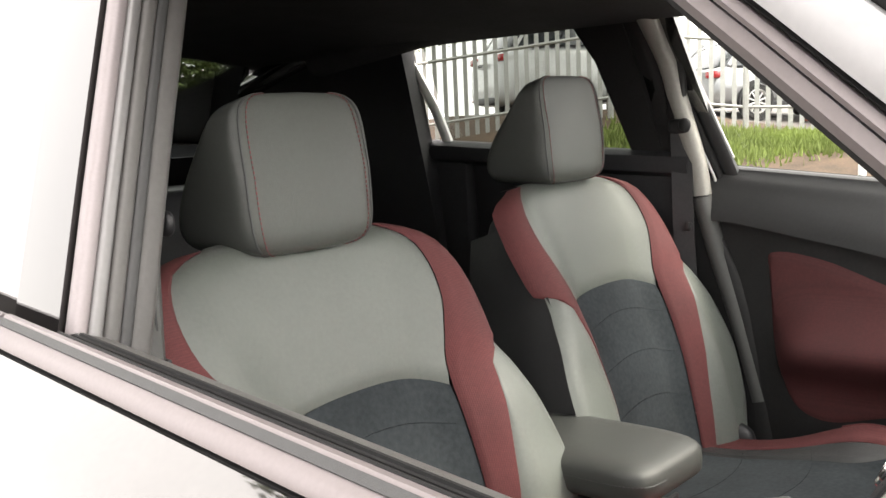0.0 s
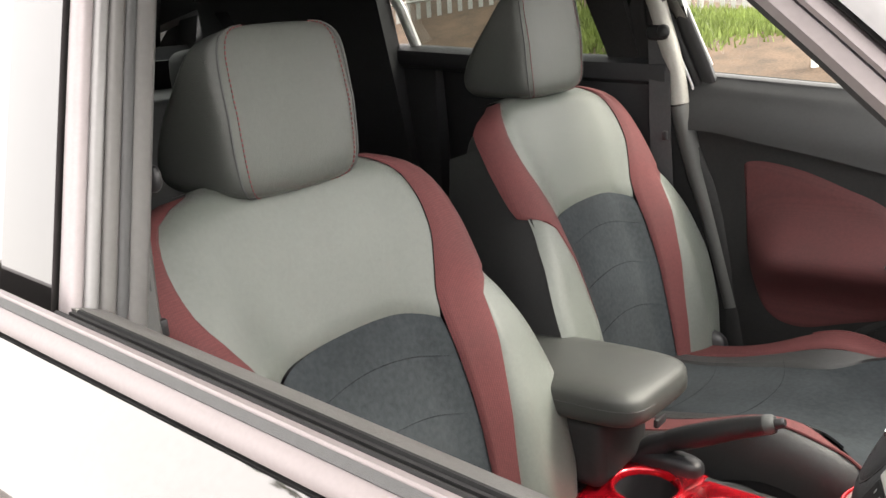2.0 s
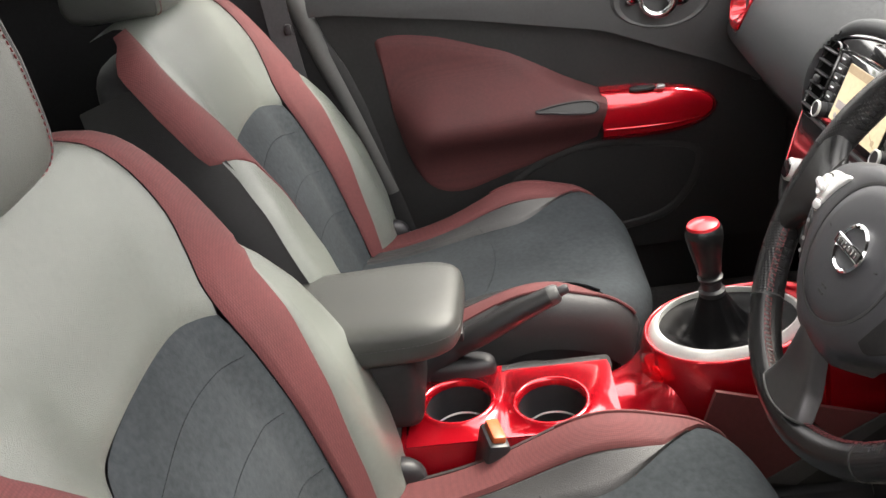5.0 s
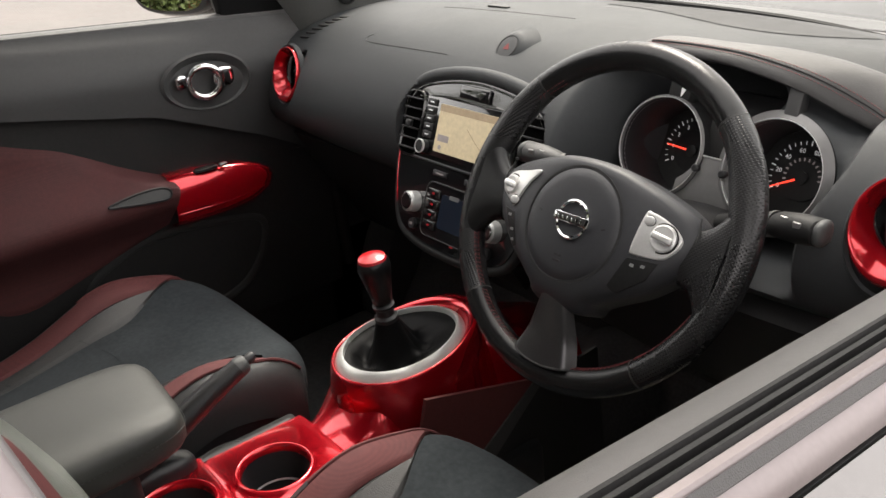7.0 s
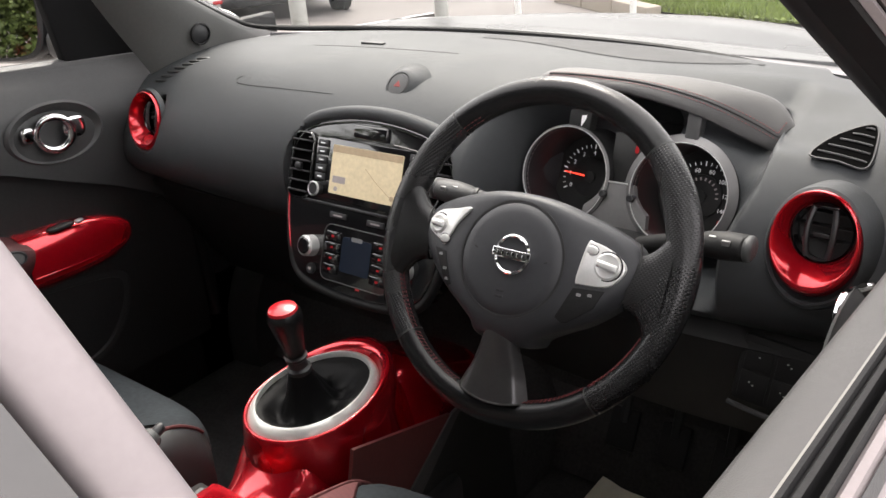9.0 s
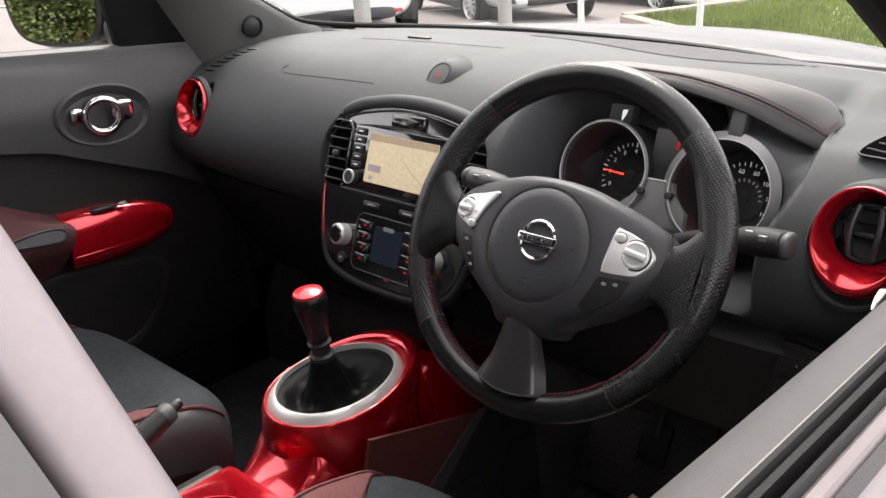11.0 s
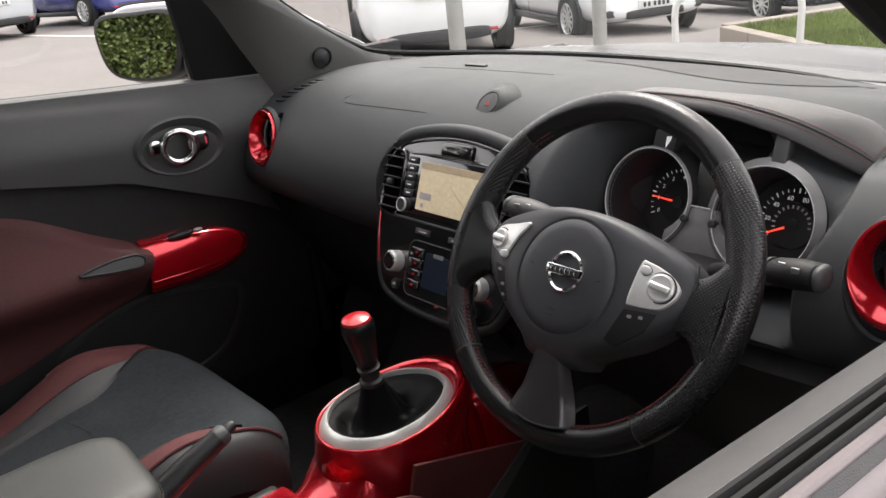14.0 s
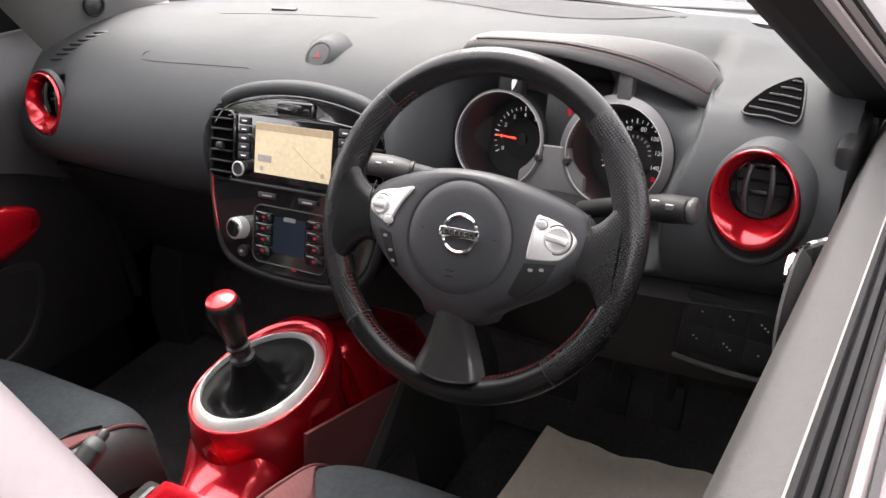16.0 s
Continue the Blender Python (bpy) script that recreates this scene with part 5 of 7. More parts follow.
part("warning_symbol", plate(rrect(0.005, 0.010, 0.002), 0.0004, cm @ Matrix.Translation((0.013, 0.046, 0.0655))), RED_GLOW, ins, "red lit symbol")
BR = [(-0.0215, 0.0105), (0.0205, 0.0105), (0.0245, -0.004), (0.034, -0.016), (0.044, -0.024), (0.046, -0.050), (-0.048, -0.050), (-0.046, -0.024), (-0.036, -0.016), (-0.026, -0.004)]
part("bridge_plate", plate(BR, 0.010, cm @ Matrix.Translation((0, -0.010, 0.064)), 0.002), BEZEL, ins, "grey metallic bridge between the dials")
part("bridge_lip", tube([cm @ V3((x, 0.001, 0.0745)) for x in np.linspace(-0.018, 0.017, 6)], 0.0011, 6), SATIN, ins)
for x in (-0.0185, 0.0205):
    part("trip_button", lathe([(0.0050, 0.070), (0.0048, 0.080), (0.0030, 0.081), (0, 0.0805)], 20, cm @ Matrix.Translation((x, -0.0155, 0))), BLACKP, ins)

# cheek between the speed dial and the dash edge
ce = [V3(p) for p in spline([(0.405, 0.910, 1.034), (0.465, 0.914, 1.019), (0.520, 0.912, 0.998), (0.543, 0.880, 0.9965), (0.5445, 0.822, 0.9900), (0.540, 0.790, 0.9740), (0.531, 0.770, 0.9480), (0.522, 0.764, 0.9150)], 41)]
cf = frame_m((0.433, 0.919, 0.919), U3, DV)


def cheek(u, v):
    e = ce[min(40, int(round(u * 40)))]
    a = radians(100 - 140 * u)
    b = cf @ V3((0.0738 * math.cos(a), 0.0738 * math.sin(a), 0.069))
    return e.lerp(b, v) + V3((0, 0.012 * math.sin(math.pi * v), -0.004 * math.sin(math.pi * v)))


part("binnacle_cheek", grid(cheek, 40, 12), DASH, dash, "charcoal cheek beside the dials")

# leather hood over the dials
hood = thing("instrument_hood", (0.36, 0.90, 1.0), "grey leather instrument hood with red stitching", "hood")
HN = [(0.222, 0.862, 1.056), (0.250, 0.860, 1.061), (0.31, 0.863, 1.0605), (0.370, 0.869, 1.0535), (0.440, 0.880, 1.0345), (0.500, 0.895, 1.0055), (0.545, 0.900, 0.9880)]
HF = [(0.222, 0.896, 1.056), (0.262, 0.908, 1.064), (0.342, 0.922, 1.0605), (0.410, 0.937, 1.0575), (0.470, 0.947, 1.0490), (0.519, 0.944, 1.0360), (0.5540, 0.914, 1.0060)]
HNS, HFS = spline(HN, 81), spline(HF, 81)


def hood_pt(u, s, side=1):
    """Cushion surface: u along it, s from the near edge (-1) to the far edge (1); side 1 is the top."""
    k = min(80, int(round(u * 80)))
    a, b = V3(HNS[k]), V3(HFS[k])
    e = max(0.0, 1 - max(0, (u - 0.90) / 0.10) ** 2.5) ** 0.5 * max(0.0, 1 - max(0, (0.07 - u) / 0.07) ** 2) ** 0.5
    h = (1 - abs(s) ** 2.6) ** 0.5 * (0.0125 if side > 0 else -0.006) * e
    mid = (a + b) / 2 + V3((0, 0, 0.004))
    return mid + (b - a) / 2 * s + V3((0, 0, h))


def hood_ring(u):
    S = [math.sin(math.pi * (q / 16 - 0.5)) for q in range(17)]
    return [hood_pt(u, s, 1) for s in S] + [hood_pt(u, s, -1) for s in reversed(S[1:-1])]


part("hood_pad", loft([hood_ring(k / 80) for k in range(81)]), mat("hood_leather", (0.042, 0.040, 0.040), 0.45, bump=0.25, bscale=900, var=0.06, kind="leather"), hood, "grey leather pad")
for off, nm in ((0.0, "a"), (0.13, "b"), (-0.13, "b")):
    P = [hood_pt(u, -0.60 + off) + V3((0, 0, 0.0006)) for u in np.linspace(0.12, 0.93, 60)] + [hood_pt(0.955 - 0.2 * off, s + off) + V3((0, 0, 0.0006)) for s in (-0.40, -0.15, 0.1, 0.3)]
    if nm == "a":
        part("hood_seam", tube(P, 0.0011, 5), INK, hood)
    else:
        stitches(P, hood, "hood_stitching", 0.0045, 0.00045)
part("hood_underside", loft([[V3((x, y + 0.012 + dy, z - 0.001 + dz)) for dy, dz in ((0.0, -0.002), (0.045, -0.008), (0.045, 0.002), (0.0, 0.002))] for x, y, z in HNS[8:72]]), SHADETRIM, hood)

# ---------------------------------------------------------------- steering wheel
def turned_frame(o, yaw, lean, spin):
    """Origin o; turned about the upright by yaw, leaning back by lean, spun in its own plane."""
    return Matrix.Translation(o) @ Matrix.Rotation(radians(yaw), 4, "Z") @ Matrix.Rotation(radians(90 - lean), 4, "X") @ Matrix.Rotation(radians(spin), 4, "Z")


WC = V3((0.350, 0.641, 0.938))
WM = turned_frame(WC, 2.2, 30, -1.3)
sw = thing("steering_wheel", WC, "black leather steering wheel with silver switch pads and red stitching", "steering wheel")
RR, RT = 0.1815, 0.0160
HX, HY = 0.006, -0.0140       # middle of the hub in the plane of the rim


def wh(a, r, n):
    return WM @ V3((r * math.sin(a), r * math.cos(a), n))


def rim_seg(a0, a1, n=40, k=18, grow=0.0):
    rings = []
    for i in range(n + 1):
        a = radians(a0 + (a1 - a0) * i / n)
        deg = (a0 + (a1 - a0) * i / n) % 360
        th = min(abs(deg - 70), abs(deg - 290))
        bulge = 0.0030 * math.exp(-(th / 17) ** 2)
        rings.append([wh(a, RR - bulge * 0.8 + (RT + bulge + grow) * math.cos(2 * math.pi * j / k), (RT + grow) * 1.04 * math.sin(2 * math.pi * j / k)) for j in range(k)])
    return loft(rings)


part("rim_top", rim_seg(-43.7, 43.7), RIM, sw, "smooth black leather rim")
part("rim_right", rim_seg(44.3, 138.7), RIMP, sw, "perforated black leather rim")
part("rim_bottom", rim_seg(139.3, 223.7), RIM, sw, "smooth black leather rim")
part("rim_left", rim_seg(224.3, 315.7), RIMP, sw, "perforated black leather rim")
for a in (44.0, 139.0, 224.0, 316.0):
    part("rim_seam", rim_seg(a - 0.30, a + 0.30, 2, 18, 0.0001), INK, sw)
for a0, a1 in ((-43, -34), (140, 168), (195, 223), (46, 64), (112, 138), (225, 248), (296, 315)):
    for da in (0.62, 0.30):
        stitches([wh(radians(a0 + (a1 - a0) * k / 50), RR - (RT + 0.0004) * math.cos(da), (RT + 0.0004) * 1.04 * math.sin(da)) for k in range(51)], sw, "rim_stitching", 0.0055, 0.0005)


def lacing(a0, a1):
    """Slanting cross stitches between the two rows."""
    bm = bmesh.new()
    n = int(radians(abs(a1 - a0)) * RR / 0.0055)
    for k in range(n):
        a = radians(a0 + (a1 - a0) * (k + 0.5) / n)
        p = wh(a - 0.007, RR - (RT + 0.0006) * math.cos(0.30), (RT + 0.0006) * 1.04 * math.sin(0.30))
        q = wh(a + 0.007, RR - (RT + 0.0006) * math.cos(0.62), (RT + 0.0006) * 1.04 * math.sin(0.62))
        s = (q - p).cross(WM.to_3x3() @ V3((0, 0, 1))).normalized() * 0.00035
        up = WM.to_3x3() @ V3((0, 0, 0.0006))
        v = [bm.verts.new(c) for c in (p - s, p + s, q + s, q - s, p + up, q + up)]
        for f in ((0, 4, 5, 3), (1, 2, 5, 4), (0, 1, 4), (3, 5, 2), (0, 3, 2, 1)):
            bm.faces.new([v[i] for i in f])
    return bm


for a0, a1 in ((225, 248), (296, 315), (195, 223), (46, 64), (112, 138), (140, 168)):
    part("rim_lacing", lacing(a0, a1), STITCH, sw, "red cross stitching")


# hub: a domed body, lower towards the spokes
HALF = [(0.0, 0.0735), (0.022, 0.0728), (0.045, 0.0700), (0.068, 0.0645), (0.092, 0.0575), (0.112, 0.0500), (0.126, 0.0415), (0.1335, 0.0300), (0.1350, 0.0140), (0.130, -0.004), (0.120, -0.020), (0.104, -0.036), (0.085, -0.051), (0.062, -0.064), (0.042, -0.077), (0.030, -0.0905)]
bp = [tuple(p) for p in spline(HALF + [(-x, y) for x, y in reversed(HALF[1:])], 120, True)]


def hub_height(x, y, s):
    r = math.hypot(x, y) / 0.0635
    h = 0.0395 - 0.0175 * smoothstep(0.98, 2.1, r) - 0.006 * smoothstep(1.0, 1.5, r) * smoothstep(0.0, -0.06, y)
    return h - 0.010 * max(0.0, (s - 0.90) / 0.10) ** 2


def hub_rings():
    rings = [[WM @ V3((HX + x * 0.985, HY + y * 0.985, -0.022)) for x, y in bp], [WM @ V3((HX + x, HY + y, hub_height(x, y, 1.0) - 0.012)) for x, y in bp]]
    for s in (1.0, 0.985, 0.965, 0.94, 0.90, 0.82, 0.72, 0.62, 0.52, 0.42, 0.3, 0.15, 0.02):
        rings.append([WM @ V3((HX + x * s, HY + y * s, hub_height(x * s, y * s, s))) for x, y in bp])
    return rings


part("hub_body", loft(hub_rings()), HUB, sw, "charcoal plastic hub")


def spoke(sg):
    """Leather bridge from the hub out into the rim, flaring as it nears the rim."""
    rings = []
    for k in range(15):
        s = k / 14
        x = 0.126 + 0.046 * s
        t, b = 0.026 + 0.050 * s ** 2.4, -0.032 - 0.070 * s ** 2.2
        n0 = 0.006 - 0.004 * s
        th = 0.0115 + 0.003 * s
        rings.append([WM @ V3((sg * x + HX * (1 - s), (t + b) / 2 + (t - b) / 2 * spow(math.cos(a), 0.75) - 0.006 * (1 - s), n0 + th * spow(math.sin(a), 0.75))) for a in (2 * math.pi * j / 28 for j in range(28))])
    return loft(rings)


for sg in (-1, 1):
    part("spoke_leather", spoke(sg), RIMP if sg > 0 else RIM, sw, "black leather spoke")
    part("spoke_gap", tube([WM @ V3((HX + sg * x, HY + y, n)) for x, y, n in ((0.1300, 0.046, 0.014), (0.1345, 0.030, 0.0155), (0.1350, 0.014, 0.016), (0.1305, -0.005, 0.0145), (0.1215, -0.021, 0.012))], 0.0010, 6), INK, sw)
AM = WM @ Matrix.Translation((HX, HY, 0))
part("airbag_groove", lathe([(0.0645, 0.030), (0.0640, 0.0399), (0.0618, 0.0399), (0.0616, 0.030)], 64, AM), INK, sw)
part("airbag_cover", lathe([(0.0616, 0.030), (0.0612, 0.0388), (0.0592, 0.0408), (0.050, 0.0425), (0.034, 0.0438), (0.0, 0.0446)], 64, AM), HUB, sw, "round charcoal airbag cover")
BM = WM @ Matrix.Translation((HX + 0.004, -0.0095, 0.0))
bd = part("badge_ring", lathe([(0.0218, 0.0425), (0.0218, 0.0468), (0.0200, 0.0482), (0.0182, 0.0468), (0.0178, 0.0425)], 48, BM), CHROME, sw, "chrome ring badge with a bar")
part("badge_bar", moved(box((0, 0, 0.0470), (0.0475, 0.0108, 0.0045), 0.0016), BM), CHROME, bd)
part("badge_inlay", moved(box((0, 0, 0.0494), (0.0395, 0.0072, 0.0008), 0.0003), BM), INK, bd)
for k in range(6):
    part("badge_block", moved(box((-0.0155 + 0.0062 * k, 0, 0.0499), (0.0030, 0.0046, 0.0008), 0.0002), BM), CHROME, bd)
for k in range(4):
    part("embossed_mark", moved(box((-0.004 + 0.005 * (k % 2), -0.036 - 0.006 * (k // 2), 0.0434), (0.005, 0.0022, 0.0007), 0.0002), AM), TRIM_B, sw)
for sg in (-1, 1):
    part("embossed_mark", moved(box((sg * 0.043, 0.004, 0.0428), (0.007, 0.0016, 0.0007), 0.0002, m=pose(0, 0, 0, 0, 0, 20 * sg)), AM), TRIM_B, sw)
# silver switch pads
PADS = {1: [(0.0825, 0.0355), (0.0880, 0.0370), (0.100, 0.0345), (0.114, 0.0285), (0.1235, 0.0200), (0.1240, 0.0120), (0.118, 0.0015), (0.108, -0.0060), (0.0830, -0.0090), (0.0795, -0.0060), (0.0800, 0.010)],
        -1: [(-0.1250, 0.0150), (-0.1235, 0.0270), (-0.112, 0.0365), (-0.088, 0.0410), (-0.0645, 0.0450), (-0.0770, 0.0270), (-0.0860, 0.0100), (-0.0925, -0.0020), (-0.0985, 0.0010), (-0.1160, 0.0080)]}
DIAL = {1: (0.107, 0.0155, 0.0150), -1: (-0.107, 0.0205, 0.0122)}
SMALL = {1: (0.0885, 0.0285), -1: (-0.0925, 0.0050)}
BLOCK = {1: [(0.0780, -0.0135), (0.1085, -0.0100), (0.1000, -0.0300), (0.0755, -0.0515), (0.0705, -0.0525), (0.0640, -0.0480)], -1: [(-0.1085, -0.0060), (-0.0880, -0.0090), (-0.0720, -0.0440), (-0.0785, -0.0465), (-0.0900, -0.0350)]}
MARKS = {1: ((0.0850, -0.0195), (0.0955, -0.0175)), -1: ((-0.0950, -0.0130), (-0.0850, -0.0280), (-0.0800, -0.0390))}


def lie_on_hub(outline, t, bev):
    """A thin plate that follows the hub's slope."""
    bm = plate(outline, t, None, bev, 3)
    for v in bm.verts:
        v.co.z += hub_height(v.co.x, v.co.y, 0.5) - 0.0030
    return moved(bm, AM)


for sg in (-1, 1):
    p = part("switch_pad", lie_on_hub([tuple(q) for q in spline(PADS[sg], 44, True)], 0.0060, 0.0016), SATIN, sw, "satin silver switch pad")
    dx, dy, dr = DIAL[sg]
    tilt = AM @ Matrix.Translation((dx, dy, hub_height(dx, dy, 0.5) + 0.0025)) @ Matrix.Rotation(radians(9 * sg), 4, "Y")
    part("pad_dial", lathe([(dr - 0.001, 0), (dr - 0.001, 0.0035), (dr - 0.003, 0.0045), (dr * 0.6, 0.0036), (0, 0.0034)], 36, tilt), SATIN, p)
    part("dial_ridge", moved(box((0, 0, 0.0060), (dr * 1.55, 0.0072, 0.0055), 0.0024, 3), tilt @ Matrix.Rotation(-0.12, 4, "Z")), SATIN, p)
    part("dial_gap", lathe([(dr + 0.0006, 0.0), (dr + 0.0006, 0.0012), (dr - 0.0008, 0.0012), (dr - 0.0008, 0.0)], 36, tilt), INK, p)
    sx, sy = SMALL[sg]
    sm = AM @ Matrix.Translation((sx, sy, hub_height(sx, sy, 0.5) + 0.0032))
    part("pad_button", moved(sup((0, 0, 0), (0.0068, 0.0048, 0.0018), 0.7, 0.9, 20, 8), sm), SATIN, p)
    part("button_gap", tube([sm @ V3((0.0073 * math.cos(a), 0.0053 * math.sin(a), -0.0002)) for a in np.linspace(0, 2 * math.pi, 24, endpoint=False)], 0.0005, 5, True), TRIM, p)
    bl = part("button_block", lie_on_hub(BLOCK[sg], 0.0042, 0.0008), RUBBER, sw, "black button block")
    for x, y in MARKS[sg]:
        part("button_mark", plate(rrect(0.0052, 0.0032, 0.001), 0.0004, AM @ Matrix.Translation((x, y, hub_height(x, y, 0.5) + 0.0014))), GREYM, bl)


# lower spoke: tapers up into the hub, with a raised crease
def low_spoke(u, v):
    y = -0.078 - 0.0930 * v + 0.010 * (2 * u - 1) ** 2 * smoothstep(0.4, 1, v)
    w = float(np.interp(v, [0, 0.2, 0.5, 0.8, 1.0], [0.011, 0.0200, 0.0295, 0.0375, 0.0435]))
    q = 2 * u - 1
    n = 0.0285 - 0.0135 * smoothstep(0.0, 0.75, v) + 0.0065 * (1 - (q + 0.2) ** 2 / 1.44) - 0.010 * max(0, abs(q) - 0.72) ** 1.5 / 0.148
    if v < 0.12:
        n -= 0.006 * (1 - v / 0.12) ** 2
    return WM @ V3((HX + w * q, y, n))


part("lower_spoke", grid(low_spoke, 24, 24, thick=0.012), mat("dark_metallic", (0.085, 0.083, 0.086), 0.30, metal=0.7, var=0.06), sw, "dark metallic lower spoke")
part("spoke_edge", tube([low_spoke(u, 1.0) + WM.to_3x3() @ V3((0, -0.001, 0.0006)) for u in np.linspace(0, 1, 20)], 0.0012, 6), INK, sw)
# column shroud and stalks
col = thing("steering_column", (0.362, 0.80, 0.84), "black steering column shroud with two control stalks", "column")
part("shroud", loft([[V3((0.362 + a * w, y, z + b * h)) for a, b in ell(1, 1, 24, 0.7)] for y, z, w, h in ((0.648, 0.930, 0.050, 0.040), (0.70, 0.893, 0.062, 0.046), (0.78, 0.862, 0.07, 0.05), (0.88, 0.83, 0.08, 0.05))]), TRIM_B, col)
for sg in (-1, 1):
    bk = TRIM if sg < 0 else RUBBER
    P = [(0.362 + sg * dx, y, z) for dx, y, z in ((0.060, 0.775, 0.905), (0.11, 0.752, 0.928), (0.150, 0.735, 0.943))]
    st = part("stalk", tube(spline(P, 10), [0.011] * 6 + [0.012] * 4, 14), bk, col, "grained control stalk")
    part("stalk_tip", tube([(0.362 + sg * 0.150, 0.735, 0.943), (0.362 + sg * 0.160, 0.732, 0.945), (0.362 + sg * 0.180, 0.729, 0.948), (0.362 + sg * 0.203, 0.726, 0.951), (0.362 + sg * 0.207, 0.725, 0.951)], [0.0125, 0.0165, 0.0180, 0.0165, 0.012], 18, flat=0.85), bk, st)
    part("stalk_collar", tube([(0.362 + sg * 0.149, 0.7352, 0.943), (0.362 + sg * 0.153, 0.734, 0.9438)], 0.0136, 16), INK, st)
    part("stalk_end", sup((0.362 + sg * 0.2065, 0.7252, 0.9512), (0.0065, 0.0150, 0.0135), 0.8, 0.8, 18, 10), LEATHER_D, st, "grey rounded end")
    part("stalk_mark", box((0.362 + sg * 0.170, 0.7172, 0.9615), (0.0075, 0.0016, 0.0012), 0.0003), SATIN, st)
    part("stalk_mark", box((0.362 + sg * 0.186, 0.7136, 0.9580), (0.0085, 0.0030, 0.0060), 0.0004), BEZEL, st)
# switch block below the near vent
sb = thing("switch_block", (0.60, 0.80, 0.72), "black switch block with small white symbols", "switch panel")
bmm = frame_m((0.60, 0.795, 0.765), (1, 0.05, -0.12), (0, 0.2, 1))
part("block_face", moved(box((0, 0, 0), (0.118, 0.085, 0.02), 0.006), bmm), SHADETRIM, sb)
part("block_shelf", tube([bmm @ V3((x, -0.046 - 0.004 * math.cos(x * 22), 0.012)) for x in np.linspace(-0.060, 0.060, 12)], 0.0035, 8), TRIM, sb)
for r in range(2):
    for c in range(3):
        b = part("switch", moved(box((-0.036 + 0.036 * c, 0.018 - 0.036 * r, 0.0105), (0.032, 0.032, 0.002), 0.0008), bmm), SHADETRIM, sb)
        for dx, dy in ((0, 0), (-0.0045, 0.003), (0.004, -0.003))[:1 + (r + c) % 3]:
            part("switch_mark", plate(rrect(0.0022, 0.0018, 0.0005), 0.0004, bmm @ Matrix.Translation((-0.036 + 0.036 * c + dx, 0.018 - 0.036 * r + dy, 0.0117))), SATIN, b)
# pedals and mat
mt = thing("paper_mat", (0.37, 0.90, 0.31), "creased beige paper footwell mat", "floor mat")
part("mat_sheet", grid(lambda u, v: V3((0.229 + 0.33 * u + 0.004 * v, 0.61 + 0.44 * v - 0.04 * u * v, 0.312 + 0.005 * math.sin(7 * u + 2 * v) * v + 0.004 * math.sin(11 * u - 5 * v) ** 2)), 16, 16, thick=0.001), PAPER, mt)
for x in (0.28, 0.37, 0.46):
    pd = thing("pedal", (x, 1.02, 0.45), "black rubber foot pedal", "pedal", "pedals")
    part("pad", moved(box((0, 0, 0), (0.05, 0.07, 0.012), 0.004), frame_m((x, 1.0, 0.45), (1, 0, 0), (0, 0.5, 0.86))), RUBBER, pd)
    part("arm", tube([(x, 1.005, 0.46), (x, 1.06, 0.60), (x, 1.05, 0.75)], 0.009, 8), BLACKP, pd)

# ---------------------------------------------------------------- centre console
MAROON_P = mat("dull_maroon_plastic", (0.11, 0.022, 0.022), 0.55, bump=0.15, bscale=1200, var=0.12)
con = thing("centre_console", (0.01, 0.45, 0.40), "red lacquered centre console with two cup holders", "console")


def con_ring(y, cx, top, w, base):
    """A cross-section of the red shell at y: rounded top, flared foot."""
    out = []
    for k in range(25):
        a = math.pi * k / 24
        x = spow(math.cos(a), 0.45)
        z = spow(math.sin(a), 0.55)
        fl = 1 + 0.16 * (1 - z) ** 1.4
        out.append(V3((cx + w * x * fl, y, base + (top - base) * z)))
    return out


RC = V3((0.008, 0.588, 0.662))


def rg(a, r, z):
    """Egg-shaped ring round the lever, longer to the back."""
    return V3((RC.x + 0.083 * r * math.sin(a) * (1 - 0.07 * math.cos(a)), RC.y + 0.102 * r * math.cos(a), RC.z + z + 0.009 * r * math.cos(a)))


def pod_line(a):
    """Section of the red surround from the ring outwards and down: lip, shoulder, waist and foot; runs out to the front."""
    fr = max(0.0, math.cos(a)) ** 1.5
    pts = [(0.88, -0.012), (1.02, -0.006), (1.045 + 0.05 * fr, 0.000 + 0.008 * fr), (1.09 + 0.20 * fr, -0.003 + 0.014 * fr), (1.13 + 0.25 * fr, -0.022), (1.145 + 0.22 * fr, -0.052)]
    pts += [(1.16 + 0.30 * fr, -0.10), (1.20 + 0.50 * fr, -0.17), (1.28 + 0.66 * fr, -0.25)]
    return [rg(a, r, z) if k < 5 else V3((*rg(a, r, z).xy, RC.z + z)) for k, (r, z) in enumerate(pts)]


part("gear_pod", loft([[V3(p) for p in spline(pod_line(2 * math.pi * k / 96), 40)] for k in range(96)], closed=True), REDP, con, "red lacquered gear lever surround", smooth=180)


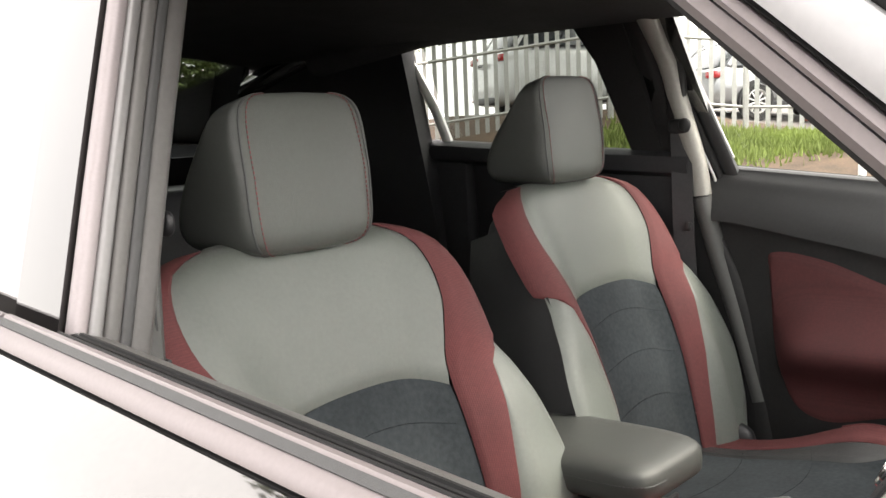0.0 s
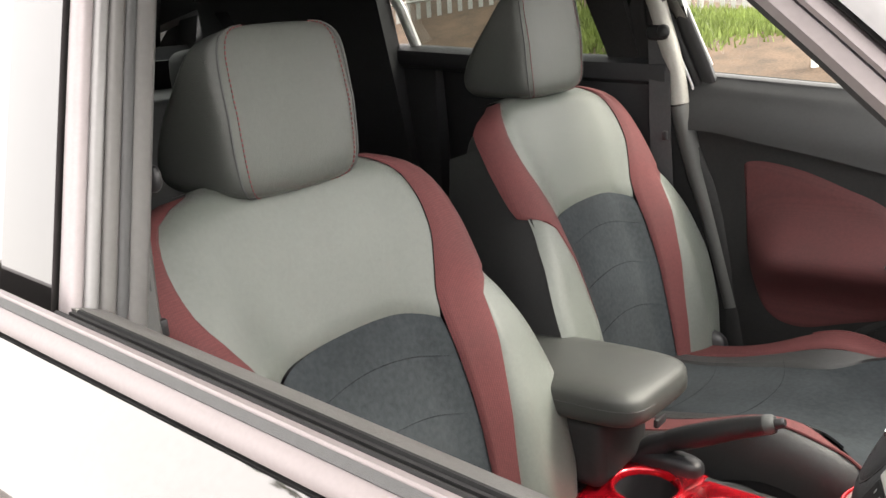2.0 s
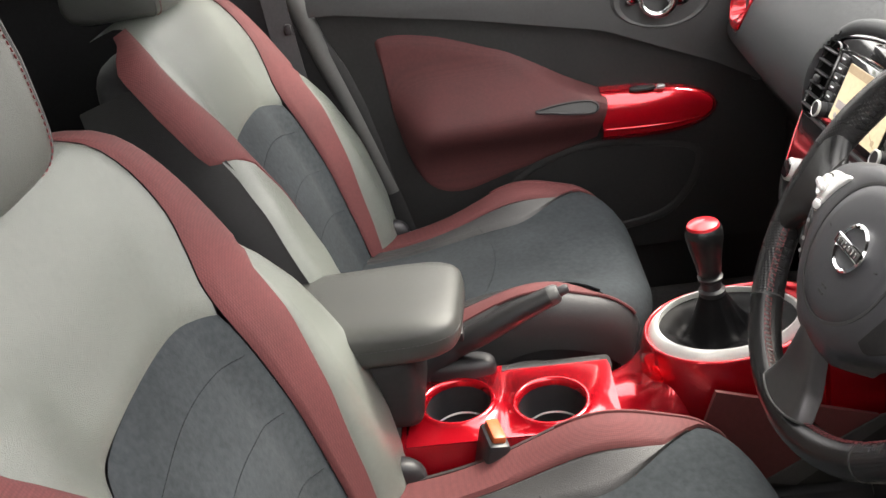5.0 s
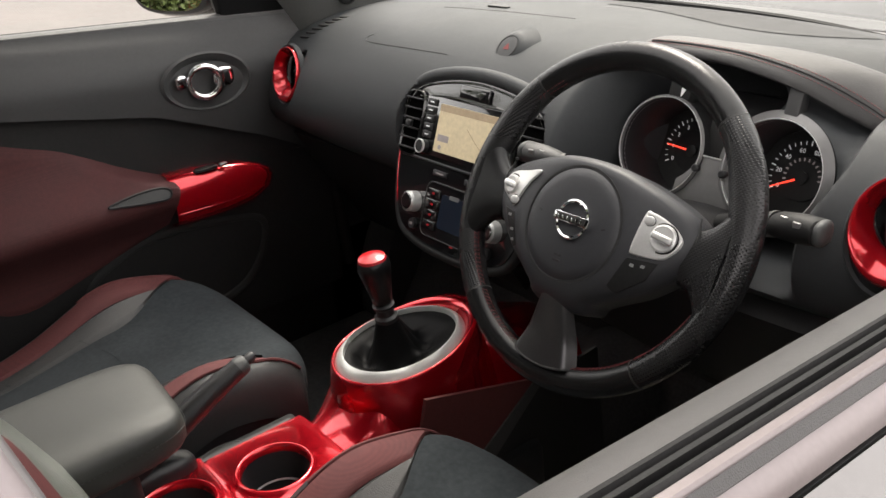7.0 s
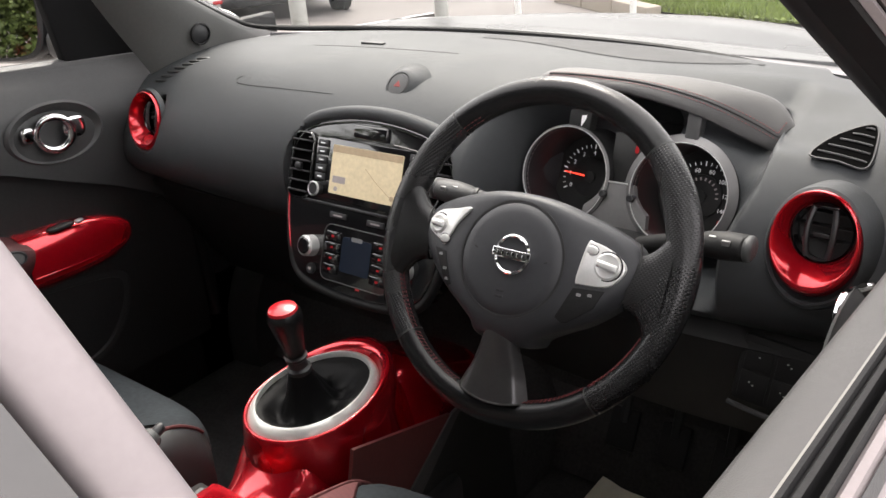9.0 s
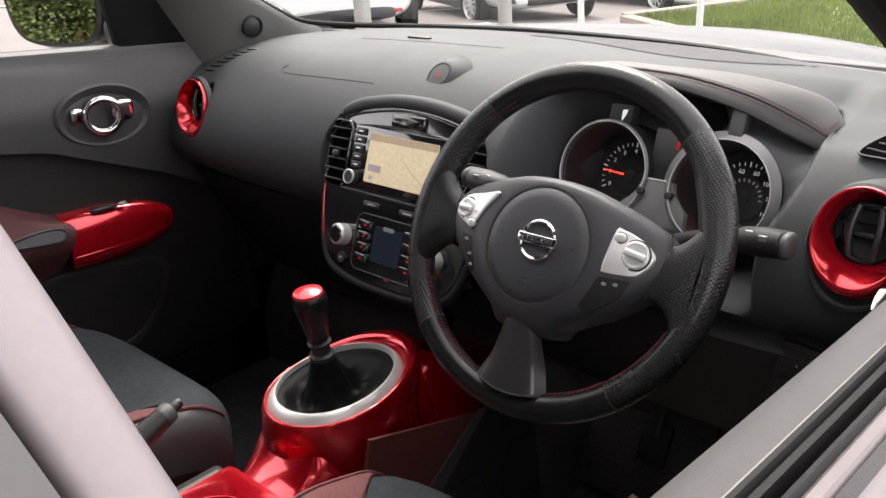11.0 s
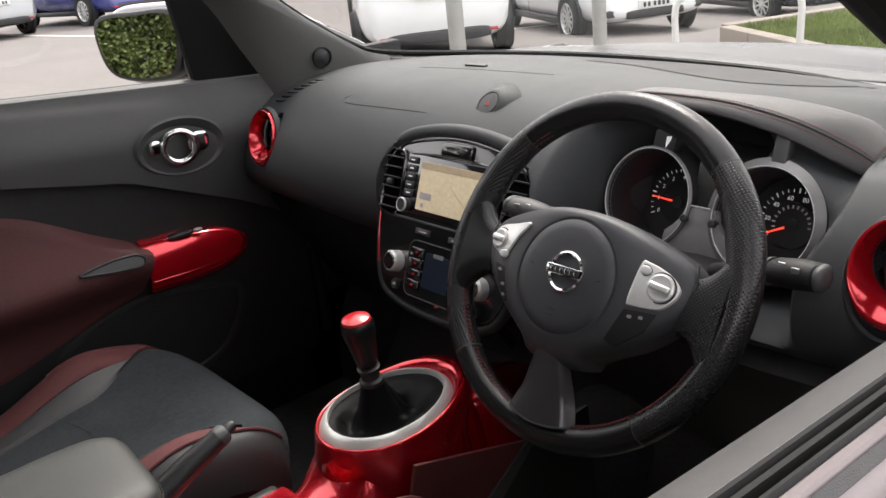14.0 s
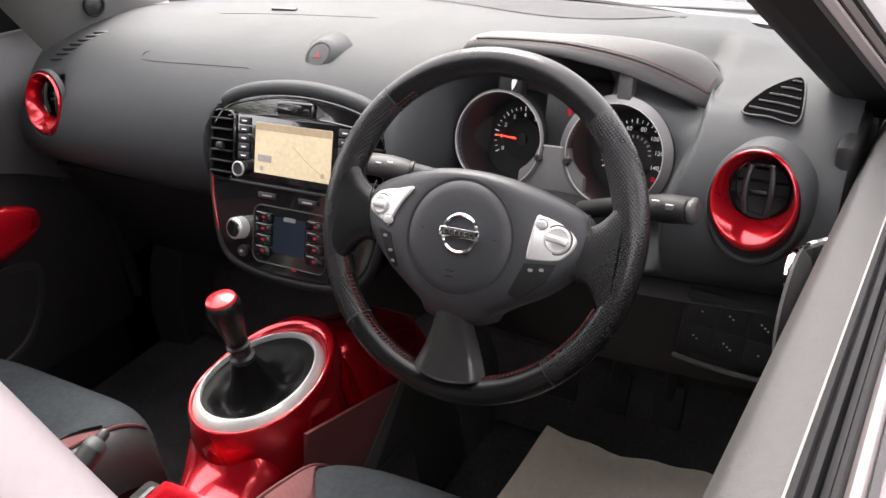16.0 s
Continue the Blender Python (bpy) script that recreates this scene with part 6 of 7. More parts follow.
def cup_top():
    """Flat red top with two round wells."""
    bm = bmesh.new()
    cups = ((0.022, 0.212), (0.042, 0.342))
    out = [(-0.062, 0.142), (-0.048, 0.43), (0.105, 0.43), (0.108, 0.142)]
    halves = []
    for i, (cx, cy) in enumerate(cups):
        y0, y1 = (0.142, 0.277) if i == 0 else (0.277, 0.432)
        n = 64
        lips = [[bm.verts.new((cx + r * math.cos(2 * math.pi * k / n), cy + r * math.sin(2 * math.pi * k / n), z)) for k in range(n)] for r, z in ((0.0455, 0.580), (0.0465, 0.5865), (0.0490, 0.5905), (0.0520, 0.5910), (0.0550, 0.5888), (0.0575, 0.5852))]
        outer = []
        for k in range(n):
            a = 2 * math.pi * k / n
            dx, dy = math.cos(a), math.sin(a)
            x0, x1 = -0.058 + 0.10 * (cy - 0.212), 0.108
            s = min((x1 - cx) / dx if dx > 1e-6 else 9, (x0 - cx) / dx if dx < -1e-6 else 9, (y1 - cy) / dy if dy > 1e-6 else 9, (y0 - cy) / dy if dy < -1e-6 else 9)
            outer.append(bm.verts.new((cx + dx * max(s, 0.0578), cy + dy * max(s, 0.0578), 0.5850)))
        for a, b in zip(lips, lips[1:] + [outer]):
            for k in range(n):
                bm.faces.new((a[k], a[(k + 1) % n], b[(k + 1) % n], b[k]))
    return bm


part("console_front", loft([con_ring(y, 0.010, top, w, 0.30) for y, top, w in ((0.700, 0.655, 0.086), (0.725, 0.664, 0.091), (0.75, 0.658, 0.092), (0.78, 0.640, 0.093), (0.88, 0.60, 0.094))]), REDP, con, "red lacquered console flank")
part("console_neck", loft([con_ring(y, cx, top, w, 0.30) for y, cx, top, w in ((y, *row) for y, row in zip(np.linspace(0.418, 0.56, 30), spline([(0.0245, 0.5836, 0.0800), (0.0225, 0.5862, 0.0825), (0.0180, 0.5930, 0.0870), (0.0130, 0.6080, 0.0920), (0.0095, 0.6260, 0.0960), (0.0080, 0.6200, 0.0980), (0.0080, 0.6000, 0.0985), (0.0080, 0.5800, 0.0985)], 30)))]), REDP, con, "red lacquered neck between deck and lever", smooth=180)
part("cup_deck", cup_top(), REDP, con, "red lacquered cup holder deck", smooth=60)
part("console_side", grid(lambda u, v: V3((0.107 + 0.016 * math.sin(v * 1.57) + 0.002 * u, 0.142 + 0.30 * u, 0.583 - 0.155 * v)), 10, 10, thick=0.006), REDP, con)
part("console_side", grid(lambda u, v: V3((-0.066 - 0.012 * v, 0.142 + 0.28 * u, 0.574 - 0.155 * v)), 10, 6, thick=0.006), BLACKP, con)
part("console_end", box((0.023, 0.138, 0.505), (0.172, 0.01, 0.155), 0.003), REDP, con)
for cx, cy in ((0.022, 0.212), (0.042, 0.342)):
    w = part("cup_well", lathe([(0.0465, 0.585), (0.044, 0.55), (0.038, 0.505), (0.0, 0.505)], 36, Matrix.Translation((cx, cy, 0))), BLACKP, con, "black cup well")
    part("well_ring", tube([(cx + 0.043 * math.cos(a), cy + 0.043 * math.sin(a), 0.535) for a in np.linspace(0, 2 * math.pi, 36, endpoint=False)], 0.0022, 6, True), SATIN, w)


def low_panel(u, v):
    y = (0.545 + 0.203 * u) * (1 - v) + (0.490 + 0.112 * u) * v
    z = (0.633 - 0.062 * u) * (1 - v) + (0.470 + 0.018 * u) * v
    return V3((0.1205 + 0.008 * v, y, z))


part("lower_side_panel", grid(low_panel, 8, 6, thick=0.006), MAROON_P, con, "dull maroon plastic side panel")
part("panel_edge", grid(lambda u, v: low_panel(1, v) + V3((0.003, 0.030 * u + 0.012 * u * v, 0.004 * u - 0.014 * u * v)), 4, 6, thick=0.006), TRIM, con, "charcoal panel edge")
part("footwell_side", grid(lambda u, v: V3((0.118 + 0.014 * v, 0.560 + 0.330 * u, (0.545 + 0.02 * u) * (1 - v) + 0.31 * v)), 8, 6, thick=0.006), TRIM_B, con, "black footwell side panel")
part("lower_tray", box((0.02, 0.30, 0.40), (0.24, 0.9, 0.14), 0.02), BLACKP, con)
part("side_slot", box((-0.080, 0.33, 0.552), (0.034, 0.22, 0.02), 0.008), CARPET, con)
part("slot_recess", sup((-0.078, 0.315, 0.5625), (0.011, 0.030, 0.003), 0.6, 0.8, 20, 8), INK, con)
part("slot_rim", tube([(-0.078 + 0.012 * math.cos(a), 0.315 + 0.031 * math.sin(a), 0.564) for a in np.linspace(0, 2 * math.pi, 28, endpoint=False)], 0.0014, 6, True), TRIM, con)

gr = thing("gear_lever", (0.006, 0.575, 0.66), "black leather gear lever with red cap in a silver ring", "gear lever")
part("silver_ring", loft([[rg(2 * math.pi * k / 64, 1.0 + dr, dz) for dr, dz in ((0.03, -0.012), (0.03, -0.005), (0.015, -0.001), (-0.04, 0.0050), (-0.090, 0.0085), (-0.108, 0.0085), (-0.118, 0.006), (-0.118, -0.010))] for k in range(64)], closed=True), mat("pale_satin_ring", (0.60, 0.60, 0.58), 0.3, metal=0.25, var=0.05, scale=30), gr, "satin silver ring")


def boot(u, v):
    a = 2 * math.pi * u
    top = V3((0.006, 0.5688, 0.714))
    p = rg(a, 0.885, 0.000)
    q = top + V3((0.014 * math.sin(a), 0.014 * math.cos(a), 0))
    w = v
    r = p.lerp(q, w ** 0.75)
    r.z = p.z + (q.z - p.z) * (w ** 2.8)
    r.z += (0.010 * abs(math.cos(2 * a + 0.5)) ** 4 + 0.002 * math.sin(9 * a + 4 * v)) * math.sin(math.pi * v) ** 1.2 - 0.022 * math.sin(math.pi * v) ** 2
    return r


part("gaiter", grid(boot, 60, 18, cu=True), mat("gaiter_leather", (0.0045, 0.0045, 0.005), 0.40, spec=0.10, bump=0.25, bscale=900, var=0.1, kind="leather"), gr, "soft black leather gaiter")
LAX = V3((0.0, -0.11, 1)).normalized()
lm = frame_m((0.006, 0.570, 0.703), (1, 0, 0), LAX.cross(V3((1, 0, 0))))
part("lever_collar", lathe([(0.015, 0.000), (0.0175, 0.006), (0.0175, 0.011), (0.0135, 0.014), (0.0130, 0.024), (0.0160, 0.027), (0.0165, 0.031), (0.0115, 0.034)], 28, lm), BLACKP, gr)
kn = part("knob_grip", lathe([(0.012, 0.032), (0.0150, 0.036), (0.0168, 0.050), (0.0212, 0.075), (0.0242, 0.092), (0.0235, 0.102), (0.0210, 0.106)], 32, lm), RIM, gr, "black leather knob grip")
part("knob_cap", lathe([(0.0213, 0.1045), (0.0195, 0.1095), (0.012, 0.1125), (0, 0.1135)], 32, lm), mat("red_knob_cap", (0.50, 0.010, 0.018), 0.28, coat=0.35), kn, "glossy red knob cap")
stitches([lm @ V3((0.0168 * math.cos(2.6), 0.0168 * math.sin(2.6), 0.04)), lm @ V3((0.0230 * math.cos(2.6), 0.0230 * math.sin(2.6), 0.084))], kn, "grip_stitching", 0.004, 0.0006)

hb = thing("handbrake", (-0.045, 0.20, 0.58), "black handbrake lever with a silver button", "handbrake")
part("grip", tube(spline([(-0.056, 0.215, 0.628), (-0.057, 0.262, 0.650), (-0.058, 0.312, 0.674), (-0.058, 0.360, 0.694)], 14), [0.0165, 0.0175, 0.018, 0.0185, 0.0185, 0.0183, 0.018, 0.0175, 0.017, 0.0165, 0.016, 0.0155, 0.015, 0.0145], 18), mat("worn_grip_leather", (0.016, 0.016, 0.017), 0.36, bump=0.2, bscale=900, var=0.12, kind="leather"), hb, "black leather grip")
part("button_collar", tube([(-0.058, 0.359, 0.6935), (-0.058, 0.368, 0.6975), (-0.058, 0.372, 0.699)], [0.0152, 0.0140, 0.0105], 18), LEATHER_D, hb, "grey collar")
part("button", tube([(-0.058, 0.371, 0.6985), (-0.058, 0.382, 0.703), (-0.058, 0.385, 0.704)], [0.0075, 0.0072, 0.005], 14), BLACKP, hb)
part("lever_base", tube([(-0.055, 0.15, 0.575), (-0.055, 0.19, 0.612), (-0.056, 0.22, 0.630)], [0.022, 0.019, 0.0155], 12), BLACKP, hb)
part("lever_boot", sup((-0.054, 0.215, 0.588), (0.022, 0.055, 0.022), 0.6, 0.6, 24, 12), BLACKP, hb)

ar = thing("armrest", (0.0, 0.06, 0.58), "grey leather armrest lid on a black box", "armrest")
part("armrest_pad", moved(sup((0, 0, 0), (0.098, 0.172, 0.034), 0.5, 0.34, 48, 18), pose(0.0, 0.068, 0.728, 3, 0, -3)), mat("armrest_leather", (0.046, 0.048, 0.045), 0.42, bump=0.25, bscale=900, var=0.07, kind="leather"), ar, "padded grey leather lid")
stitches([pose(0.0, 0.068, 0.728, 3, 0, -3) @ V3((0.099 * spow(math.cos(t), 0.34) * 1.0, 0.173 * spow(math.sin(t), 0.34), 0.004)) for t in np.linspace(-1.2, 1.5, 60)], ar, "lid_stitching", 0.006, 0.0007, LEATHER_D)
part("armrest_box", box((0.0, 0.045, 0.645), (0.160, 0.25, 0.115), 0.02, 3), TRIM_B, ar)
part("hinge_block", box((0.0, -0.07, 0.62), (0.12, 0.05, 0.10), 0.01), BLACKP, ar)
part("lid_latch", box((0.02, 0.232, 0.70), (0.03, 0.008, 0.014), 0.003), BLACKP, ar)

# ---------------------------------------------------------------- far door
fd = thing("passenger_door", (-0.72, 0.45, 0.35), "car door lining with maroon cloth insert and red pull", "door", "front doors")


def bl(y):
    return 1.108 - 0.082 * y


def door_x(y, z):
    """Lining surface: x over (y, z); leans in at the top, bulges at the armrest."""
    t = bl(y) - z
    return -0.725 + 0.035 * smoothstep(0.0, 0.10, t) - 0.006 * smoothstep(0.12, 0.3, t)


CT = [1.01, 1.006, 0.966, 0.908, 0.818, 0.73]


def curve_top(y):
    return float(np.interp(y, [-0.05, 0.03, 0.26, 0.53, 0.74, 0.9], CT))


part("upper_lining", grid(lambda u, v: (lambda y: (lambda z: V3((door_x(y, z) + 0.012 * smoothstep(0, 0.2, 1 - v), y, z)))(curve_top(y) + (bl(y) - curve_top(y)) * v))(-0.04 + 0.93 * u), 40, 14, thick=0.012), mat("grained_door_lining", (0.038, 0.0385, 0.0395), 0.5, bump=0.2, bscale=1200, var=0.08, spec=0.4, kind="leather"), fd, "grey grained upper lining")
part("window_sill", sweep([(-0.737, y, bl(y) + 0.002) for y in np.linspace(-0.04, 0.92, 14)], ell(0.02, 0.012, 12, 0.8)), TRIM, fd)
part("sill_seal", sweep([(-0.752, y, bl(y) + 0.004) for y in np.linspace(-0.04, 0.92, 14)], ell(0.008, 0.01, 8)), RUBBER, fd)
part("lower_lining", grid(lambda u, v: (lambda y: V3((-0.715 + 0.008 * math.sin(3 * v), y, 0.42 + (curve_top(y) - 0.42 + 0.004) * v)))(-0.04 + 0.93 * u), 30, 20, thick=0.02), SHADETRIM, fd, "black lower lining with shade in its colour")
INS_T = [(0.085, 0.948), (0.13, 0.957), (0.215, 0.944), (0.30, 0.915), (0.36, 0.888), (0.45, 0.825), (0.53, 0.785)]
INS_B = [(0.10, 0.80), (0.13, 0.66), (0.16, 0.60), (0.22, 0.585), (0.31, 0.612), (0.42, 0.652), (0.505, 0.685)]


def insert(u, v):
    a = spline(INS_T, 41)[min(40, int(round(u * 40)))]
    b = spline(INS_B, 41)[min(40, int(round(u * 40)))]
    y, z = b + (a - b) * v
    arm = 0.070 * math.exp(-((z - (0.755 + 0.01 * u)) / 0.062) ** 2) * smoothstep(0.0, 0.35, u)
    edge = smoothstep(0, 0.09, v) * smoothstep(0, 0.09, 1 - v) * smoothstep(0, 0.05, u)
    return V3((-0.700 + 0.004 + (0.010 + arm) * (0.15 + 0.85 * edge), y, z))


part("cloth_insert", grid(insert, 40, 30), MAROON, fd, "maroon cloth insert and elbow rest")
PO = [(0.388, 0.779), (0.42, 0.773), (0.47, 0.766), (0.500, 0.765), (0.508, 0.777), (0.49, 0.786), (0.44, 0.7865)]
pp = [tuple(p) for p in spline(PO, 36, True)]


def cloth_x(z):
    return -0.696 + 0.010 + 0.070 * math.exp(-((z - 0.761) / 0.062) ** 2)


# Closed black cap on uncut cloth; the hollow's dark is put into its colour.
pull = part("pull_cup", loft([[V3((cloth_x(z) + d, y, z)) for y, z in pp] for d in (-0.025, 0.0055)]), INK, fd, "black pull cup")
part("pull_rim", tube([(cloth_x(z) + 0.0055, y, z) for y, z in pp], 0.0026, 6, True), BLACKP, pull)


def redpull(u, v):
    y = 0.518 + 0.235 * u
    a = 2 * math.pi * v
    w = (1 - u ** 3.5) ** 0.6 if u < 1 else 0.0
    return V3((-0.680 + 0.045 * w * spow(math.cos(a), 0.8), y, 0.737 - 0.010 * u + 0.055 * w * spow(math.sin(a), 0.8)))


part("red_pull", grid(redpull, 26, 28, cv=True), REDP, fd, "red lacquered door pull")
part("pull_crease", tube([redpull(u, 0.955) + V3((0.0006, 0, 0)) for u in np.linspace(0.02, 0.85, 20)], 0.0011, 6), REDP, fd)
part("window_switch", sup((-0.655, 0.60, 0.7865), (0.010, 0.026, 0.004), 0.5, 0.6, 20, 8), BLACKP, fd, "black window switch")
part("window_switch_rim", sup((-0.651, 0.635, 0.7865), (0.006, 0.009, 0.004), 0.6, 0.7, 16, 8), GREYM, fd)
bm1 = frame_m((-0.668, 0.643, 0.953), (0, 1, -0.08), (0.08, 0.0, 1))
part("handle_bowl", lathe([(0.094, 0.004), (0.088, 0.008), (0.078, 0.003), (0.055, -0.012), (0.0, -0.018)], 44, bm1 @ Matrix.Rotation(0, 4, "X"), 1.0, 0.62), TRIM, fd, "grey oval handle bowl")
hd = part("handle_ring", tube([bm1 @ V3((-0.008 + 0.030 * math.cos(a), 0.002 + 0.030 * math.sin(a), 0.014 + 0.006 * math.cos(a))) for a in np.linspace(0, 2 * math.pi, 32, endpoint=False)], [0.0055 + 0.003 * abs(math.cos(a / 2)) for a in np.linspace(0, 2 * math.pi, 32, endpoint=False)], 10, True), CHROME, fd, "chrome ring handle")
part("handle_paddle", moved(sup((0.030, 0.008, 0.014), (0.022, 0.020, 0.007), 0.6, 0.7, 24, 10), bm1), CHROME, hd)
part("lock_tab", moved(sup((-0.055, 0.006, 0.010), (0.012, 0.014, 0.007), 0.6, 0.7, 18, 8), bm1), CHROME, hd)
PK = [(0.33, 0.60), (0.42, 0.655), (0.52, 0.668), (0.64, 0.655), (0.70, 0.64), (0.715, 0.61), (0.69, 0.545), (0.63, 0.492), (0.50, 0.475), (0.36, 0.50)]
part("pocket_rim", tube([(-0.690, y, z) for y, z in spline(PK, 50, True)], 0.006, 8, True, flat=1.6), TRIM_B, fd)
part("front_seal", sweep(spline([(-0.70, 0.915, 0.45), (-0.705, 0.905, 0.75), (-0.722, 0.895, 1.03)], 10), ell(0.016, 0.016, 10), side=(1, 0, 0)), RUBBER, fd)
part("door_window", grid(lambda u, v: V3((-0.757 + 0.10 * v, 0.0 + 0.86 * u - 0.10 * v * (1 - u) - 0.62 * v * u, bl(0.86 * u) - 0.01 + (0.36 + 0.05 * u) * v)), 10, 8), GLASS, fd, "clear closed window", recalc=False)
part("mirror_sail", plate([(0.725, 0.0), (1.0, -0.04), (1.0, 0.05), (0.74, 0.27), (0.69, 0.27)], 0.02, Matrix(((0, 0, 1, -0.742), (1, 0, 0, 0), (0, 1, 0, 1.045), (0, 0, 0, 1))), 0.006), mat("black_sail_trim", (0.007, 0.007, 0.0075), 0.75, spec=0.12, var=0.1), fd, "black triangular mirror base trim")
tq = pillar_face(0.54, 0.285)
tn = (pillar_face(0.67, 0.285) - tq).cross(pillar_face(0.54, 0.33) - tq).normalized()
tn = tn if tn.x > 0 else -tn
TWM = frame_m(tq + tn * 0.002, V3((0, 0, 1)).cross(tn), tn.cross(V3((0, 0, 1)).cross(tn)))
part("tweeter_ring", lathe([(0.0215, 0.0), (0.0215, 0.005), (0.019, 0.006), (0.018, 0.003)], 32, TWM), TRIM_B, fd)
part("tweeter_grille", lathe([(0.0185, 0.002), (0.010, 0.006), (0, 0.007)], 32, TWM), BLACKP, fd, "round black speaker grille")

# wing mirror
wm = thing("wing_mirror", (-0.86, 0.76, 1.06), "black wing mirror reflecting green hedge", "mirror")
mm = frame_m((-0.965, 0.735, 1.118), (0.94, 0.35, 0), (0, 0.045, 1))
part("housing", moved(sup((0, 0, -0.058), (0.135, 0.088, 0.06), 0.55, 0.45, 36, 18, lambda x, y, z: (x * (1 - 0.12 * max(0, -y)), y, z)), mm), GLOSS, wm, "gloss black mirror housing")
mo = [tuple(p) for p in spline([(-0.112, 0.055), (0.0, 0.066), (0.105, 0.062), (0.112, 0.0), (0.085, -0.055), (0.0, -0.066), (-0.085, -0.055), (-0.118, -0.01)], 40, True)]
part("mirror_surround", plate([(x * 1.12, y * 1.14) for x, y in mo], 0.03, mm @ Matrix.Translation((0, 0, -0.012)), 0.008), BLACKP, wm)
part("mirror_glass", plate(mo, 0.003, mm @ Matrix.Translation((0, 0, 0.0165))), MIRROR, wm, "mirror glass")
part("mirror_arm", sup((-0.80, 0.79, 1.075), (0.06, 0.035, 0.03), 0.6, 0.6, 20, 10), BLACKP, wm)

# ---------------------------------------------------------------- outside


def lie(x, y):
    """Height of the ground: level yard falling away ahead, rising verge to the left rear."""
    return -0.08 * min(14.0, max(0.0, y - 5.0)) * smoothstep(-17, -12, x) * smoothstep(-3.6, -6.2, x) + (0.75 + 0.52 * smoothstep(-3.2, -7.5, y)) * smoothstep(-5.5, -12.0, x) * smoothstep(3.0, 0.0, y)


def coords(a, b, near, step):
    out = []
    v = a
    while v < b:
        out.append(v)
        v += step if abs(v) < near else step * (1 + (abs(v) - near) / 8)
    return out + [b]


xs = coords(-420, 420, 16, 0.8)
yy = coords(-420, 420, 14, 0.8)
gb = bmesh.new()
gv = [[gb.verts.new((x, y, lie(x, y))) for y in yy] for x in xs]
for i in range(len(xs) - 1):
    for j in range(len(yy) - 1):
        gb.faces.new((gv[i][j], gv[i + 1][j], gv[i + 1][j + 1], gv[i][j + 1]))
tagged(part("ground", gb, TARMAC), "worn pinkish grey tarmac yard", "ground", kind="structure")


def patch(name, poly, n, lift, material):
    """A sheet over the ground inside a four-cornered field."""
    a, b, c, d = [np.array(p, float) for p in poly]

    def f(u, v):
        p = (a * (1 - u) + b * u) * (1 - v) + (d * (1 - u) + c * u) * v
        return V3((p[0], p[1], lie(p[0], p[1]) + lift + 0.02 * noise.noise(V3((p[0] * 1.3, p[1] * 1.3, 0)))))
    return part(name, grid(f, n, n), material)


tagged(patch("lawn", ((-3.75, 7.5), (-2.3, 6.6), (-0.7, 6.2), (-2.5, 10.2)), 24, 0.09, GRASS), "green mown grass verge", "lawn", kind="structure")
tagged(patch("verge", ((-6.6, 0.2), (-13.6, 0.2), (-13.0, -10.5), (-3.2, -10.5)), 24, 0.08, SOIL), "brown leaf litter verge", "verge", kind="structure")


def blades(name, n, where, h, material, label):
    bm = bmesh.new()
    rnd = random.Random(5)
    k = 0
    while k < n:
        x, y, s = where(rnd)
        z = lie(x, y) + 0.07
        a = rnd.uniform(0, 6.28)
        hh = h * rnd.uniform(0.5, 1.2) * s
        w = 0.006 + 0.008 * s
        dx, dy = math.cos(a) * w, math.sin(a) * w
        lx, ly = rnd.uniform(-0.4, 0.4) * hh, rnd.uniform(-0.4, 0.4) * hh
        bm.faces.new((bm.verts.new((x - dx, y - dy, z)), bm.verts.new((x + dx, y + dy, z)), bm.verts.new((x + lx, y + ly, z + hh))))
        k += 1
    return tagged(part(name, bm, material, recalc=False), label, "grass", kind="stuff")


def in_lawn(r):
    u, v = r.random(), r.random()
    a, b, c, d = [np.array(p) for p in ((-3.75, 7.5), (-2.3, 6.6), (-0.7, 6.2), (-2.5, 10.2))]
    p = (a * (1 - u) + b * u) * (1 - v) + (d * (1 - u) + c * u) * v
    return p[0], p[1], 1.0


blades("lawn_grass", 14000, in_lawn, 0.07, GRASS, "short green grass")


def in_tufts(r):
    t = r.random()
    cx, cy = r.choice(((-10.6, -4.2), (-10.9, -3.4), (-11.1, -2.7), (-10.2, -5.2), (-9.6, -4.4), (-11.3, -1.9)))
    return cx + r.gauss(0, 0.45), cy + r.gauss(0, 0.45), 1.8


blades("tall_grass", 16000, in_tufts, 0.075, GRASS, "patches of short bright green grass")


def kerb_run(p, q, n):
    p, q = np.array(p, float), np.array(q, float)
    d = (q - p) / n
    ang = math.degrees(math.atan2(d[1], d[0]))
    L = float(np.hypot(*d)) - 0.012
    k = tagged(new("kerb"), "row of pale concrete kerb stones", "kerb", kind="structure")
    me = None
    for i in range(n):
        c = p + d * (i + 0.5)
        if me is None:
            ob = part("kerb_stone", box((0, 0, 0), (L, 0.14, 0.24), 0.012), KERB, k)
            me = ob.data
        else:
            ob = new("kerb_stone", me)
            ob.parent = k
        ob.matrix_basis = pose(c[0], c[1], lie(c[0], c[1]) + 0.01, 0, 0, ang)


kerb_run((-3.87, 7.5), (-2.58, 10.3), 4)
kerb_run((-3.8, 7.42), (-2.35, 6.5), 3)
kerb_run((-0.6, 6.2), (-2.8, 10.3), 5)
kerb_run((-6.6, 0.4), (-3.2, -10.5), 13)
kerb_run((-6.6, 0.4), (-13.0, 0.4), 7)
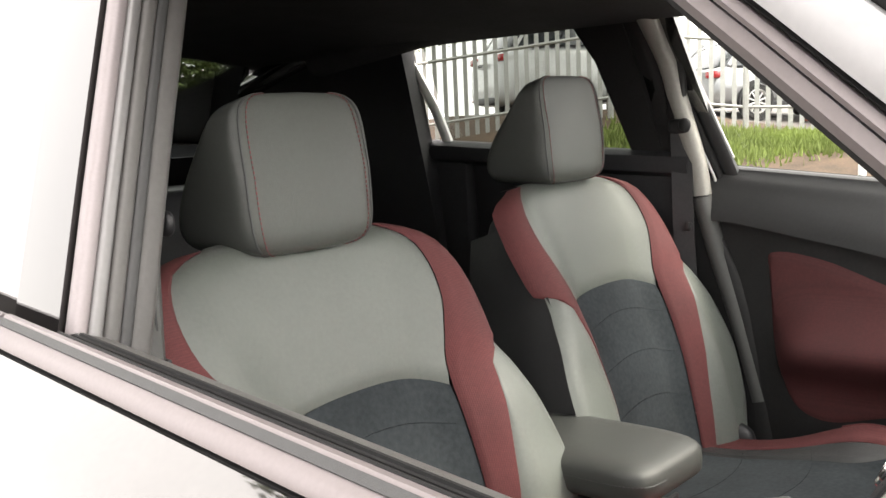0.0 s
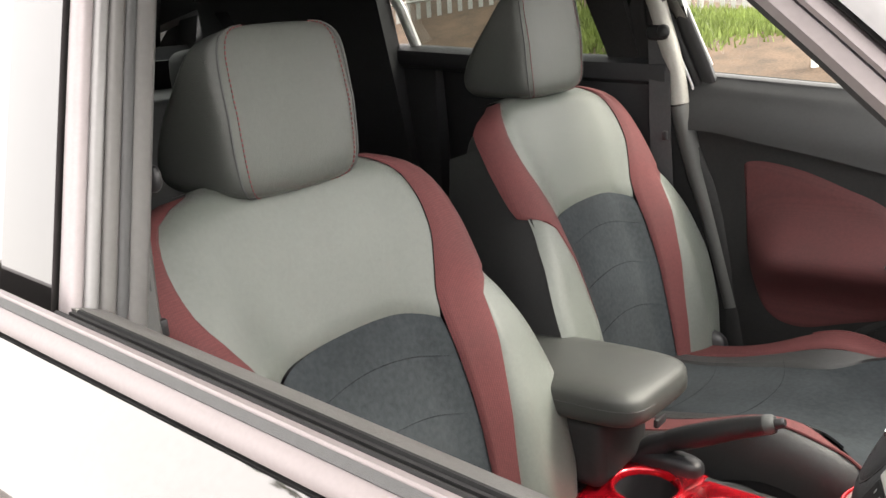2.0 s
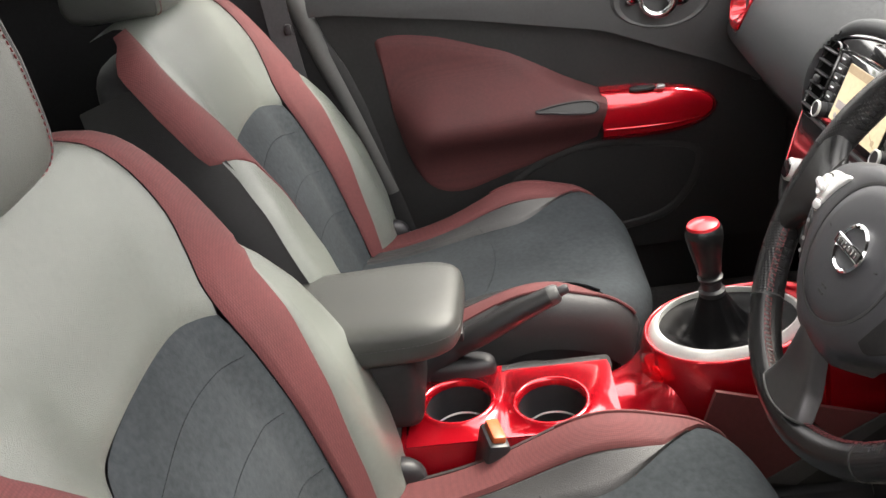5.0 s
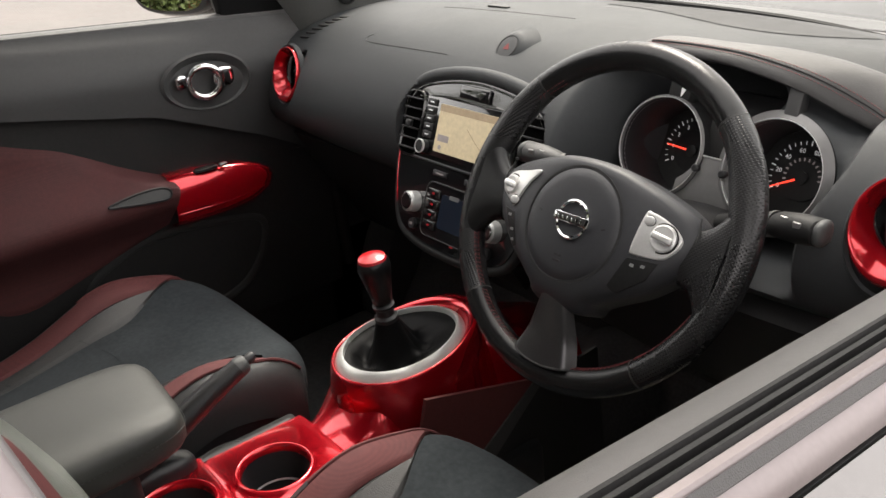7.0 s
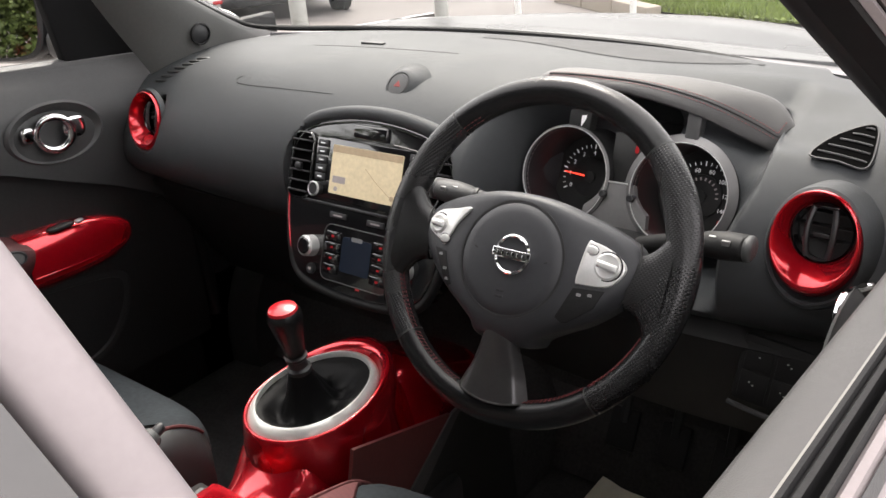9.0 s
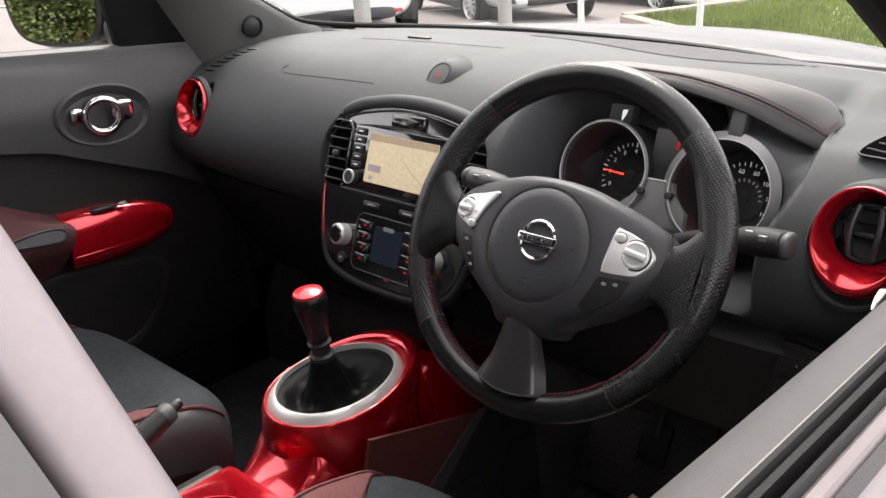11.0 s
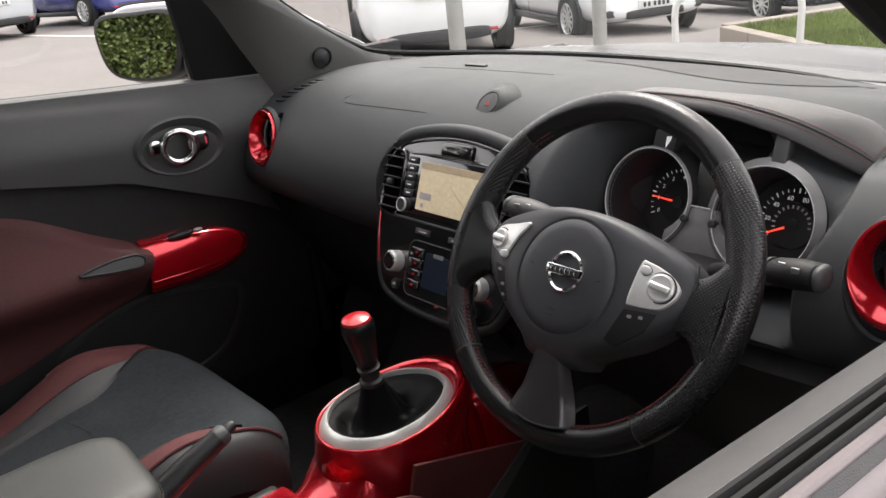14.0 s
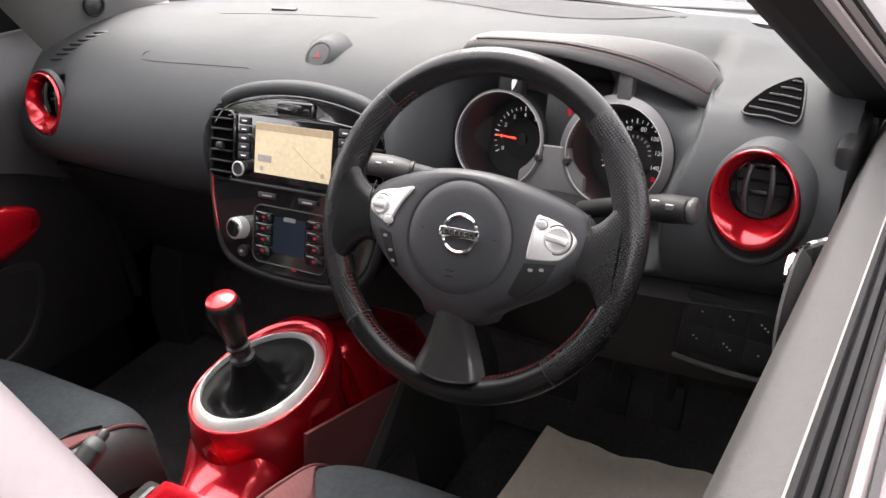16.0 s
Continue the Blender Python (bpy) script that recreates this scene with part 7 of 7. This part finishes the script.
for x0, y0, x1, y1 in ((-9.6, 13.2, -9.4, 9.8), (-5.6, 13.6, -4.4, 11.0), (-15, 6, -22, 5), (-16, 9, -23, 8)):
    a = math.degrees(math.atan2(y1 - y0, x1 - x0))
    ln = math.hypot(x1 - x0, y1 - y0)
    tagged(part("bay_line", box(((x0 + x1) / 2, (y0 + y1) / 2, lie((x0 + x1) / 2, (y0 + y1) / 2) + 0.006), (ln, 0.1, 0.004), m=pose(0, 0, 0, 0, 0, a) @ pose(0, 0, 0, 0, math.degrees(-math.atan2(lie(x1, y1) - lie(x0, y0), ln)), 0)), LINE), "white painted parking bay line", "road marking", kind="structure")

# parked cars


def wheel_parts(car, x, y, sg, m, r=0.32):
    w = part("wheel", moved(lathe([(r * 0.70, -0.09), (r * 0.96, -0.10), (r, -0.06), (r, 0.06), (r * 0.96, 0.10), (r * 0.70, 0.09)], 30, Matrix.Translation((x, y, r)) @ Matrix.Rotation(math.pi / 2 * sg, 4, "Y")), m), TYRE, car)
    hub = Matrix.Translation((x, y, r)) @ Matrix.Rotation(math.pi / 2 * sg, 4, "Y")
    part("rim", moved(lathe([(r * 0.70, 0.085), (r * 0.66, 0.095), (r * 0.62, 0.07), (r * 0.60, 0.0)], 30, hub), m), SATIN, w)
    part("rim_well", moved(lathe([(r * 0.62, 0.02), (0, 0.02)], 24, hub), m), INK, w)
    for k in range(10):
        part("spoke", moved(box((r * 0.34, 0, 0.07), (r * 0.60, 0.028, 0.02), 0.005), m @ hub @ Matrix.Rotation(2 * math.pi * k / 10, 4, "Z")), SATIN, w)
    part("hub_cap", moved(lathe([(0.05, 0.07), (0.045, 0.09), (0, 0.092)], 16, hub), m), SATIN, w)


def parked_car(x, y, head, paint, label, plate_mat=PLATE_W, tall=0.0, length=4.3, group="parked cars", full=True):
    z0 = lie(x, y)
    car = thing("parked_car", (x, y, z0), label, "car", group)
    m = Matrix.Translation((x, y, z0)) @ Matrix.Rotation(radians(head), 4, "Z")
    k = length / 4.3
    st = [(-2.15, 0.42, 0.66, 0.34), (-2.13, 0.70, 0.76, 0.28), (-2.05, 0.90, 0.83, 0.25), (-1.85, 1.0, 0.88, 0.23), (-1.2, 1.02, 0.905, 0.22), (0, 1.0, 0.91, 0.22), (0.8, 0.97, 0.905, 0.22), (1.2, 0.93, 0.90, 0.22), (1.65, 0.84, 0.88, 0.23), (1.95, 0.74, 0.83, 0.25), (2.1, 0.62, 0.74, 0.28), (2.15, 0.46, 0.62, 0.34)]
    rings = []
    for sy, top, w, bot in st:
        top += tall * 0.6
        r = []
        for q in range(28):
            a = 2 * math.pi * q / 28
            cx, cz = spow(math.cos(a), 0.42), spow(math.sin(a), 0.5)
            r.append(V3((w * cx * (1 - 0.05 * max(0, cz) - 0.05 * max(0, -cz)), sy * k, (top + bot) / 2 + (top - bot) / 2 * cz)))
        rings.append(r)
    part("body", moved(loft(rings), m), paint, car)
    h = 1.46 + tall
    bz = 0.97 + tall * 0.6
    cab = []
    for t, w, ya, yb in ((0, 0.82, -1.95, 1.15), (0.5, 0.75, -1.72, 0.72), (0.9, 0.66, -1.42, 0.30), (1.0, 0.58, -1.25, 0.12)):
        z = bz + (h - bz) * t
        cab.append([V3((w * spow(math.cos(a), 0.4), ((ya + yb) / 2 + (yb - ya) / 2 * spow(math.sin(a), 0.4)) * k, z)) for a in (2 * math.pi * q / 32 for q in range(32))])
    part("cabin_glass", moved(loft(cab), m), DARKGLASS, car, "dark car windows")
    part("roof", moved(grid(lambda u, v: V3(((-0.64 + 1.28 * u), (-1.42 + 1.72 * v) * k, h + 0.012 - 0.05 * (2 * u - 1) ** 2 - 0.05 * (2 * v - 1) ** 4)), 8, 8, thick=0.03), m), paint, car)
    for sg in (-1, 1):
        for ya, yb in ((1.10, 0.20), (-0.25, -0.32), (-1.85, -1.35)):
            part("pillar", moved(tube([(sg * 0.815, ya * k, bz), (sg * 0.745, (ya + yb) / 2 * k, (bz + h) / 2), (sg * 0.625, yb * k, h)], 0.035, 8), m), paint, car)
        part("door_mirror", moved(sup((sg * 0.96, 0.72 * k, 0.98 + tall * 0.6), (0.10, 0.06, 0.07), 0.6, 0.6, 16, 8), m), paint, car)
        part("sill", moved(box((sg * 0.875, 0, 0.27), (0.06, 2.0 * k, 0.10), 0.02), m), BLACKP, car)
        part("tail_lamp", moved(sup((sg * 0.66, -2.06 * k, 0.83 + tall * 0.5), (0.17, 0.09, 0.075), 0.5, 0.5, 20, 10), m), LAMP_R, car, "red tail lamp")
        part("headlamp", moved(sup((sg * 0.64, 1.99 * k, 0.70 + tall * 0.5), (0.20, 0.13, 0.065), 0.6, 0.5, 20, 10), m), LAMP_W, car, "clear headlamp")
        part("fog_recess", moved(sup((sg * 0.60, 2.10 * k, 0.40), (0.13, 0.05, 0.05), 0.5, 0.5, 16, 8), m), BLACKP, car)
        part("reflector", moved(box((sg * 0.55, -2.145 * k, 0.36), (0.24, 0.03, 0.04), 0.01), m), LAMP_R, car, "red rear reflector")
        part("handle", moved(box((sg * 0.912, -0.2, 0.86), (0.02, 0.2, 0.03), 0.008), m), paint, car)
        if full:
            part("door_line", moved(tube([(sg * 0.912, -0.28 * k, 0.97), (sg * 0.918, -0.28 * k, 0.6), (sg * 0.905, -0.25 * k, 0.28)], 0.004, 5), m), INK, car)
            part("door_line", moved(tube([(sg * 0.905, 0.95 * k, 0.95), (sg * 0.916, 0.98 * k, 0.6), (sg * 0.90, 0.92 * k, 0.28)], 0.004, 5), m), INK, car)
        for wy in (-1.32, 1.32):
            part("wheel_arch", moved(lathe([(0.375, -0.02), (0.375, 0.03), (0.33, 0.03), (0.33, -0.02)], 30, Matrix.Translation((sg * 0.885, wy * k, 0.33)) @ Matrix.Rotation(math.pi / 2 * sg, 4, "Y")), m), BLACKP, car)
            part("arch_well", moved(lathe([(0.37, 0.012), (0, 0.012)], 26, Matrix.Translation((sg * 0.888, wy * k, 0.34)) @ Matrix.Rotation(math.pi / 2 * sg, 4, "Y")), m), INK, car)
            wheel_parts(car, sg * 0.86, wy * k, sg, m)
    part("rear_bumper_insert", moved(sup((0, -2.12 * k, 0.34), (0.60, 0.06, 0.07), 0.4, 0.4, 24, 10), m), BLACKP, car)
    g = part("grille", moved(sup((0, 2.07 * k, 0.62), (0.36, 0.06, 0.085), 0.4, 0.4, 28, 10), m), INK, car)
    for q in range(5):
        part("grille_bar", moved(box((0, 2.125 * k, 0.565 + 0.028 * q), (0.64 - 0.05 * abs(q - 3), 0.025, 0.009), 0.003), m), SATIN, g)
    part("front_intake", moved(sup((0, 2.11 * k, 0.36), (0.45, 0.06, 0.06), 0.4, 0.4, 24, 10), m), INK, car)
    for yp, zz, mt2 in ((-2.165, 0.72 + tall * 0.5, PLATE_Y if plate_mat is PLATE_Y else PLATE_W), (2.165, 0.48, PLATE_W)):
        p = part("number_plate", moved(box((0, yp * k, zz), (0.50, 0.02, 0.105), 0.004), m), mt2, car, "plate with dark bars")
        for q in range(6):
            part("plate_bar", moved(box((-0.18 + 0.065 * q + (0.02 if q > 3 else 0), (yp + math.copysign(0.012, yp)) * k, zz), (0.038, 0.004, 0.06)), m), INK, p)
    return car


parked_car(-8.66, 7.66, 56, WHITEP, "white estate car showing red tail lamps", PLATE_Y, tall=0.20, length=4.6)
parked_car(-8.53, 10.98, 245, WHITEP, "white hatchback with silver grille parked in a bay")
parked_car(-7.98, 15.1, 245, DARKP, "dark blue four wheel drive in a bay", tall=0.2, length=4.5)
parked_car(-21.0, 4.6, 100, SILVP, "silver hatchback in the far row", full=False)
parked_car(-20.6, 7.4, 100, BLUEP, "blue hatchback in the far row", full=False)
parked_car(-20.8, 10.2, 100, DARKP, "dark hatchback in the far row", full=False)
parked_car(-20.6, 13.0, 100, SILVP, "silver saloon in the far row", full=False)
parked_car(-14.6, -8.8, 60, WHITEP, "white van behind the fence", tall=0.6, length=4.9, full=False)
parked_car(-16.2, -5.6, 60, SILVP, "silver car behind the fence", full=False)

# hoop barrier and lamp posts
hp = thing("hoop_barrier", (-2.2, 5.05, 0.09), "white tubular steel hoop barrier on grass", "barrier")
A, B = V3((-2.54, 4.86, 0)), V3((-1.90, 5.26, 0))
part("hoop", tube(spline([A + V3((0, 0, 0.02)), A + V3((0, 0, 0.4)), A + V3((0, 0, 0.62)), A + (B - A) * 0.06 + V3((0, 0, 0.70)), A + (B - A) * 0.2 + V3((0, 0, 0.735)), A + (B - A) * 0.8 + V3((0, 0, 0.755)), A + (B - A) * 0.94 + V3((0, 0, 0.72)), B + V3((0, 0, 0.62)), B + V3((0, 0, 0.4)), B + V3((0, 0, 0.02))], 60), 0.022, 12), WPAINT, hp)
for c in (A, B):
    part("ground_collar", lathe([(0.05, 0), (0.045, 0.015), (0.024, 0.02)], 16, Matrix.Translation((c.x, c.y, 0.085))), GALV, hp)
for x, y, r in ((-5.1, 5.2, 0.075), (-4.2, 6.08, 0.062)):
    g = lie(x, y) - 0.01
    ps = thing("steel_post", (x, y, g), "grey galvanised steel post", "post", "steel posts")
    h = 4.5
    part("shaft", lathe([(r, 0), (r, h), (r * 0.7, h + 0.02), (0, h + 0.03)], 18, Matrix.Translation((x, y, g))), GALV, ps)
    part("foot_plate", box((x, y, g + 0.016), (r * 4, r * 4, 0.02), 0.004), GALV, ps)

# palisade fence on the bank
fence = thing("palisade_fence", (-11.3, -5.6, 0.8), "galvanised steel palisade fence with pointed pales", "fence")
FP = [(-4.8, -12.4), (-9.3, -8.9), (-11.1, -6.4), (-12.0, -4.6), (-12.9, -1.4), (-13.3, 0.2)]
pal = None
run_pts = []
for (xa, ya), (xb, yb) in zip(FP, FP[1:]):
    n = int(math.hypot(xb - xa, yb - ya) / 0.155)
    for q in range(n):
        run_pts.append((xa + (xb - xa) * q / n, ya + (yb - ya) * q / n, math.degrees(math.atan2(yb - ya, xb - xa))))
for x, y, a in run_pts:
    if pal is None:
        b = plate([(-0.034, 0), (0.034, 0), (0.034, 1.72), (0.012, 1.80), (0, 1.76), (-0.012, 1.80), (-0.034, 1.72)], 0.006, Matrix.Rotation(math.pi / 2, 4, "X"))
        ob = part("pale", b, GALV, fence)
        pal = ob.data
        for vv in pal.vertices:
            vv.co += ORG[fence.name]
    else:
        ob = new("pale", pal)
        ob.parent = fence
    ob.matrix_basis = pose(x - fence.location.x, y - fence.location.y, lie(x, y) + 0.06 - fence.location.z, 0, 0, a)
for (xa, ya), (xb, yb) in zip(FP, FP[1:]):
    for hgt in (0.40, 1.38):
        part("rail", tube([(xa, ya, lie(xa, ya) + hgt), (xb, yb, lie(xb, yb) + hgt)], 0.028, 6), GALV, fence)
    part("post", tube([(xa, ya, lie(xa, ya) - 0.1), (xa, ya, lie(xa, ya) + 1.75)], 0.05, 8), GALV, fence)
# white gate
gate = thing("white_gate", (-8.6, -0.8, 0.5), "white painted steel bar gate standing open", "gate")
GA, GB = V3((-8.55, -1.95, 0.52)), V3((-8.95, 0.95, 0.46))
for hgt in (0.24, 1.55):
    part("rail", tube([GA + V3((0, 0, hgt)), GB + V3((0, 0, hgt))], 0.03, 8), WPAINT, gate)
for e in (GA, GB):
    part("stile", tube([e + V3((0, 0, -0.12)), e + V3((0, 0, 1.65))], 0.04, 10), WPAINT, gate)
for q in range(1, 22):
    e = GA.lerp(GB, q / 22)
    part("bar", box(e + V3((0, 0, 0.83)), (0.02, 0.055, 1.62), 0.004, m=pose(0, 0, 0, 0, 0, 8)), WPAINT, gate)
# cladding wall beyond
wl = thing("cladding_wall", (-17, -4.0, 0.9), "red brown ribbed metal wall beyond the fence", "wall")
part("wall_sheet", grid(lambda u, v: V3((-16.2 - 1.2 * u + 0.03 * (1 if int(u * 96) % 2 else -1), -5.2 + 6.4 * u, 0.7 + 2.6 * v)), 96, 2, thick=0.05), BRICKW, wl)
part("wall_cap", tube([(-16.2, -5.2, 3.32), (-17.4, 1.2, 3.32)], 0.06, 6), WPAINT, wl)

# trees and hedge


def leaf_cloud(bm, rnd, cx, cy, cz, rx, ry, rz, n, size):
    for _ in range(n):
        while True:
            p = V3((rnd.uniform(-1, 1), rnd.uniform(-1, 1), rnd.uniform(-1, 1)))
            if 0.3 < p.length < 1:
                break
        c = V3((cx + p.x * rx, cy + p.y * ry, cz + p.z * rz))
        a = V3((rnd.uniform(-1, 1), rnd.uniform(-1, 1), rnd.uniform(-0.6, 0.6))).normalized() * size * rnd.uniform(0.6, 1.3)
        b = a.orthogonal().normalized() * size * 0.55
        b.rotate(Matrix.Rotation(rnd.uniform(0, 6.28), 3, a))
        bm.faces.new([bm.verts.new(c - a), bm.verts.new(c + b), bm.verts.new(c + a), bm.verts.new(c - b)])


def tree(x, y, h, spread, seed, n=5200, size=0.09):
    rnd = random.Random(seed)
    z0 = lie(x, y)
    t = thing("tree", (x, y, z0), "leafy broadleaf tree with an open crown", "tree", "trees")
    top = V3((x + rnd.uniform(-0.3, 0.3), y + rnd.uniform(-0.3, 0.3), z0 + h * 0.6))
    bms = tube(spline([(x, y, z0 - 0.1), (x + 0.05, y, z0 + h * 0.25), tuple(top)], 8), [0.16, 0.14, 0.13, 0.12, 0.11, 0.10, 0.09, 0.07], 10)
    ends = []
    for q in range(9):
        a = q * 2.4 + rnd.random()
        s = V3((x, y, z0 + h * (0.28 + 0.035 * q)))
        e = s + V3((math.cos(a) * spread * rnd.uniform(0.5, 0.9), math.sin(a) * spread * rnd.uniform(0.5, 0.9), h * rnd.uniform(0.15, 0.4)))
        bms = join(bms, tube(spline([tuple(s), tuple((s + e) / 2 + V3((0, 0, -0.1))), tuple(e)], 6), [0.05, 0.045, 0.04, 0.03, 0.02, 0.01], 6))
        ends.append(e)
    part("trunk", bms, BARK, t)
    cb = bmesh.new()
    for e in ends + [top + V3((0, 0, h * 0.2))] * 2:
        for _ in range(3):
            o = V3((rnd.gauss(0, 0.35), rnd.gauss(0, 0.35), rnd.gauss(0, 0.3))) * spread * 0.5
            r = spread * rnd.uniform(0.22, 0.42)
            leaf_cloud(cb, rnd, e.x + o.x, e.y + o.y, e.z + o.z, r, r, r * 0.8, n // 33, size)
    part("crown", cb, LEAF, t, recalc=False)


tree(4.7, -2.2, 11.5, 2.8, 3, 13000, 0.12)
tree(0.6, -11.5, 8.5, 2.4, 5)
tree(-12.6, -7.2, 5.0, 2.0, 9, 4200)
tree(-10.2, -10.6, 6.0, 2.4, 11)
hb_m = bmesh.new()
rh = random.Random(21)
for q in range(70):
    u = q / 69
    cx, cy = 2.5 - 10.0 * u, -8.6 - 0.9 * math.sin(u * 5) + 0.6 * u
    leaf_cloud(hb_m, rh, cx + rh.gauss(0, 0.2), cy + rh.gauss(0, 0.25), lie(cx, cy) + rh.uniform(0.3, 2.7), 0.75, 0.6, 0.7, 1500, 0.032)
for q in range(80):
    u = q / 79
    cx, cy = 2.5 - 10.0 * u, -9.5 - 0.9 * math.sin(u * 5) + 0.6 * u
    leaf_cloud(hb_m, rh, cx + rh.gauss(0, 0.2), cy + rh.gauss(0, 0.2), lie(cx, cy) + rh.uniform(0.3, 3.2), 0.8, 0.5, 0.8, 800, 0.065)
hedge = thing("hedge", (-2.5, -9.0, 0.0), "overgrown green hedge with bare stems", "hedge")
part("foliage", hb_m, LEAF, hedge, recalc=False)["kind"] = "stuff"
for q in range(24):
    x = 2.2 - 9.6 * q / 23
    part("stem", tube([(x, -8.7 + 0.3 * math.sin(q * 2.1), 0.0), (x + 0.1 * math.sin(q), -8.8, 1.0), (x + 0.25 * math.sin(q * 1.7), -8.9, 2.2)], [0.035, 0.028, 0.012], 6), BARK, hedge)
